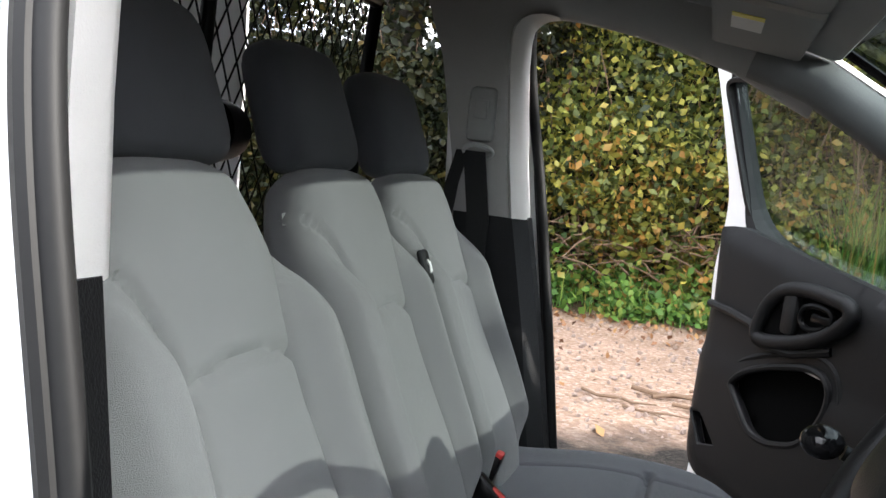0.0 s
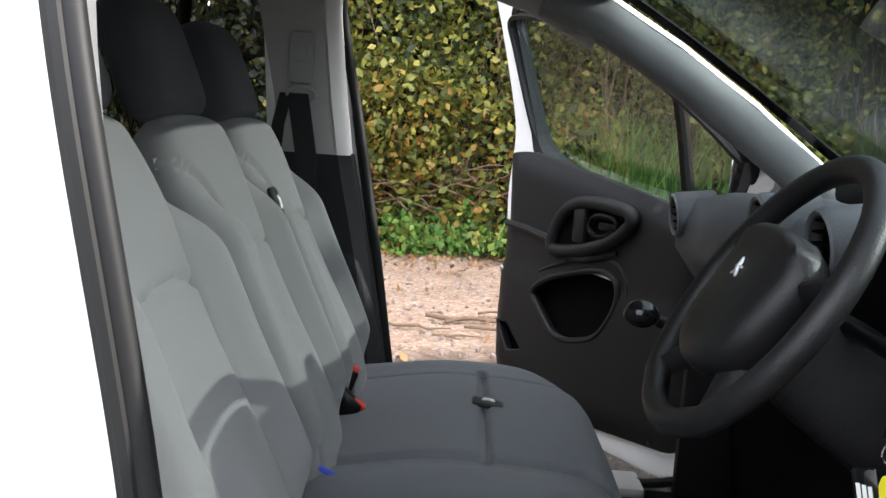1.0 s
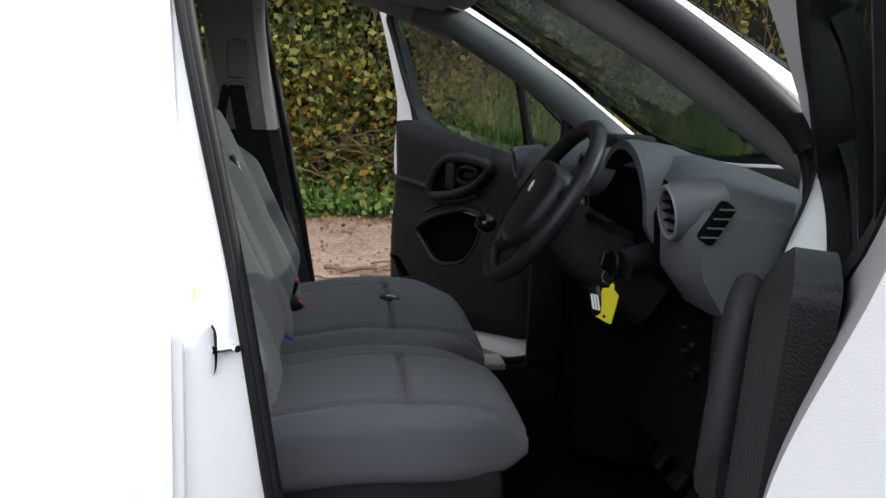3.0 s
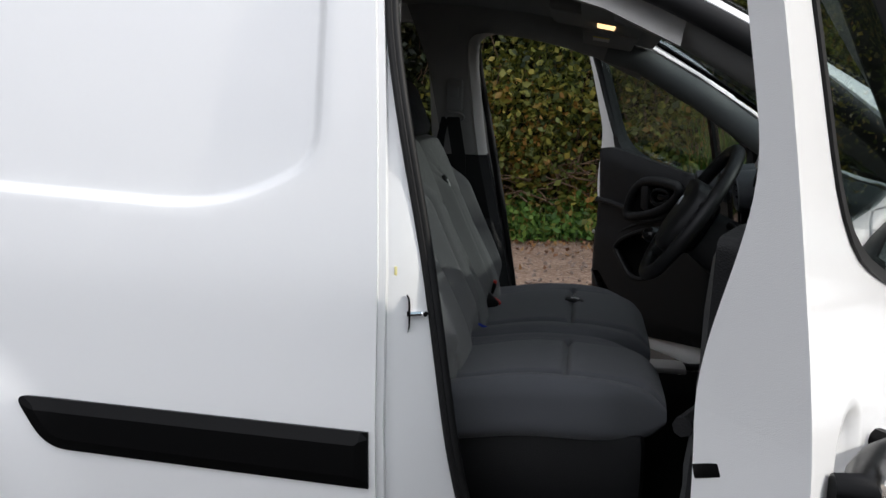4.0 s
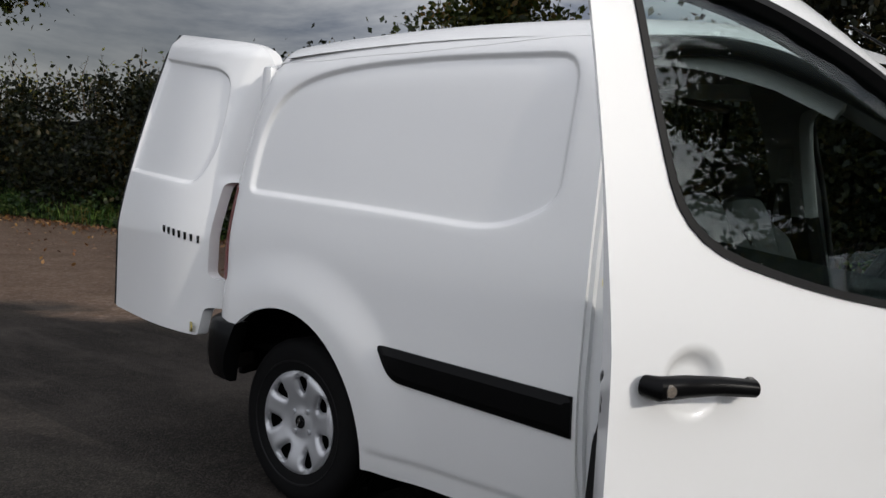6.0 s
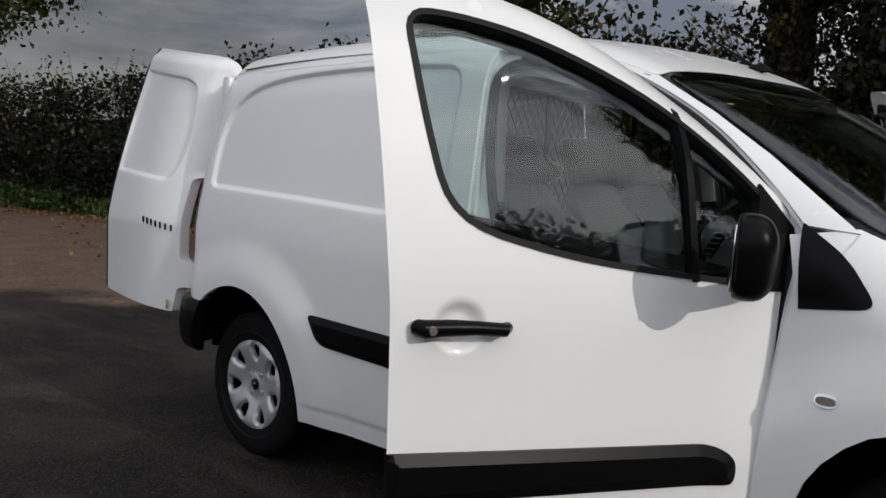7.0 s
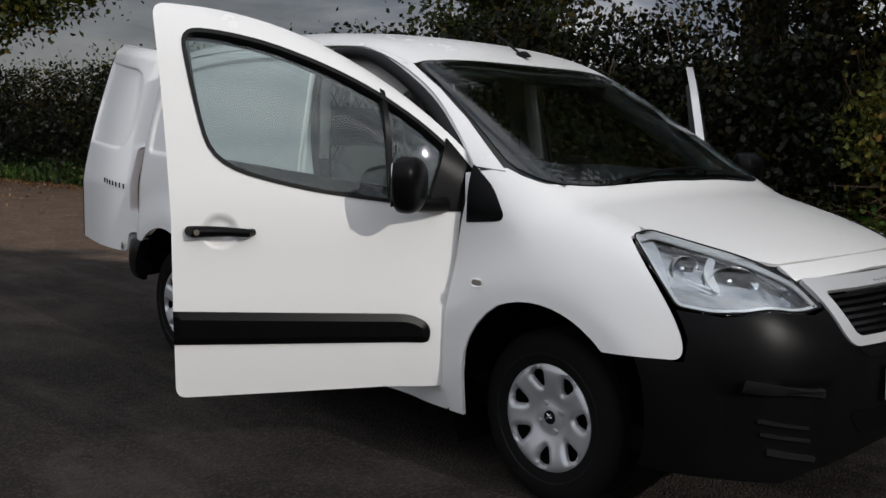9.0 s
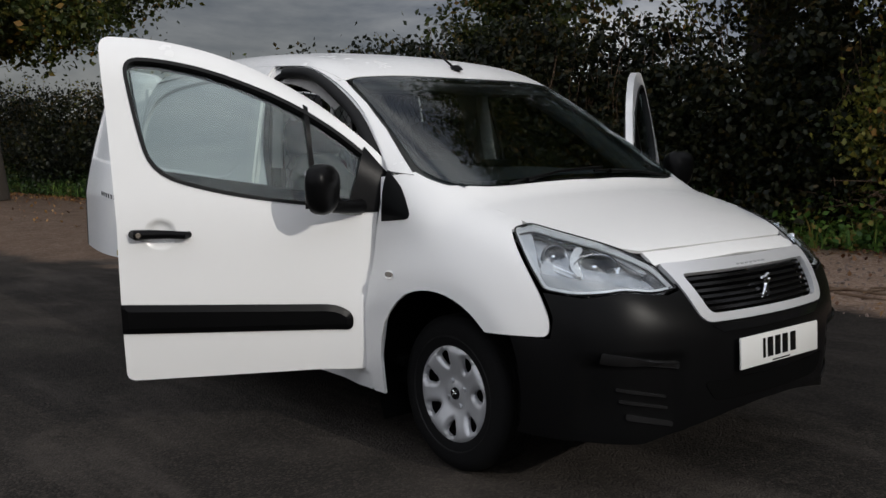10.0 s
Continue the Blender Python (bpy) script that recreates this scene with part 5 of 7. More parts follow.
def build_seat(van, y0, y1, label, cushion_y=None, tag=None, armless=False):
    """A seat from its side edges: plinth, cushion, backrest, headrest on two posts."""
    mid, half = (y0 + y1) / 2, (y1 - y0) / 2
    foot, top = np.array([-1.405, 0.655]), np.array([-1.640, 1.238])
    axis = (top - foot) / np.linalg.norm(top - foot)
    ahead = np.array([axis[1], -axis[0]])
    long = np.linalg.norm(top - foot)
    rings = []
    for t in np.concatenate([np.linspace(0, 0.02, 3), np.linspace(0.06, 0.92, 62), np.linspace(0.95, 1.0, 5)]):
        driver = y0 < -0.5
        w = half * float(spl(t, (0, 0.12, 0.45, 0.64, 0.77, 0.86, 0.93, 1.0), ((0.90, 0.98, 1.02, 0.99, 0.84, 0.68, 0.56, 0.46) if driver else (0.82, 0.88, 1.0, 0.99, 0.94, 0.86, 0.76, 0.62))))
        d = float(spl(t, (0, 0.1, 0.5, 0.9, 1.0), (0.075, 0.085, 0.068, 0.056, 0.046)))
        close = 1 - (0.55 * max(0, (t - 0.95) / 0.05) ** 2.2) - 0.35 * max(0, (0.02 - t) / 0.02) ** 2
        sx, sd = super_ring(190, w * (1 - (1 - close) * 0.35), d * close, 3.0)
        rel = np.abs(sx) / half
        front = (sd > 0).astype(float)
        rise = float(sstep(0.05, 0.2, np.array(t)) * (1 - sstep(0.66, 0.86, np.array(t))))
        seam = float(spl(t, (0.0, 0.4, 0.6, 0.70, 0.80, 0.86, 1.0), (0.54, 0.52, 0.49, 0.52, 0.62, 0.74, 1.1)))
        bolster = 0.044 * sstep(seam, seam + 0.24, rel) * rise * (1 - 0.45 * sstep(0.86, 1.02, rel))
        groove = -0.013 * np.exp(-(((rel - seam) / 0.022) ** 2))
        cross_at = 0.65 - 0.03 * (rel / 0.5) ** 2
        groove = groove - 0.011 * np.exp(-(((t - cross_at) / 0.011) ** 2)) * (rel < seam)
        puff = 0.010 * (1 - (rel / max(seam, 0.1)) ** 2).clip(0, 1) * float(sstep(0.02, 0.2, np.array(t)))
        sd = sd + front * (bolster + groove + puff)
        c = foot + axis * long * t
        rings.append(np.c_[c[0] + ahead[0] * sd, mid + sx, c[1] + ahead[1] * sd])
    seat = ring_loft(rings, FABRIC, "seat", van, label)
    # headrest
    hc = top + axis * 0.098 + ahead * 0.004
    hh = 0.160 if y0 < -0.5 else (0.124 if y0 < 0 else 0.132)
    rings = []
    for t in np.concatenate([np.linspace(-1, -0.9, 6), np.linspace(-0.84, 0.84, 14), np.linspace(0.9, 1, 6)]):
        p = (1 - abs(t) ** 6) ** 0.5 if abs(t) < 1 else 0.0
        sx, sd = super_ring(48, hh * (0.74 + 0.26 * p) * (1.0 - 0.04 * t), 0.046 * (0.35 + 0.65 * p), 3.2)
        sd = sd - (sd > 0) * 0.006 * np.exp(-(((np.abs(sx) / hh - 0.15) / 0.03) ** 2)) * (sx > 0)
        c = hc + axis * 0.096 * t
        rings.append(np.c_[c[0] + ahead[0] * sd, mid + sx, c[1] + ahead[1] * sd])
    ring_loft(rings, FABRIC_DARK, "headrest", seat, "dark fabric headrest")
    for s in (-1, 1):
        a, b = top - axis * 0.03, top + axis * 0.05
        part("headrest_post", tube([(a[0], mid + s * 0.06, a[1]), (b[0], mid + s * 0.06, b[1])], 0.007), BLACK, seat, "")
    return seat


def build_cushion(van, y0, y1, label, seams, height=0.722):
    mid, half = (y0 + y1) / 2, (y1 - y0) / 2
    rings = []
    xs = np.concatenate([np.linspace(-1.455, -1.43, 4), np.linspace(-1.40, -0.93, 90), np.linspace(-0.905, -0.865, 6)])
    for x in xs:
        e = 1 - max(0, (x + 0.93) / 0.065) ** 2 * 0.62 - max(0, (-1.43 - x) / 0.025) ** 2 * 0.4
        top = height - 0.020 * (1 - float(sstep(-1.40, -1.15, np.array(x)))) + 0.006 * math.sin((x + 1.4) * 6)
        h = 0.075 * e
        round_off = 1 - 0.30 * float(sstep(-1.12, -0.850, np.array(x))) ** 2
        sx, sz = super_ring(200, half * round_off, h, 3.6)
        rel = sx / half
        up = sz > 0
        bolster = 0.034 * sstep(0.66, 0.90, np.abs(rel))
        groove = -0.018 * math.exp(-(((x + 1.095) / 0.008) ** 2)) * (np.abs(rel) < 0.72)
        for s in seams:
            groove = groove - 0.022 * np.exp(-(((sx + mid - s) / 0.009) ** 2))
        groove = groove - 0.013 * np.exp(-(((np.abs(rel) - 0.64) / 0.022) ** 2))
        rings.append(np.c_[np.full(200, x), mid + sx, top - 0.075 + sz + up * (bolster * 0.7 + groove + 0.016 * (1 - rel**2) * math.sin(math.pi * min(1.0, max(0.0, (x + 1.42) / 0.55))))])
    seat = ring_loft(rings, SHADED_FABRIC, "seat_cushion", van, label)
    part("seat_plinth", box((0.50, (y1 - y0) * 0.86, 0.20), (-1.16, mid, 0.515), 0.03), BLACK_TRIM, seat, "black seat base")
    return seat


# backrest fabric made darker and bluer: cabin shade is put into the colour
SHADED_FABRIC = material("shaded_fabric", (0.074, 0.077, 0.086), 0.95, grain=0.35, grain_scale=900, bump=0.0012, bump_scale=1100, stain=0.15, stain_scale=4, colour2=(0.056, 0.059, 0.066), sheen=0.12)
build_seat(van, -0.625, -0.150, "grey fabric driver seat with dark headrest")
build_seat(van, -0.120, 0.252, "grey fabric middle seat with dark headrest")
build_seat(van, 0.258, 0.655, "grey fabric passenger seat with dark headrest")
build_cushion(van, -0.640, -0.140, "grey fabric driver seat cushion with shade in its colour", ())
bench = build_cushion(van, -0.115, 0.690, "grey fabric double seat cushion with shade in its colour", (0.305,))

PALE = material("pale_print", (0.6, 0.6, 0.58), 0.7)
RED = material("red_button", (0.42, 0.018, 0.012), 0.45)
BLUE = material("blue_strap", (0.01, 0.03, 0.30), 0.6)
YELLOW = material("yellow_plastic", (0.62, 0.55, 0.02), 0.45, stain=0.1, stain_scale=30)


def patch(at, turn, parent):
    bm = box((0.062, 0.040, 0.012), (0, 0, 0), 0.006)
    bmesh.ops.transform(bm, matrix=Matrix.Translation(at) @ turn, verts=bm.verts)
    ob = part("seat_tab", bm, BLACK_TRIM, parent, "black fabric tab with pale mark")
    bm = tube([(-0.012, -0.004, 0.007), (0.0, 0.004, 0.007), (0.012, -0.002, 0.007)], 0.003, 6)
    tube([(-0.008, 0.008, 0.007), (0.010, 0.008, 0.007)], 0.002, 6, bm=bm)
    bmesh.ops.transform(bm, matrix=Matrix.Translation(at) @ turn, verts=bm.verts)
    part("tab_mark", bm, PALE, ob, "")


patch((-1.088, 0.305, 0.741), Matrix.Rotation(radians(8), 4, "Y"), bench)
patch((-1.503, 0.256, 1.100), Matrix.Rotation(radians(68), 4, "Y"), van)
# belt buckles and a blue strap
part("belt_stalk", box((0.05, 0.060, 0.30), (-1.470, 0.255, 0.80), 0.012, turn=Matrix.Rotation(radians(-22), 4, "Y")), BLACK_TRIM, van, "black belt stalk between the seats")
buckle = part("belt_buckle", box((0.050, 0.034, 0.085), (-1.375, 0.335, 0.745), 0.008, turn=Matrix.Rotation(radians(18), 4, "Y")), BLACK, van, "black belt buckle with red button")
part("release_button", box((0.014, 0.024, 0.030), (-1.350, 0.335, 0.772), 0.003, turn=Matrix.Rotation(radians(18), 4, "Y")), RED, buckle, "red release button")
second = part("belt_buckle", box((0.060, 0.034, 0.050), (-1.360, 0.280, 0.725), 0.008, turn=Matrix.Rotation(radians(40), 4, "Y")), BLACK, van, "black belt buckle with red button")
part("release_button", box((0.034, 0.022, 0.012), (-1.335, 0.280, 0.730), 0.003, turn=Matrix.Rotation(radians(35), 4, "Y")), RED, second, "red release button")
part("strap_loop", tube([(-1.385, -0.06, 0.70), (-1.36, -0.045, 0.725), (-1.335, -0.05, 0.715), (-1.33, -0.07, 0.690)], 0.006, 8, flat=0.5), BLUE, van, "blue strap loop")


def build_pillars(van):
    for left in (False, True):
        s = 1 if left else -1
        # B post: pale upper trim, black lower trim
        def sect(z, x0, x1, yo, d):
            return [(x0, s * (yo - 0.004), z), (x0 + 0.02, s * (yo - d), z), (x1 - 0.03, s * (yo - d), z), (x1, s * (yo - d * 0.55), z), (x1 + 0.004, s * yo, z)]
        edge_line = rounded([(-1.434, 1.178), (-1.452, 1.30), (-1.472, 1.490), (-1.474, 1.612, 0.10), (-1.29, 1.592, 0.15), (-1.166, 1.562), (-1.051, 1.527), (-0.90, 1.455)])
        frame_line = np.vstack([edge_line, [(-0.88, 1.535), (-1.02, 1.625), (-1.30, 1.690), (-1.72, 1.70), (-1.645, 1.50), (-1.605, 1.30), (-1.592, 1.178)]])
        uv, f = fill(frame_line, (), 0.022, 0.012)
        d = np.min(np.hypot(uv[:, None, 0] - edge_line[None, :, 0], uv[:, None, 1] - edge_line[None, :, 1]), axis=1)
        for q0, q1 in zip(edge_line, edge_line[1:]):
            way = q1 - q0
            k = np.clip(((uv - q0) @ way) / max(way @ way, 1e-9), 0, 1)
            d = np.minimum(d, np.linalg.norm(uv - q0 - k[:, None] * way, axis=1))
        y = 0.705 - 0.11 * np.maximum(uv[:, 1] - 1.178, 0) + 0.036 * (1 - sstep(0.0, 0.036, d))
        P = np.c_[uv[:, 0], -y, uv[:, 1]]
        P2, fs, N2 = shell(P, f, np.tile((0, 1.0, 0), (len(P), 1)), np.tile((0, -0.030, 0), (len(P), 1)))
        bm = bmesh.new()
        vs = [bm.verts.new(tuple(p)) for p in P2]
        for t in fs:
            bm.faces.new([vs[i] for i in t])
        bmesh.ops.remove_doubles(bm, verts=bm.verts, dist=0.0003)
        bmesh.ops.recalc_face_normals(bm, faces=bm.faces)
        up = part("pillar_trim_upper", mirrored(bm, left), GREY_TRIM, van, "grey upper pillar and roof rail trim", smooth=45)
        rings = []
        for px, pz in edge_line[edge_line[:, 0] < -1.40]:
            yo = 0.705 - 0.11 * max(pz - 1.178, 0)
            rings.append([(px - 0.006, -(yo + 0.068), pz), (px + 0.0035, -(yo + 0.068), pz), (px + 0.0040, -(yo + 0.030), pz), (px - 0.004, -(yo + 0.012), pz), (px - 0.024, -(yo - 0.004), pz), (px - 0.030, -(yo + 0.004), pz)])
        bm = loft(rings, caps=True)
        bmesh.ops.recalc_face_normals(bm, faces=bm.faces)
        part("edge_strip", mirrored(bm, left), PALE_TRIM, up, "pale warm grey edge of the pillar trim", smooth=50)
        rings = [sect(z, x0, x1, yo, d) for z, x0, x1, yo, d in ((1.182, -1.61, -1.430, 0.767, 0.058), (0.95, -1.60, -1.380, 0.786, 0.060), (0.93, -1.60, -1.374, 0.786, 0.07), (0.60, -1.56, -1.312, 0.802, 0.09), (0.42, -1.55, -1.266, 0.788, 0.09))]
        ring_loft(rings, BLACK_TRIM, "pillar_trim_lower", van, "black lower pillar trim", smooth=30)
        part("kick_panel", box((0.16, 0.03, 0.58), (-0.525, s * 0.768, 0.70), 0.012), BLACK_TRIM, van, "black footwell side panel")
        # belt: upper anchor, ring, strap
        part("belt_anchor", box((0.058, 0.034, 0.115), (-1.545, s * 0.676, 1.388), 0.012), HEADLINER, up, "grey belt height adjuster")
        part("anchor_button", box((0.030, 0.008, 0.040), (-1.545, s * 0.659, 1.398), 0.003), HEADLINER, up, "")
        ringp = [(-1.540 + 0.031 * math.cos(a), s * 0.662 - s * 0.008 * math.sin(a), 1.310 + 0.014 * math.sin(a)) for a in np.linspace(0, 2 * math.pi, 18, endpoint=False)]
        part("belt_ring", tube(ringp, 0.005, 8, closed=True), HEADLINER, up, "")
        strap = []
        for p, z in (((-1.548), 1.310), ((-1.535), 1.24), ((-1.522), 1.17), ((-1.52), 0.95), ((-1.53), 0.70)):
            strap.append([(p - 0.024, s * 0.664, z), (p + 0.024, s * 0.664, z), (p + 0.024, s * 0.660, z), (p - 0.024, s * 0.660, z)])
        ring_loft(strap, RUBBER, "belt_strap", up, "black seat belt webbing", smooth=30)
        strap = []
        for p, z in (((-1.575), 1.310), ((-1.590), 1.24), ((-1.600), 1.10), ((-1.60), 0.80)):
            strap.append([(p - 0.014, s * 0.672, z), (p + 0.014, s * 0.672, z), (p + 0.014, s * 0.668, z), (p - 0.014, s * 0.668, z)])
        ring_loft(strap, RUBBER, "belt_strap", up, "black seat belt webbing", smooth=30)
        # A post and the rail over the door
        pts = [(-0.25, s * 0.720, 1.095), (-0.45, s * 0.697, 1.237), (-0.68, s * 0.667, 1.392), (-0.90, s * 0.640, 1.516), (-1.02, s * 0.635, 1.550)]
        part("pillar_trim_front", tube(pts, [0.048, 0.047, 0.046, 0.044, 0.040], 14), PILLAR_GREY, van, "grey front pillar trim")
        part("sill_trim", box((0.66, 0.13, 0.035), (-1.005, s * 0.795, 0.415), 0.012), GREY_TRIM, van, "pale door sill plate")
    # overhead console, visors, lamp
    part("windscreen_header", box((0.20, 1.26, 0.045), (-0.955, 0, 1.598), 0.018, turn=Matrix.Rotation(radians(16), 4, "Y")), HEADLINER, van, "grey roof edge trim")
    con = part("roof_console", box((0.26, 0.30, 0.040), (-1.06, 0.02, 1.590), 0.016, turn=Matrix.Rotation(radians(10), 4, "Y")), HEADLINER, van, "grey overhead console")
    part("cabin_lamp", box((0.050, 0.075, 0.012), (-1.035, 0.0, 1.566), 0.004, turn=Matrix.Rotation(radians(10), 4, "Y")), LAMP_GLOW, con, "lit warm cabin lamp")
    for y in (-0.36, 0.37):
        vis = part("sun_visor", box((0.165, 0.42, 0.020), (-1.02, y, 1.563), 0.009, turn=Matrix.Rotation(radians(9), 4, "Y")), HEADLINER, van, "grey fabric sun visor, folded up")
        if y > 0:
            part("visor_label", box((0.050, 0.110, 0.001), (-1.045, y - 0.06, 1.5560), 0, turn=Matrix.Rotation(radians(9), 4, "Y")), PALE, vis, "white warning label")
            part("label_bar", box((0.050, 0.030, 0.001), (-1.045, y - 0.125, 1.5555), 0, turn=Matrix.Rotation(radians(9), 4, "Y")), YELLOW, vis, "yellow label bar")


PILLAR_GREY = material("pillar_grey", (0.16, 0.158, 0.152), 0.7, grain=0.2, grain_scale=300, bump=0.0005, bump_scale=500, stain=0.15, stain_scale=6)
PALE_TRIM = material("pale_trim", (0.60, 0.58, 0.545), 0.55, grain=0.12, grain_scale=300, stain=0.12, stain_scale=6, colour2=(0.50, 0.48, 0.45), bump=0.0004, bump_scale=500)
LAMP_GLOW = bpy.data.materials.new("cabin_lamp_glow")
LAMP_GLOW.use_nodes = True
LAMP_GLOW.node_tree.nodes["Principled BSDF"].inputs["Emission Color"].default_value = (1.0, 0.62, 0.30, 1)
LAMP_GLOW.node_tree.nodes["Principled BSDF"].inputs["Emission Strength"].default_value = 1.2
build_pillars(van)


def build_bulkhead(van):
    """Open wire mesh on a tube frame behind the seats."""
    x, y0, y1, z0, z1 = -1.80, -0.68, 0.60, 0.62, 1.60
    frame_pts = [(x, y0, z0), (x, y1, z0), (x - 0.0, y1 + 0.02, 1.30), (x, y1 + 0.05, z1), (x, y0 + 0.04, z1)]
    head = part("bulkhead", tube(frame_pts, 0.016, 10, closed=True), BLACK, van, "black tube and wire mesh bulkhead")
    part("centre_post", tube([(x, -0.02, z0), (x, -0.02, z1)], 0.012, 10), BLACK, head, "")
    bm = bmesh.new()
    pitch = 0.046
    for k in range(-30, 60):
        for s in (-1, 1):
            pts = []
            for z in (z0, z1):
                y = y0 + k * pitch + s * (z - z0) * 0.62
                pts.append((y, z))
            (ya, za), (yb, zb) = pts
            lo, hi = 0.0, 1.0
            for lim, sign in ((y0, 1), (y1, -1)):
                if abs(yb - ya) > 1e-6:
                    t = (lim - ya) / (yb - ya)
                    if (yb - ya) * sign > 0:
                        lo = max(lo, t)
                    else:
                        hi = min(hi, t)
            if hi - lo > 0.02:
                a = (x + s * 0.0015, ya + (yb - ya) * lo, za + (zb - za) * lo)
                b = (x + s * 0.0015, ya + (yb - ya) * hi, za + (zb - za) * hi)
                tube([a, b], 0.0017, 4, bm=bm)
    part("wire_mesh", bm, BLACK, head, "black diamond wire mesh", smooth=80)
    reel = lathe([(0.0, 0.03), (0.04, 0.028), (0.045, 0.0), (0.045, -0.03)], 20, "y", centre=(-1.735, -0.075, 1.285))
    part("belt_reel", reel, BLACK, head, "black belt reel")


build_bulkhead(van)


def build_dash(van):
    ys = np.linspace(-0.80, 0.80, 45)
    rings = []
    for y in ys:
        b = 0.030 * math.exp(-((y + 0.376) / 0.20) ** 4) + 0.012 * math.exp(-((y - 0.05) / 0.25) ** 4) - 0.055 * abs(y / 0.8) ** 6
        pod = 0.025 * math.exp(-((y + 0.68) / 0.10) ** 4) + 0.025 * math.exp(-((y - 0.70) / 0.09) ** 4) + 0.03 * math.exp(-((y + 0.06) / 0.20) ** 6)
        end = 0.03 * abs(y / 0.8) ** 8
        sec = [(-0.16 - end, 1.070), (-0.30, 1.118 + b * 0.4), (-0.43, 1.150 + b), (-0.53, 1.172 + b), (-0.585, 1.172 + b), (-0.622 - pod, 1.150 + b * 0.5), (-0.645 - pod, 1.095), (-0.640 - pod, 1.020), (-0.600 - pod * 0.6, 0.955), (-0.545, 0.920), (-0.520, 0.86), (-0.50, 0.70), (-0.475, 0.50), (-0.465, 0.42)]
        rings.append([(px, y, pz) for px, pz in sec])
    bm = loft(rings, closed=False, caps=True)
    bmesh.ops.recalc_face_normals(bm, faces=bm.faces)
    bmesh.ops.solidify(bm, geom=bm.faces[:], thickness=0.012)
    # lower dash and the face behind the wheel take near-black for their shade
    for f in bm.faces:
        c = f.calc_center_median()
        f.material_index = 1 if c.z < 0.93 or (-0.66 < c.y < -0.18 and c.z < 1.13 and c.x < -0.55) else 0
    dash = part("dashboard", bm, [DASH_GREY, DARK], van, "dark grey moulded dashboard with shade painted on its lower face", smooth=60)
    # instrument hood: an arch open to the driver
    rings = []
    for x, gx, gz in ((-0.48, 0.150, 0.120), (-0.56, 0.172, 0.150), (-0.635, 0.180, 0.160), (-0.660, 0.178, 0.158), (-0.662, 0.160, 0.140), (-0.60, 0.150, 0.130), (-0.52, 0.140, 0.115)):
        rings.append([(x + 0.10 * max(0, -math.sin(a)), -0.376 + gx * math.cos(a), 1.065 + gz * math.sin(a)) for a in np.linspace(-0.45, math.pi + 0.45, 34)])
    for name, few, mat, label in (("instrument_hood", rings[:5], DASH_GREY, "dark grey arched instrument hood"), ("hood_lining", rings[4:], BLACK_TRIM, "black lining of the hood")):
        bm = loft(few, closed=False)
        bmesh.ops.recalc_face_normals(bm, faces=bm.faces)
        part(name, bm, mat, dash, label, smooth=60)
    part("instrument_face", box((0.01, 0.27, 0.19), (-0.545, -0.376, 1.095), 0.004, turn=Matrix.Rotation(radians(-18), 4, "Y")), GLOSS_BLACK, dash, "dark instrument face")
    for y in (-0.45, -0.30):
        part("gauge", lathe([(0.050, 0.0), (0.053, 0.006), (0.056, 0.0)], 30, "x", centre=(-0.556, y, 1.095)), HUBCAP, dash, "")
    # round air vents
    for x, y, z, r in ((-0.676, -0.720, 1.118, 0.038), (-0.688, -0.205, 1.140, 0.040), (-0.688, 0.060, 1.140, 0.040), (-0.678, 0.700, 1.098, 0.040)):
        m = Matrix.Translation((x, y, z)) @ Matrix.Rotation(radians(-8), 4, "Y")
        bm = lathe([(r + 0.012, 0.085), (r + 0.012, 0.004), (r + 0.008, -0.006), (r, -0.004), (r - 0.002, 0.012)], 36, "x")
        bmesh.ops.transform(bm, matrix=m, verts=bm.verts)
        vent = part("air_vent", bm, DASH_GREY, dash, "grey round air vent")
        bm = lathe([(r + 0.0095, -0.0050), (r + 0.006, -0.0085), (r + 0.001, -0.0060)], 36, "x")
        bmesh.ops.transform(bm, matrix=m, verts=bm.verts)
        part("vent_ring", bm, VENT_EDGE, vent, "pale grey vent ring")
        bm = lathe([(0.0, 0.012), (r, 0.014)], 28, "x")
        for k in range(-2, 3):
            w = math.sqrt(max(r * r - (k * 0.016) ** 2, 0)) * 1.9
            box((0.012, w, 0.003), (0.004, 0, k * 0.016), 0, bm=bm)
        bmesh.ops.transform(bm, matrix=m, verts=bm.verts)
        part("vent_slats", bm, DARK, vent, "")
    slot = part("side_vent", box((0.030, 0.022, 0.074), (-0.628, -0.800, 1.112), 0.008, turn=Matrix.Rotation(radians(32), 4, "Y")), DARK, dash, "dark side vent slot")
    for k in range(4):
        part("slot_rib", box((0.028, 0.024, 0.003), (-0.628 + (k - 1.5) * 0.009, -0.801, 1.112 + (k - 1.5) * 0.015), 0.001), DASH_GREY, slot, "")
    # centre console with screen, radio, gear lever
    part("centre_console", box((0.20, 0.30, 0.55), (-0.545, -0.07, 0.74), 0.04, turn=Matrix.Rotation(radians(8), 4, "Y")), DARK, dash, "black centre console darkened for cabin shade")
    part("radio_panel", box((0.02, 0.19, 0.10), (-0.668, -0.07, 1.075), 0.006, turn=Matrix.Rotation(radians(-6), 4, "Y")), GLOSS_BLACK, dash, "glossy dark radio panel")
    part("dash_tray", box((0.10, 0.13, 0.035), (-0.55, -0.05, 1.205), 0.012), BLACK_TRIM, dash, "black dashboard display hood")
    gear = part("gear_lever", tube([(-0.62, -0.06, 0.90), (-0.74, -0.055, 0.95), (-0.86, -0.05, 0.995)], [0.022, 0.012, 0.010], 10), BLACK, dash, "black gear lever")
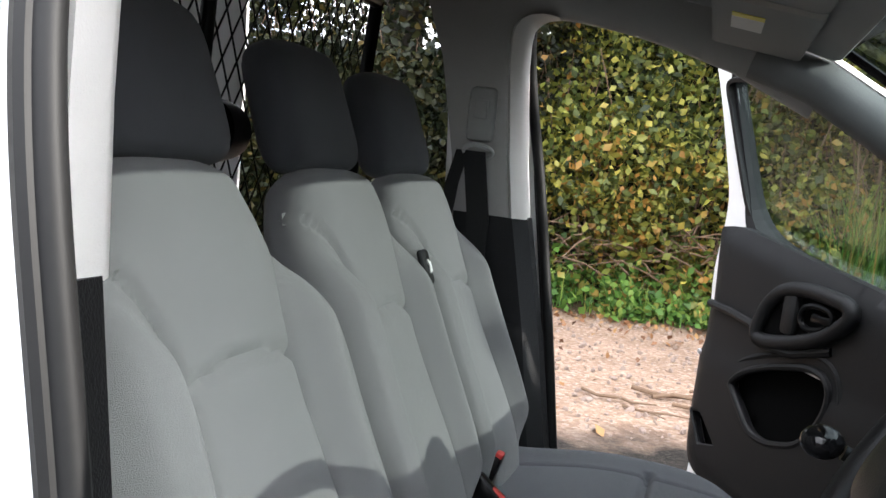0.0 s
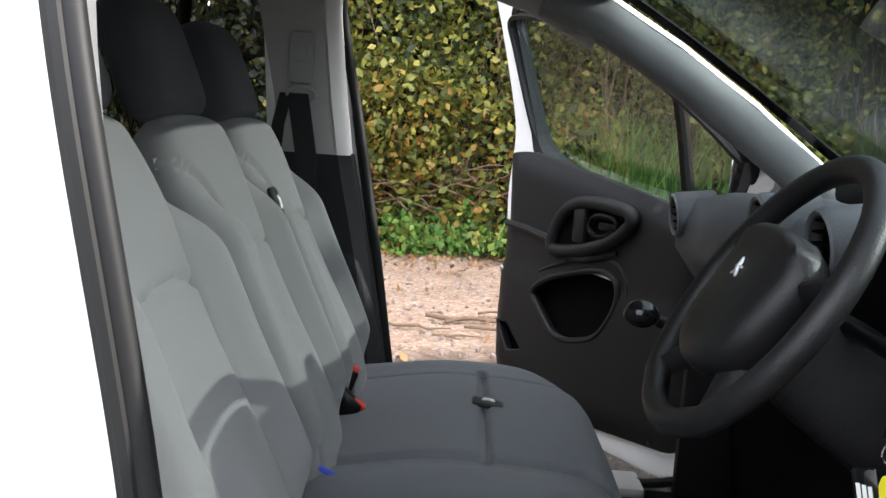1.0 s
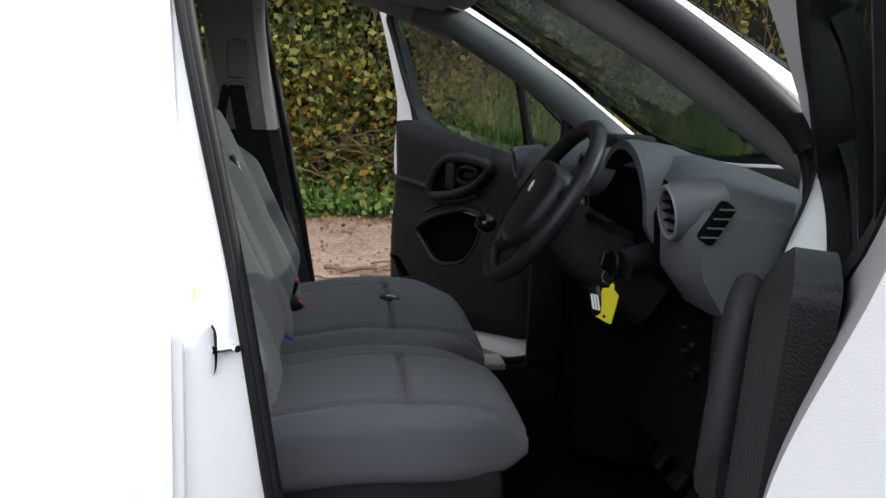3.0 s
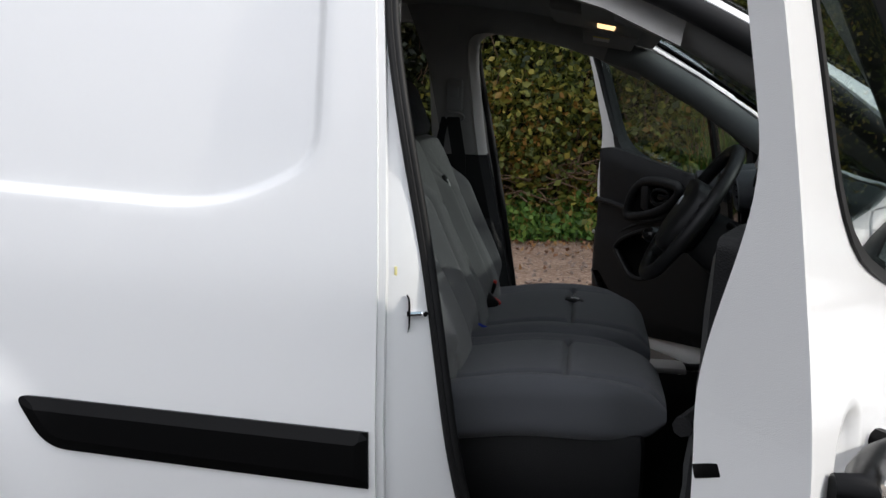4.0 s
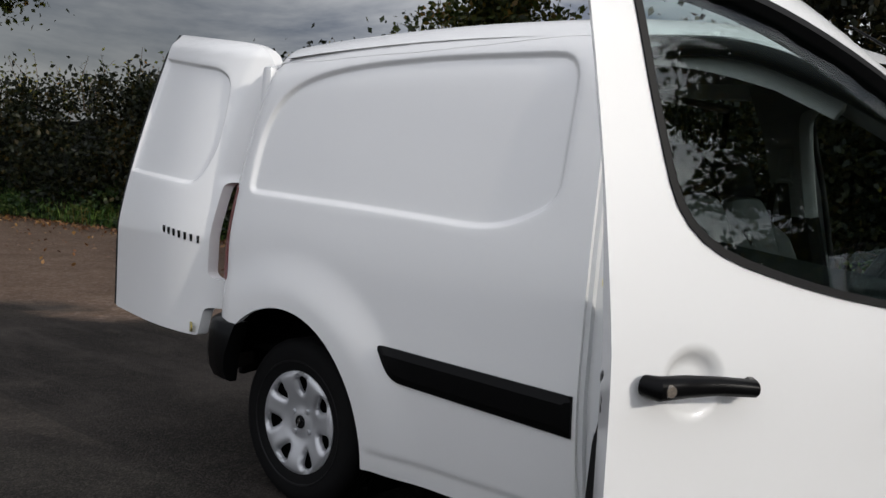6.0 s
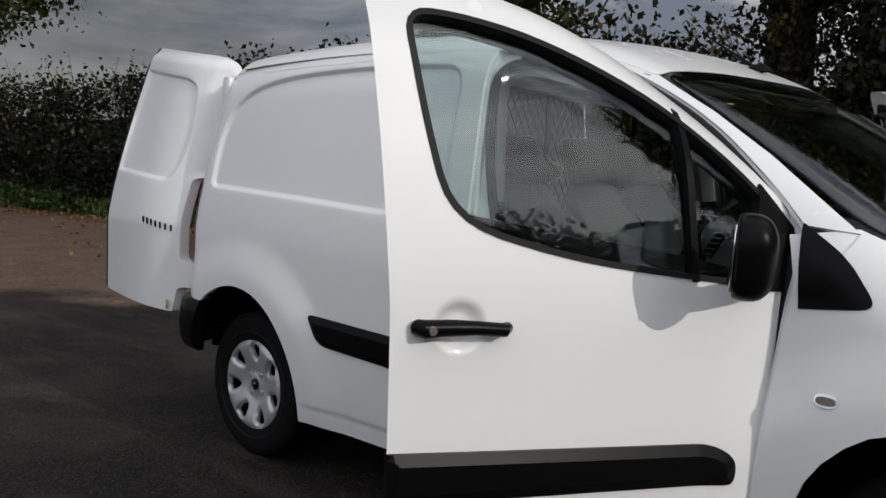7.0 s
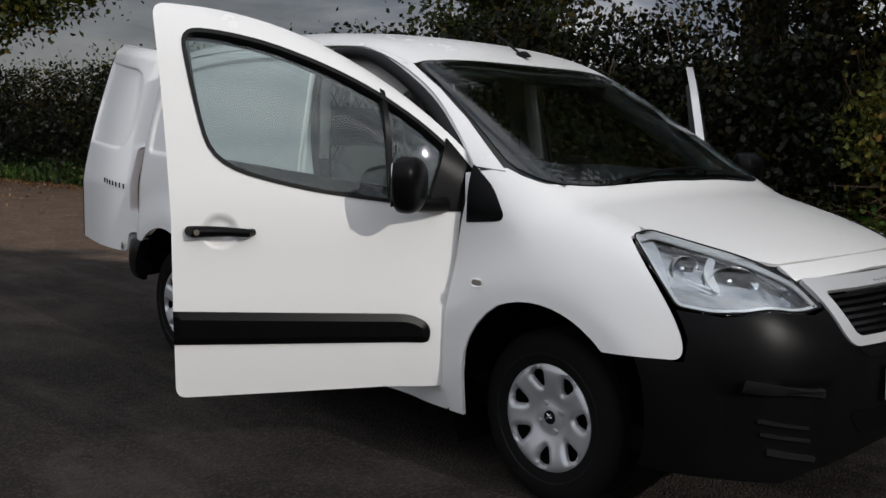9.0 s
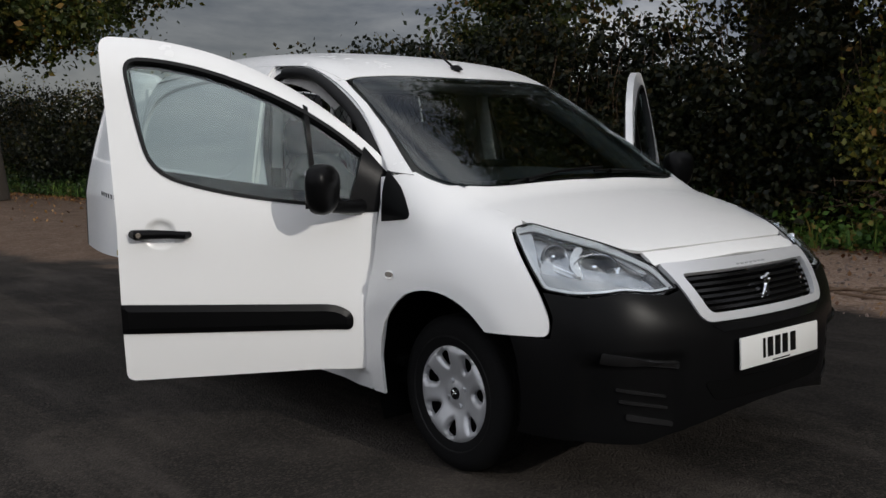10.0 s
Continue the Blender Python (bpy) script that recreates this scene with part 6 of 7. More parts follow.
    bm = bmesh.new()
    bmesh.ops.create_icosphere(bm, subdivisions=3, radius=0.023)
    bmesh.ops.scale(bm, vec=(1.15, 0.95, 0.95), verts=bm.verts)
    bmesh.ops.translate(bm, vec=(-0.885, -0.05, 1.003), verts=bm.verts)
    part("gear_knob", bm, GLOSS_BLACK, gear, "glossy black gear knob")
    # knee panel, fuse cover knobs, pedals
    part("knee_panel", box((0.10, 0.52, 0.30), (-0.545, -0.53, 0.78), 0.05, turn=Matrix.Rotation(radians(16), 4, "Y")), DARK, dash, "black knee panel darkened for footwell shade")
    for k, (y, z) in enumerate(((-0.66, 0.905), (-0.69, 0.88), (-0.65, 0.86), (-0.70, 0.84), (-0.67, 0.82))):
        part("switch", lathe([(0.0, -0.008), (0.008, -0.008), (0.010, 0.0)], 12, "x", centre=(-0.612 + (0.9 - z) * 0.2, y, z)), BLACK, dash, "")
    for y in (-0.30, -0.42, -0.52):
        part("pedal", box((0.015, 0.055, 0.075), (-0.50, y, 0.53), 0.006, turn=Matrix.Rotation(radians(35), 4, "Y")), RUBBER, dash, "")
    return dash


DASH_GREY = material("dash_plastic", (0.082, 0.086, 0.093), 0.5, grain=0.25, grain_scale=260, bump=0.0012, bump_scale=420, stain=0.15, stain_scale=4, colour2=(0.058, 0.061, 0.066), rough_var=0.06, spec=0.3)
WHEEL_RIM = material("wheel_leatherette", (0.009, 0.009, 0.0097), 0.42, grain=0.2, grain_scale=300, bump=0.0006, bump_scale=500, rough_var=0.06, spec=0.28)
VENT_EDGE = material("vent_edge", (0.16, 0.165, 0.175), 0.4, grain=0.1, grain_scale=300)
dash = build_dash(van)


def build_steering(van):
    m = Matrix.Translation((-0.822, -0.376, 1.094)) @ Matrix(((0.0, 0.544, -0.839, 0), (1.0, 0.0, 0.0, 0), (0.0, 0.839, 0.544, 0), (0, 0, 0, 1)))
    # local: x across, y up in the wheel's plane, z towards the driver
    n = 48
    pts = [(0.180 * math.cos(a), 0.180 * math.sin(a) * (0.97 if math.sin(a) < -0.8 else 1), 0) for a in np.linspace(0, 2 * math.pi, n, endpoint=False)]
    bm = tube(pts, 0.0165, 12, closed=True)
    bmesh.ops.transform(bm, matrix=m, verts=bm.verts)
    wheel = part("steering_wheel", bm, WHEEL_RIM, van, "black four-spoke steering wheel")
    rings = []
    for t, k in ((-0.045, 0.70), (-0.02, 0.92), (0.0, 1.0), (0.018, 0.97), (0.028, 0.85), (0.034, 0.55), (0.036, 0.15)):
        a, b = super_ring(40, 0.104 * k, 0.090 * k, 3.0)
        b = b - 0.010 - 0.010 * (1 - (a / 0.1) ** 2) * (b < 0)
        brow = 0.014 * sstep(0.030, 0.070, b) * (t > 0.01)
        rings.append([tuple(m @ Vector((x, y, t + z))) for x, y, z in zip(a * (1 + 0.12 * np.sign(b) * (np.abs(b) / 0.09)), b, brow)])
    ring_loft(rings, WHEEL_RIM, "hub_pad", wheel, "black padded hub")
    for a0, w in ((15, 0.022), (165, 0.022), (-52, 0.018), (-128, 0.018)):
        a = radians(a0)
        p = [m @ Vector((math.cos(a) * r, math.sin(a) * r, z)) for r, z in ((0.06, -0.005), (0.11, -0.012), (0.178, -0.002))]
        part("spoke", tube([tuple(q) for q in p], [w * 1.3, w, w * 0.75], 10, flat=0.5), WHEEL_RIM, wheel, "")
    bm = tube([tuple(m @ Vector(v)) for v in ((-0.0084, 0.0022, 0.037), (-0.0014, 0.0120, 0.038), (0.0028, 0.0204, 0.037), (0.0098, 0.0260, 0.036))], [0.002, 0.0032, 0.0028, 0.0015], 6)
    tube([tuple(m @ Vector(v)) for v in ((-0.0098, 0.0148, 0.037), (0.0098, 0.0134, 0.037))], 0.0018, 6, bm=bm)
    tube([tuple(m @ Vector(v)) for v in ((0.0000, 0.0106, 0.037), (0.0084, 0.0036, 0.037))], 0.0018, 6, bm=bm)
    part("hub_emblem", bm, HUBCAP, wheel, "chrome hub emblem")
    rings = []
    for t, a0, b0 in ((-0.05, 0.055, 0.060), (-0.12, 0.062, 0.070), (-0.22, 0.070, 0.075), (-0.30, 0.075, 0.08)):
        a, b = super_ring(28, a0, b0, 3)
        rings.append([tuple(m @ Vector((x, y - 0.02, t))) for x, y in zip(a, b)])
    ring_loft(rings, BLACK_TRIM, "steering_column", wheel, "black column shroud")
    for sx in (-1, 1):
        p = [m @ Vector((sx * r, 0.03, -0.085 - 0.02 * (r - 0.06) * 5)) for r in (0.05, 0.10, 0.17)]
        part("stalk", tube([tuple(q) for q in p], [0.009, 0.008, 0.011], 10), BLACK, wheel, "black column stalk")
    lock = [(-0.715 + 0.0, -0.545 + 0.024 * math.cos(a), 0.995 + 0.024 * math.sin(a)) for a in np.linspace(0, 2 * math.pi, 22, endpoint=False)]
    part("ignition_ring", tube(lock, 0.006, 8, closed=True), BLACK, wheel, "black ignition ring")
    part("ignition_barrel", tube([(-0.70, -0.545, 0.995), (-0.62, -0.50, 1.01)], [0.028, 0.03], 14), BLACK_TRIM, wheel, "")


build_steering(van)


def build_key():
    key = tagged(new("ignition_key"), "ignition key with black fob and yellow tag", "key")
    key.location = (-0.725, -0.550, 0.985)
    key.rotation_euler = (0, 0, radians(46))
    part("key_grip", box((0.045, 0.010, 0.030), (-0.012, 0.0, 0.018), 0.004, turn=Matrix.Rotation(radians(25), 4, "Y")), BLACK, key, "black key grip")
    ring = [(0.0, 0.014 * math.cos(a), -0.012 + 0.014 * math.sin(a)) for a in np.linspace(0, 2 * math.pi, 20, endpoint=False)]
    part("split_ring", tube(ring, 0.0014, 6, closed=True), CHROME, key, "steel split ring")
    tilt = Matrix.Rotation(radians(-14), 4, "X")
    part("fob", box((0.008, 0.027, 0.058), (0.0, 0.022, -0.060), 0.004, turn=tilt), GLOSS_BLACK, key, "black fob with pale bars")
    for k in range(3):
        part("print_bar", box((0.001, 0.004, 0.030), (-0.0048, 0.016 + 0.006 * k, -0.062), 0, turn=tilt), PALE, key, "")
    tag = rounded([(-0.004, 0.0), (0.004, 0.0), (0.006, -0.010), (0.020, -0.016, 0.003), (0.020, -0.074, 0.004), (-0.020, -0.074, 0.004), (-0.020, -0.016, 0.003), (-0.006, -0.010)])
    hole = np.array([(0.004 * math.cos(a), -0.066 + 0.004 * math.sin(a)) for a in np.linspace(0, 2 * math.pi, 12, endpoint=False)])
    uv, f = fill(tag, [hole], 0.012, 0.006)
    P = np.c_[np.zeros(len(uv)), uv[:, 0], uv[:, 1]]
    P, fs, N = shell(P, f, np.tile((1.0, 0, 0), (len(P), 1)), np.tile((0.0025, 0, 0), (len(P), 1)))
    bm = bmesh.new()
    vs = [bm.verts.new(tuple(p)) for p in P]
    for t in fs:
        bm.faces.new([vs[i] for i in t])
    bmesh.ops.remove_doubles(bm, verts=bm.verts, dist=0.0001)
    bmesh.ops.recalc_face_normals(bm, faces=bm.faces)
    bmesh.ops.transform(bm, matrix=Matrix.Translation((-0.006, -0.012, -0.022)) @ Matrix.Rotation(radians(12), 4, "X") @ Matrix.Rotation(radians(-12), 4, "Z"), verts=bm.verts)
    part("tag", bm, YELLOW, key, "yellow plastic tag", smooth=30)


build_key()

mount = part("windscreen_mount", box((0.025, 0.055, 0.075), (-0.335, -0.15, 1.275), 0.012), BLACK, van, "black holder on the windscreen")
part("mount_arm", tube([(-0.325, -0.15, 1.25), (-0.30, -0.13, 1.225), (-0.27, -0.11, 1.25)], 0.010, 8), BLACK, mount, "")
part("sucker", lathe([(0.0, 0.0), (0.03, 0.004), (0.034, 0.0)], 20, "x", centre=(-0.262, -0.11, 1.262)), RUBBER, mount, "")


# ---- yard, verge, hedge and trees ----
def hedge_y(x):
    """The foot of the hedge: it runs slightly oblique to the van."""
    return 8.15 + 0.17 * x


def ground_material():
    mat = bpy.data.materials.new("yard_surface")
    mat.use_nodes = True
    nt = mat.node_tree
    link = nt.links.new
    bsdf = nt.nodes["Principled BSDF"]
    coord = nt.nodes.new("ShaderNodeTexCoord")
    obj = coord.outputs["Object"]

    def noise_at(scale, detail=5.0, rough=0.6):
        n = node(nt, "ShaderNodeTexNoise", Scale=scale, Detail=detail, Roughness=rough)
        link(obj, n.inputs["Vector"])
        return n.outputs["Fac"]

    def ramp(value, stops):
        r = nt.nodes.new("ShaderNodeValToRGB")
        r.color_ramp.elements[0].position, r.color_ramp.elements[0].color = stops[0][0], (*stops[0][1], 1)
        r.color_ramp.elements[1].position, r.color_ramp.elements[1].color = stops[-1][0], (*stops[-1][1], 1)
        for p, c in stops[1:-1]:
            e = r.color_ramp.elements.new(p)
            e.color = (*c, 1)
        link(value, r.inputs[0])
        return r.outputs[0]

    def mix(fac, a, b):
        m = nt.nodes.new("ShaderNodeMix")
        m.data_type = "RGBA"
        link(fac, m.inputs["Factor"])
        link(a, m.inputs["A"])
        link(b, m.inputs["B"])
        return m.outputs["Result"]

    def math_node(op, a, b=None, clamp=False):
        m = nt.nodes.new("ShaderNodeMath")
        m.operation, m.use_clamp = op, clamp
        for i, v in enumerate((a, b)):
            if v is None:
                continue
            if isinstance(v, (int, float)):
                m.inputs[i].default_value = v
            else:
                link(v, m.inputs[i])
        return m.outputs[0]

    voro = nt.nodes.new("ShaderNodeTexVoronoi")
    voro.inputs["Scale"].default_value = 95.0
    link(obj, voro.inputs["Vector"])
    stone = nt.nodes.new("ShaderNodeTexVoronoi")
    stone.inputs["Scale"].default_value = 38.0
    link(obj, stone.inputs["Vector"])
    tar = ramp(noise_at(0.55), [(0.34, (0.010, 0.0092, 0.0084)), (0.5, (0.021, 0.0185, 0.0165)), (0.66, (0.060, 0.052, 0.045))])
    chips = ramp(voro.outputs["Color"], [(0.2, (0.014, 0.0124, 0.011)), (0.55, (0.026, 0.0225, 0.0192)), (0.85, (0.085, 0.072, 0.060))])
    fine = noise_at(60.0)
    asphalt = mix(math_node("MULTIPLY", fine, 0.75), tar, chips)
    dusty = ramp(noise_at(1.7, 8.0, 0.7), [(0.56, (0.0, 0.0, 0.0)), (0.72, (1.0, 1.0, 1.0))])
    dust = nt.nodes.new("ShaderNodeRGB")
    dust.outputs[0].default_value = (0.080, 0.068, 0.057, 1)
    asphalt = mix(math_node("MULTIPLY", dusty, 0.55), asphalt, dust.outputs[0])
    lane = nt.nodes.new("ShaderNodeMapping")
    lane.inputs["Scale"].default_value = (0.35, 1.9, 1.0)
    lane.inputs["Rotation"].default_value = (0, 0, radians(-14))
    link(obj, lane.inputs[0])
    track = node(nt, "ShaderNodeTexNoise", Scale=1.0, Detail=6.0, Roughness=0.68)
    link(lane.outputs[0], track.inputs["Vector"])
    worn = ramp(track.outputs["Fac"], [(0.50, (0.0, 0.0, 0.0)), (0.70, (1.0, 1.0, 1.0))])
    grit = nt.nodes.new("ShaderNodeRGB")
    grit.outputs[0].default_value = (0.066, 0.057, 0.050, 1)
    asphalt = mix(math_node("MULTIPLY", worn, 0.8), asphalt, grit.outputs[0])
    earth = ramp(noise_at(2.2, 7.0, 0.65), [(0.32, (0.118, 0.078, 0.054)), (0.52, (0.205, 0.138, 0.098)), (0.70, (0.28, 0.198, 0.148))])
    pebbles = ramp(stone.outputs["Color"], [(0.15, (0.13, 0.086, 0.062)), (0.55, (0.235, 0.163, 0.118)), (0.9, (0.38, 0.31, 0.26))])
    gravel = mix(math_node("MULTIPLY", noise_at(11.0), 0.9), earth, pebbles)
    sep = nt.nodes.new("ShaderNodeSeparateXYZ")
    link(obj, sep.inputs[0])
    # gravel brightness is set by x in its colour: dimmer behind, brighter beside the van
    gravel_gain = nt.nodes.new("ShaderNodeMapRange")
    gravel_gain.inputs["From Min"].default_value, gravel_gain.inputs["From Max"].default_value = -8.0, -4.0
    gravel_gain.inputs["To Min"].default_value, gravel_gain.inputs["To Max"].default_value = 0.55, 1.35
    link(sep.outputs["X"], gravel_gain.inputs["Value"])
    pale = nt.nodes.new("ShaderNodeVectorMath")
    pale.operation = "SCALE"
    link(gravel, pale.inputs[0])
    link(gravel_gain.outputs[0], pale.inputs["Scale"])
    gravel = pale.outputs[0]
    across = math_node("SUBTRACT", sep.outputs["Y"], math_node("MULTIPLY", sep.outputs["X"], 0.17))
    wobble = math_node("MULTIPLY", math_node("SUBTRACT", noise_at(0.9, 6.0), 0.5), 2.6)
    drift = math_node("MULTIPLY", math_node("MINIMUM", math_node("ADD", math_node("MAXIMUM", sep.outputs["X"], -9.0), 1.5), 0.0), 0.33)
    edge = math_node("SUBTRACT", math_node("ADD", across, wobble), drift)
    fac = nt.nodes.new("ShaderNodeMapRange")
    fac.inputs["From Min"].default_value, fac.inputs["From Max"].default_value = 3.55, 4.15
    link(edge, fac.inputs["Value"])
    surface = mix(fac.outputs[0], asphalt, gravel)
    soil = ramp(noise_at(5.0), [(0.3, (0.030, 0.022, 0.014)), (0.7, (0.085, 0.060, 0.036))])
    fac2 = nt.nodes.new("ShaderNodeMapRange")
    fac2.inputs["From Min"].default_value, fac2.inputs["From Max"].default_value = 7.3, 8.1
    link(math_node("ADD", across, math_node("MULTIPLY", wobble, 0.4)), fac2.inputs["Value"])
    surface = mix(fac2.outputs[0], surface, soil)
    link(surface, bsdf.inputs["Base Color"])
    bsdf.inputs["Roughness"].default_value = 0.9
    bsdf.inputs["Specular IOR Level"].default_value = 0.1
    relief = node(nt, "ShaderNodeBump", Strength=1.0, Distance=0.012)
    height = math_node("ADD", math_node("MULTIPLY", voro.outputs["Distance"], -0.5), math_node("ADD", math_node("MULTIPLY", math_node("MULTIPLY", stone.outputs["Distance"], fac.outputs[0]), -1.2), math_node("MULTIPLY", noise_at(14.0), 0.6)))
    link(height, relief.inputs["Height"])
    link(relief.outputs[0], bsdf.inputs["Normal"])
    return mat


def build_ground():
    xs = np.concatenate([np.linspace(-400, -30, 8), np.linspace(-24, 10, 70), np.linspace(20, 400, 8)])
    ys = np.concatenate([np.linspace(-400, -20, 8), np.linspace(-8, 14, 60), np.linspace(24, 400, 8)])
    verts, faces = [], []
    for x in xs:
        for y in ys:
            verge = y - hedge_y(x)
            z = 0.018 * noise.noise(Vector((x * 0.5, y * 0.5, 0.0))) * float(sstep(3.0, 4.5, np.array(y - 0.17 * x)))
            z += 0.25 * float(sstep(-0.6, 1.2, np.array(verge))) if abs(x) < 60 and y < 20 else 0.0
            verts.append((x, y, z if not (-4 < x < 2 and -2.5 < y < 2.5) else 0.0))
    m = len(ys)
    for i in range(len(xs) - 1):
        for j in range(m - 1):
            faces.append((i * m + j, (i + 1) * m + j, (i + 1) * m + j + 1, i * m + j + 1))
    ob = mesh_ob("ground", verts, faces, ground_material(), None, "dark worn asphalt running into brown gravel verge")
    tagged(ob, category="ground", kind="structure")


build_ground()


def leaf_material(name, stops, rough=0.5, through_light=0.35):
    """Foliage whose tone differs from leaf to leaf."""
    mat = bpy.data.materials.new(name)
    mat.use_nodes = True
    nt = mat.node_tree
    link = nt.links.new
    bsdf = nt.nodes["Principled BSDF"]
    geo = nt.nodes.new("ShaderNodeNewGeometry")
    ramp = nt.nodes.new("ShaderNodeValToRGB")
    els = ramp.color_ramp.elements
    els[0].position, els[0].color = stops[0][0], (*stops[0][1], 1)
    els[1].position, els[1].color = stops[-1][0], (*stops[-1][1], 1)
    for p, c in stops[1:-1]:
        e = els.new(p)
        e.color = (*c, 1)
    coord = nt.nodes.new("ShaderNodeTexCoord")
    patch_noise = node(nt, "ShaderNodeTexNoise", Scale=0.8, Detail=3.0)
    link(coord.outputs["Object"], patch_noise.inputs["Vector"])
    blend = nt.nodes.new("ShaderNodeMath")
    blend.operation = "MULTIPLY_ADD"
    blend.inputs[1].default_value, blend.inputs[2].default_value = 1.1, -0.55
    link(patch_noise.outputs["Fac"], blend.inputs[0])
    total = nt.nodes.new("ShaderNodeMath")
    total.operation, total.use_clamp = "ADD", True
    link(geo.outputs["Random Per Island"], total.inputs[0])
    link(blend.outputs[0], total.inputs[1])
    link(total.outputs[0], ramp.inputs[0])
    link(ramp.outputs[0], bsdf.inputs["Base Color"])
    bsdf.inputs["Roughness"].default_value = rough
    bsdf.inputs["Specular IOR Level"].default_value = 0.35
    glow = nt.nodes.new("ShaderNodeBsdfTranslucent")
    link(ramp.outputs[0], glow.inputs["Color"])
    mix = nt.nodes.new("ShaderNodeMixShader")
    mix.inputs[0].default_value = through_light
    link(bsdf.outputs[0], mix.inputs[1])
    link(glow.outputs[0], mix.inputs[2])
    link(mix.outputs[0], nt.nodes["Material Output"].inputs[0])
    return mat


def leaf_cloud(name, centres, size, mat, parent=None, label="", rng=None, up=0.35, long=1.5, droop=0.0):
    """One mesh of many small folded leaves about the given centres."""
    n = len(centres)
    d = rng.normal(size=(n, 3))
    d /= np.linalg.norm(d, axis=1)[:, None]
    nrm = rng.normal(size=(n, 3)) + np.array([0, 0, up])
    nrm -= d * np.sum(nrm * d, axis=1)[:, None]
    nrm /= np.linalg.norm(nrm, axis=1)[:, None]
    side = np.cross(d, nrm)
    s = size * (0.6 + 0.8 * rng.random(n))[:, None]
    fold = nrm * s * 0.14
    c = np.asarray(centres)
    tip, foot = c + d * s * long * 0.5 - np.array([0, 0, droop]) * s, c - d * s * long * 0.5
    l, r = c + side * s * 0.5 - d * s * 0.10 + fold, c - side * s * 0.5 - d * s * 0.10 + fold
    verts = np.stack([foot, l, tip, r], axis=1).reshape(-1, 3)
    idx = np.arange(n) * 4
    tri = np.stack([np.stack([idx, idx + 3, idx + 2], 1), np.stack([idx, idx + 2, idx + 1], 1)], 1).reshape(-1, 3)
    me = bpy.data.meshes.new(name)
    me.vertices.add(len(verts))
    me.vertices.foreach_set("co", verts.astype(np.float32).ravel())
    me.loops.add(tri.size)
    me.loops.foreach_set("vertex_index", tri.astype(np.int32).ravel())
    me.polygons.add(len(tri))
    me.polygons.foreach_set("loop_start", np.arange(0, tri.size, 3, dtype=np.int32))
    me.update()
    me.validate()
    me.materials.append(mat)
    ob = new(name, me)
    if parent is not None:
        ob.parent = parent
    return tagged(ob, label=label)


HEDGE_LEAF = leaf_material("hedge_leaf", [(0.0, (0.012, 0.022, 0.006)), (0.35, (0.070, 0.090, 0.016)), (0.68, (0.17, 0.178, 0.032)), (0.92, (0.31, 0.27, 0.052)), (1.0, (0.28, 0.15, 0.033))], through_light=0.28)
# dimmer copy of hedge_leaf: shade on the far hedge is put into its colour
SHADED_LEAF = leaf_material("shaded_leaf", [(0.0, (0.004, 0.008, 0.003)), (0.5, (0.012, 0.017, 0.005)), (0.85, (0.028, 0.029, 0.007)), (1.0, (0.065, 0.045, 0.010))])
LOW_LEAF = leaf_material("low_leaf", [(0.0, (0.030, 0.075, 0.015)), (0.5, (0.090, 0.188, 0.033)), (0.9, (0.195, 0.285, 0.060)), (1.0, (0.255, 0.180, 0.045))])
DIM_LOW_LEAF = leaf_material("dim_low_leaf", [(0.0, (0.012, 0.030, 0.007)), (0.5, (0.030, 0.065, 0.014)), (1.0, (0.08, 0.10, 0.025))])
OAK_LEAF = leaf_material("oak_leaf", [(0.0, (0.015, 0.027, 0.006)), (0.6, (0.053, 0.068, 0.012)), (0.9, (0.120, 0.108, 0.018)), (1.0, (0.180, 0.098, 0.018))])
DEAD_LEAF = leaf_material("dead_leaf", [(0.0, (0.07, 0.028, 0.012)), (0.5, (0.17, 0.075, 0.030)), (1.0, (0.30, 0.17, 0.06))], through_light=0.1)
BARK = material("bark", (0.032, 0.025, 0.019), 0.95, grain=0.5, grain_scale=18, bump=0.02, bump_scale=22, stain=0.3, stain_scale=3, colour2=(0.020, 0.016, 0.012))
TWIG = material("twig", (0.16, 0.10, 0.06), 0.9, grain=0.4, grain_scale=60, bump=0.002, bump_scale=120, colour2=(0.07, 0.045, 0.028))
SHADE = material("hedge_shade", (0.010, 0.012, 0.005), 1.0, grain=0.5, grain_scale=9, stain=0.3, stain_scale=2)


def hedge_top(x):
    """The hedge's height: low and ragged behind the van, tall beside and ahead of it."""
    return spl(x, (-30, -20, -15, -11, -8, -5.5, -3, 0, 4, 10, 20), (2.6, 2.5, 2.5, 2.75, 2.9, 3.1, 4.3, 4.8, 5.4, 5.6, 5.0))


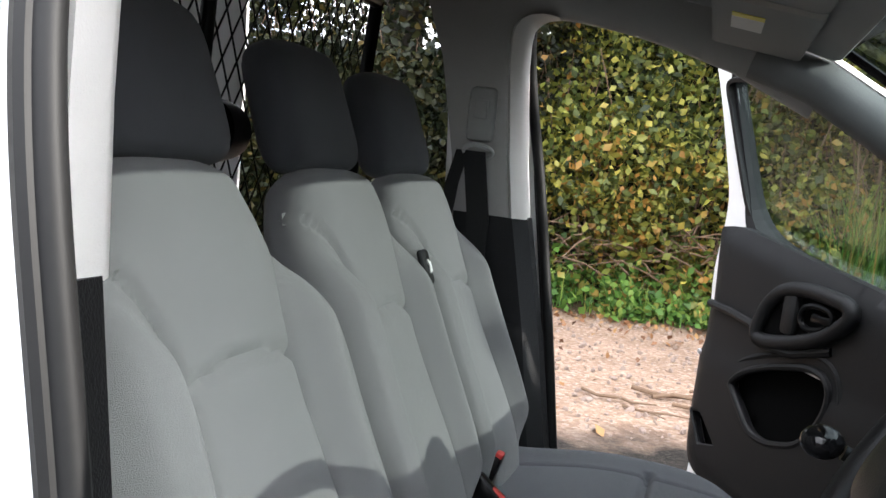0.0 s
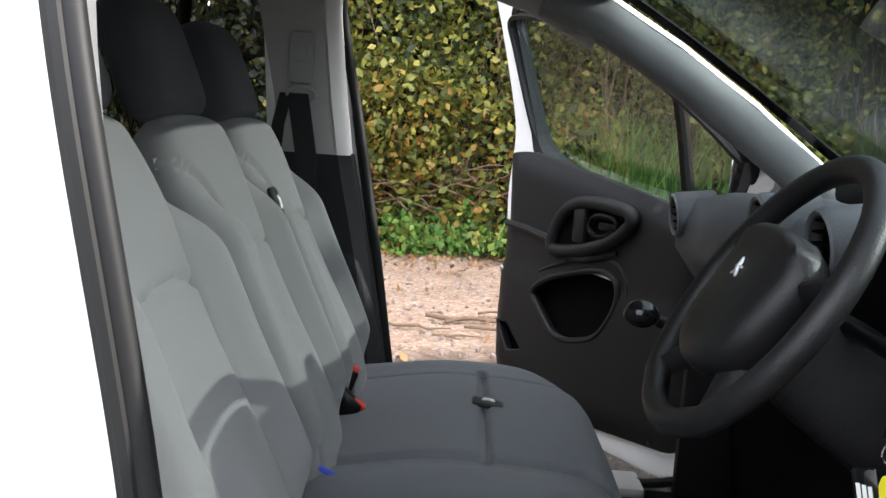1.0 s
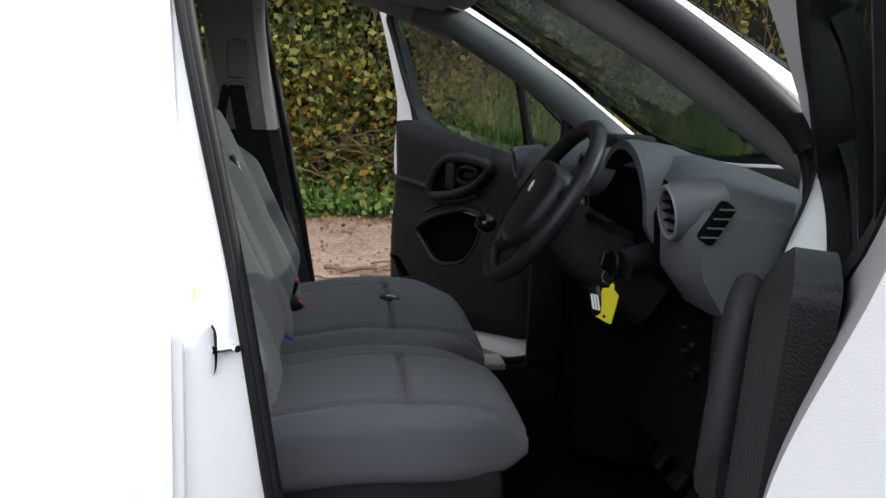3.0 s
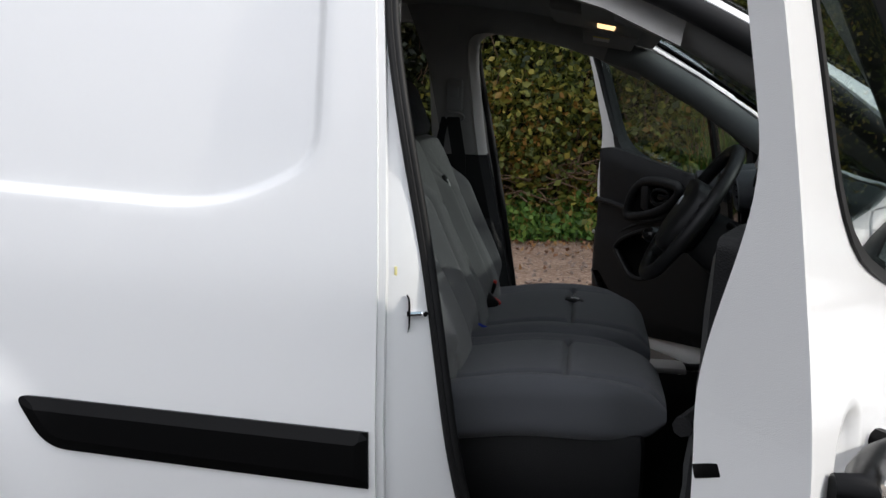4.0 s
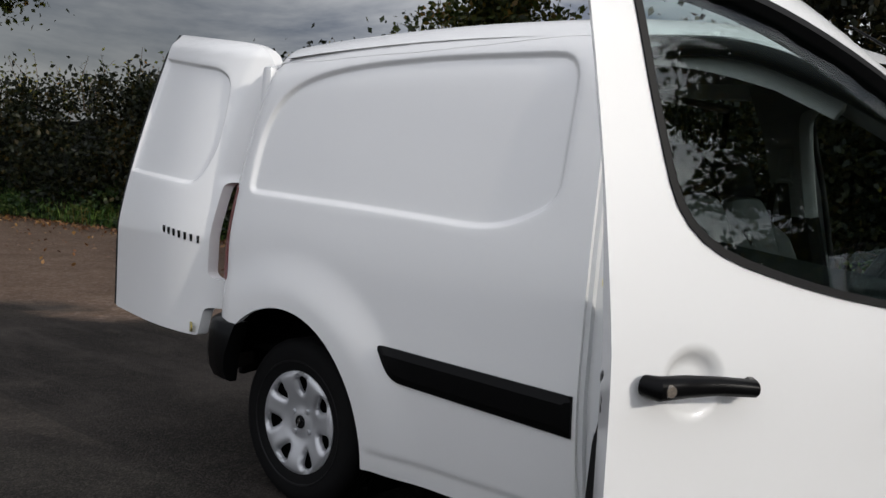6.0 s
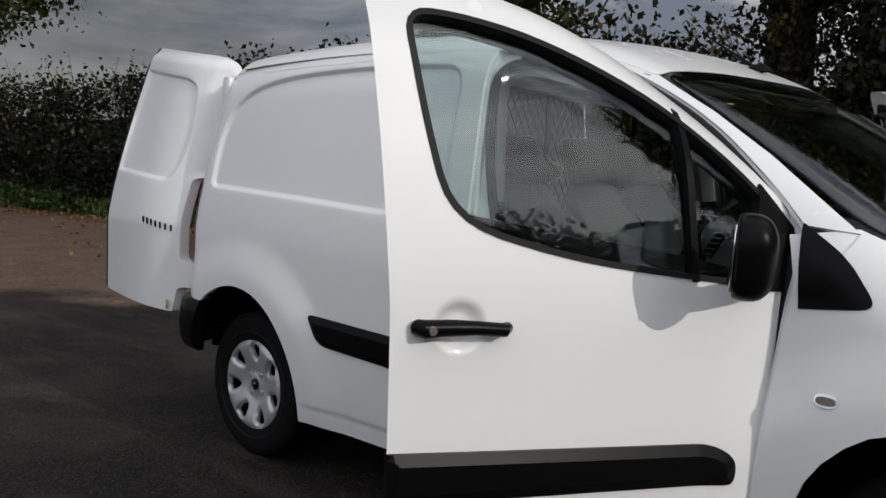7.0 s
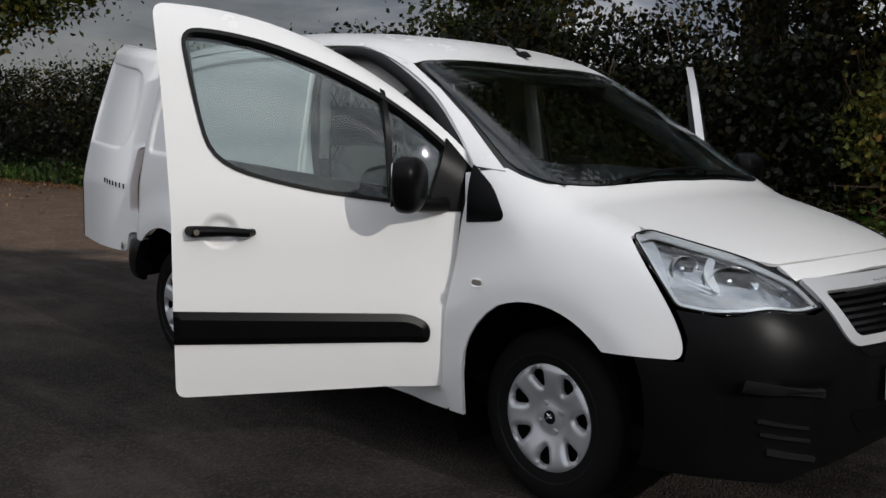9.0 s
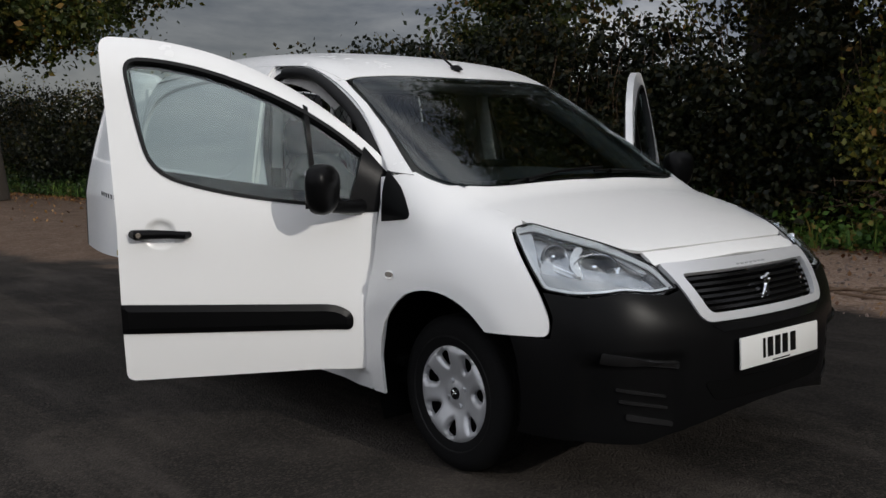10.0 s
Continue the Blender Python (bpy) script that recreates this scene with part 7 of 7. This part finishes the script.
def build_hedge():
    rng = np.random.default_rng(11)
    hedge = tagged(new("hedge"), "tall ragged mixed hedge with yellowing autumn leaves", "hedge", kind="stuff")
    # opaque dark core: the hedge's inner shade is put into its colour
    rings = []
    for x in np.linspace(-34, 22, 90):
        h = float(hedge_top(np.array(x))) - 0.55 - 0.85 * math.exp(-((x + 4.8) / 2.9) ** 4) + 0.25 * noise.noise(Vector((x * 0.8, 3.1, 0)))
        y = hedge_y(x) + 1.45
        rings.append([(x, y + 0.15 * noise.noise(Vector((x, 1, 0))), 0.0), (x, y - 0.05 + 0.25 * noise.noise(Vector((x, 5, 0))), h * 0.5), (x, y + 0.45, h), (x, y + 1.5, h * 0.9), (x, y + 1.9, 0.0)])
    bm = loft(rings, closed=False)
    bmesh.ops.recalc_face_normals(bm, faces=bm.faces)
    part("inner_growth", bm, SHADE, hedge, "dark sheet for the shaded inside of the hedge")
    # clumps of leaves, dense near the van, thinner far off
    spots = []
    for x0, x1, clumps, per in ((-34, -16, 1500, 26), (-16, -9, 1700, 36), (-9, 2.5, 2300, 52), (2.5, 22, 900, 26)):
        x = rng.uniform(x0, x1, clumps)
        top = hedge_top(x) * (0.86 + 0.22 * rng.random(clumps))
        z = top * (1 - (1 - rng.random(clumps)) ** 1.25)
        z = np.maximum(z, 0.25)
        depth = 0.15 + 0.95 * (z / top) ** 2 * rng.random(clumps) + 0.5 * rng.random(clumps) ** 2
        y = hedge_y(x) + depth - 0.30 * np.exp(-((z - 1.3) / 0.9) ** 2) + 0.75 * np.array([noise.noise(Vector((a * 0.75, b * 0.85, 0))) for a, b in zip(x, z)]) + 0.2 * np.array([noise.noise(Vector((a * 2.6, b * 2.6, 7))) for a, b in zip(x, z)])
        y = np.minimum(y, hedge_y(x) + 1.25)
        c = np.c_[x, y, z]
        spread = 0.07 + 0.15 * rng.random(clumps)
        for k in range(per):
            spots.append(c + rng.normal(size=(clumps, 3)) * spread[:, None] * np.array([1.1, 0.8, 1.0]))
    spots = np.vstack(spots)
    spots = spots[spots[:, 2] > 0.08]
    thin = (spots[:, 2] > 2.3) & (spots[:, 2] < 3.4) & (spots[:, 0] > -7.2) & (spots[:, 0] < -3.6)
    spots = spots[~thin | (rng.random(len(spots)) < 0.30)]
    # behind x -2.75 the same hedge takes the shaded leaf colour
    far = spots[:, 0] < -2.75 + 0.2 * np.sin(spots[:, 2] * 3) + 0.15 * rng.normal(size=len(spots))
    leaf_cloud("hedge_leaves", spots[~far], 0.058, HEDGE_LEAF, hedge, "green and yellow hedge leaves", rng)
    leaf_cloud("thorn_leaves", spots[far], 0.062, SHADED_LEAF, hedge, "dark green hedge leaves with shade in their colour", rng)
    # upright shoots over the top
    bm = bmesh.new()
    tips = []
    for k in range(330):
        x = rng.uniform(-30, 10)
        y = hedge_y(x) + 0.6 + 1.0 * rng.random()
        z0 = float(hedge_top(np.array(x))) * 0.82
        tall = 0.35 + 0.75 * rng.random() ** 2
        a = Vector((x, y, z0))
        b = a + Vector((rng.normal() * 0.12, rng.normal() * 0.12, tall * 0.6))
        c = b + Vector((rng.normal() * 0.14, rng.normal() * 0.14, tall * 0.5))
        tube([a, b, c], [0.010, 0.007, 0.003], 4, bm=bm)
        for t in np.linspace(0.1, 1, 14):
            p = (a.lerp(b, min(1, t * 2)) if t < 0.5 else b.lerp(c, t * 2 - 1))
            tips.append(tuple(p + Vector(rng.normal(size=3) * 0.055)))
    part("hedge_shoots", bm, TWIG, hedge, "thin upright shoots", smooth=80)
    leaf_cloud("shoot_leaves", np.array(tips), 0.055, HEDGE_LEAF, hedge, "", rng)
    # bare stems that show between the leaves
    bm = bmesh.new()
    for k in range(260):
        x = rng.uniform(-10, 6)
        y = hedge_y(x) + 0.15 + 0.5 * rng.random()
        a = Vector((x, y, 0.1))
        pts = [a]
        for j in range(4):
            pts.append(pts[-1] + Vector((rng.normal() * 0.16, rng.normal() * 0.10, 0.45 + 0.3 * rng.random())))
        tube(pts, [0.016, 0.013, 0.010, 0.007, 0.004], 5, bm=bm)
    part("hedge_stems", bm, TWIG, hedge, "bare brown stems", smooth=80)


build_hedge()


def build_undergrowth():
    rng = np.random.default_rng(5)
    n = 1500
    x = rng.uniform(-26, 5, n)
    y = hedge_y(x) - 0.35 + 0.75 * rng.random(n)
    h = (0.12 + 0.55 * rng.random(n)) * (0.5 + 0.9 * sstep(-0.35, 0.3, y - hedge_y(x)))
    c = np.c_[x, y, h * rng.random(n) + 0.05]
    spots = np.vstack([c + rng.normal(size=c.shape) * np.array([0.10, 0.10, 0.07]) for _ in range(20)])
    spots = spots[spots[:, 2] > 0.02]
    # beyond x -6.5 the same growth takes a dimmer copy of its leaf colour
    near = spots[:, 0] > -6.5
    ob = leaf_cloud("undergrowth", spots[near], 0.060, LOW_LEAF, None, "fresh green nettles and brambles under the hedge", rng, up=1.2)
    far = leaf_cloud("undergrowth", spots[~near], 0.060, DIM_LOW_LEAF, None, "nettles along the far hedge foot in a dimmed green", rng, up=1.2)
    tagged(far, category="undergrowth", kind="stuff")
    tagged(ob, category="undergrowth", kind="stuff")
    # tall grass blades
    m = 5200
    x = np.where(rng.random(m) < 0.5, rng.uniform(0.1, 3.4, m), rng.uniform(-24, 4, m))
    y = hedge_y(x) - 0.40 + 0.65 * rng.random(m)
    tall = np.where((x > 0.1) & (x < 3.4), 0.4 + 1.3 * rng.random(m), 0.12 + 0.30 * rng.random(m))
    lean = rng.normal(size=(m, 2)) * 0.22 * tall[:, None]
    w = 0.006 + 0.006 * rng.random(m)
    ang = rng.uniform(0, math.pi, m)
    dx, dy = np.cos(ang) * w, np.sin(ang) * w
    g = np.c_[x, y, np.full(m, 0.02)]
    mid = g + np.c_[lean * 0.35, tall * 0.6]
    tip = g + np.c_[lean, tall]
    side = np.c_[dx, dy, np.zeros(m)]
    verts = np.stack([g - side, g + side, mid - side * 0.8, mid + side * 0.8, tip], 1).reshape(-1, 3)
    i = np.arange(m) * 5
    faces = [f for a in i for f in ((a, a + 1, a + 3, a + 2), (a + 2, a + 3, a + 4))]
    ob = mesh_ob("tall_grass", verts, faces, LOW_LEAF, None, "tall green grass at the hedge foot", smooth=False)
    tagged(ob, category="grass", kind="stuff")
    # fallen leaves on verge and yard
    m = 3600
    x = rng.uniform(-24, 6, m)
    y = hedge_y(x) - 0.25 - np.abs(rng.normal(size=m)) * 0.55
    k = rng.random(m) < 0.22
    y = np.where(k, hedge_y(x) - 4.5 * rng.random(m), y)
    ob = leaf_cloud("fallen_leaves", np.c_[x, y, 0.018 + 0.02 * rng.random(m)], 0.042, DEAD_LEAF, None, "brown fallen leaves on the gravel verge", rng, up=4.0)
    tagged(ob, category="leaves", kind="stuff")
    # loose stones
    bm = bmesh.new()
    for _ in range(1500):
        sx = rng.uniform(-4.2, 1.5)
        sy = 0.17 * sx + rng.uniform(3.7, 7.9)
        r = 0.007 + 0.016 * rng.random() ** 2
        m4 = Matrix.Translation((sx, sy, r * 0.5)) @ Euler(rng.uniform(0, 6, 3)).to_matrix().to_4x4() @ Matrix.Diagonal((r * 1.3, r, r * 0.75, 1))
        bmesh.ops.create_icosphere(bm, subdivisions=1, radius=1, matrix=m4)
    ob = part("loose_stones", bm, material("stone_chips", (0.26, 0.20, 0.165), 0.9, grain=0.4, grain_scale=50, stain=0.5, stain_scale=3, colour2=(0.14, 0.10, 0.08)), None, "pale gravel stones on the verge")
    tagged(ob, category="gravel", kind="stuff")


build_undergrowth()


def build_stick(a, b, r, rng):
    a, b = Vector(a), Vector(b)
    mids = [a.lerp(b, t) + Vector((rng.normal() * 0.02, rng.normal() * 0.02, abs(rng.normal()) * 0.012)) for t in (0.0, 0.25, 0.5, 0.75, 1.0)]
    for p in mids:
        p.z = max(p.z, r)
    bm = tube(mids, [r, r * 0.95, r * 0.85, r * 0.7, r * 0.4], 7)
    side = mids[2] + Vector((rng.normal() * 0.10, rng.normal() * 0.12, 0.02))
    tube([mids[2], side], [r * 0.6, r * 0.3], 6, bm=bm)
    ob = part("fallen_stick", bm, TWIG, None, "dry brown broken stick lying on gravel")
    tagged(ob, category="stick", group="fallen sticks")


rng = np.random.default_rng(8)
for a, b, r in (((-1.32, 4.62, 0.02), (-0.72, 4.50, 0.03), 0.016), ((-1.25, 4.48, 0.02), (-0.70, 4.72, 0.03), 0.012), ((-1.62, 4.30, 0.01), (-1.20, 4.22, 0.02), 0.011), ((-1.10, 4.35, 0.02), (-0.62, 4.28, 0.02), 0.013), ((-1.02, 4.75, 0.02), (-0.60, 4.95, 0.02), 0.009), ((-1.38, 4.12, 0.01), (-0.98, 4.08, 0.02), 0.009)):
    build_stick(a, b, r, rng)
# brushwood heap in the hedge foot
rng = np.random.default_rng(21)
bm = bmesh.new()
for _ in range(90):
    x = rng.normal(-1.55, 0.55)
    a = Vector((x, hedge_y(x) - 0.15 + 0.5 * rng.random(), 0.35 + 0.55 * rng.random()))
    b = a + Vector((rng.normal() * 0.45, rng.normal() * 0.15, rng.normal() * 0.22))
    tube([a, a.lerp(b, 0.5) + Vector((0, 0, 0.03)), b], [0.010, 0.008, 0.004], 5, bm=bm)
tagged(part("brushwood", bm, TWIG, None, "heap of dead brown twigs in the hedge", smooth=80), category="brushwood", kind="stuff")


def build_tree(name, label, foot, height, trunk_r, spread, crown_low, leaves, leaf_size, mat, seed, boughs=16, lean=(0, 0)):
    """A tapered trunk, forking limbs and a crown of leaf clumps with gaps."""
    rng = np.random.default_rng(seed)
    tree = tagged(new(name), label, "tree")
    tree.location = foot
    bm = bmesh.new()
    trunk = [Vector((lean[0] * t + 0.12 * math.sin(3 * t + seed), lean[1] * t + 0.1 * math.cos(2.3 * t + seed), height * 0.78 * t)) for t in np.linspace(0, 1, 9)]
    tube(trunk, [trunk_r * (1.25 if i == 0 else 1) * (1 - 0.085 * i) for i in range(9)], 14, bm=bm)
    part("trunk", bm, BARK, tree, "dark furrowed trunk")
    clumps = []
    for k in range(boughs):
        bm = bmesh.new()
        t = crown_low / height / 0.78 + (1 - crown_low / height / 0.78) * (k + 0.5) / boughs
        t = min(t, 0.97)
        base = trunk[int(t * 8)].lerp(trunk[min(8, int(t * 8) + 1)], t * 8 - int(t * 8))
        a = k * 2.399 + rng.normal() * 0.25
        reach = spread * (1 - 0.55 * max(0, (t - 0.35) / 0.65)) * (0.75 + 0.4 * rng.random())
        way = Vector((math.cos(a), math.sin(a), 0.30 + 0.55 * rng.random() * t))
        pts = [base]
        for j in range(5):
            way = (way + Vector((rng.normal() * 0.22, rng.normal() * 0.22, rng.normal() * 0.16))).normalized()
            pts.append(pts[-1] + way * reach / 5)
        r = trunk_r * 0.34 * (1 - 0.5 * t)
        tube(pts, [r, r * 0.8, r * 0.62, r * 0.45, r * 0.3, r * 0.15], 7, bm=bm)
        for j in range(1, 6):
            for _ in range(3):
                sub = pts[j] + Vector(rng.normal(size=3) * reach * 0.16)
                tube([pts[j], pts[j].lerp(sub, 0.6) + Vector((0, 0, 0.05)), sub], [r * 0.25, r * 0.16, r * 0.06], 5, bm=bm)
                clumps.append((sub, 0.30 + 0.35 * rng.random()))
            clumps.append((pts[j], 0.35 + 0.35 * rng.random()))
        part("limb", bm, BARK, tree, "", smooth=80)
    c = np.array([tuple(p) for p, r in clumps])
    rad = np.array([r for p, r in clumps]) * spread / 5.4
    per = max(4, leaves // len(c))
    pts = np.vstack([c + rng.normal(size=c.shape) * rad[:, None] * np.array([1, 1, 0.62]) for _ in range(per)])
    pts = pts[pts[:, 2] > crown_low * 0.75]
    leaf_cloud("crown", pts, leaf_size, mat, tree, "ragged leafy crown", rng)
    return tree


build_tree("oak_tree", "large dark oak standing behind the hedge", (-4.9, 9.7, 0), 17.0, 0.40, 5.0, 4.4, 90000, 0.095, OAK_LEAF, 4, 30)
build_tree("oak_tree", "broad oak with yellowing leaves beyond the yard", (-20.6, 2.7, 0), 12.0, 0.38, 4.3, 3.4, 170000, 0.10, OAK_LEAF, 9, 26)
build_tree("field_maple", "leafy tree in the hedge line", (-9.5, 9.0, 0), 5.2, 0.13, 1.8, 1.6, 11000, 0.075, OAK_LEAF, 14, 12)
build_tree("oak_tree", "tall oak standing in the hedge line", (3.5, 11.0, 0), 12.0, 0.34, 5.4, 2.5, 42000, 0.085, OAK_LEAF, 17, 18)
build_tree("oak_tree", "oak with a wide crown behind the hedge", (-1.2, 12.6, 0), 12.5, 0.32, 4.4, 4.6, 60000, 0.10, OAK_LEAF, 41, 22)
build_tree("oak_tree", "spreading oak ahead of the van, mirrored in its windows", (12.0, 5.5, 0), 11.0, 0.34, 4.6, 1.4, 150000, 0.13, OAK_LEAF, 23, 30)


def build_far_row():
    """A dark row of bushes that closes the yard ahead of the van; it shows in the glass."""
    rng = np.random.default_rng(31)
    row = tagged(new("hedgerow"), "dark tall hedgerow far ahead of the van", "hedge", kind="stuff")
    # opaque sheet whose near-black colour is the shade inside the row
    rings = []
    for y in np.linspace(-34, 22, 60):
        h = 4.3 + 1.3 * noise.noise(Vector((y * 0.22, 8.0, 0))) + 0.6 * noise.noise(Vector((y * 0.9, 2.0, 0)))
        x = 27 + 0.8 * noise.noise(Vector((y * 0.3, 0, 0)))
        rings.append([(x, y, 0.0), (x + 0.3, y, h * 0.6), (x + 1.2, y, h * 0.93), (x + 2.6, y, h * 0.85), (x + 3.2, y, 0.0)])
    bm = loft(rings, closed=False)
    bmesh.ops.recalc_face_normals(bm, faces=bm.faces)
    part("inner_growth", bm, SHADE, row, "dark sheet for the shaded inside of the hedge")
    n = 1300
    y = rng.uniform(-34, 22, n)
    h = np.array([4.6 + 1.3 * noise.noise(Vector((a * 0.22, 8.0, 0))) + 0.6 * noise.noise(Vector((a * 0.9, 2.0, 0))) for a in y])
    z = h * (1 - (1 - rng.random(n)) ** 1.4) + 0.35 * rng.random(n)
    c = np.c_[26.9 + 0.6 * rng.random(n) + 0.8 * (z / h) ** 3, y, z]
    spots = np.vstack([c + rng.normal(size=c.shape) * np.array([0.25, 0.45, 0.32]) for _ in range(30)])
    leaf_cloud("row_leaves", spots[spots[:, 2] > 0.1], 0.17, SHADED_LEAF, row, "dark leaves", rng)


build_far_row()
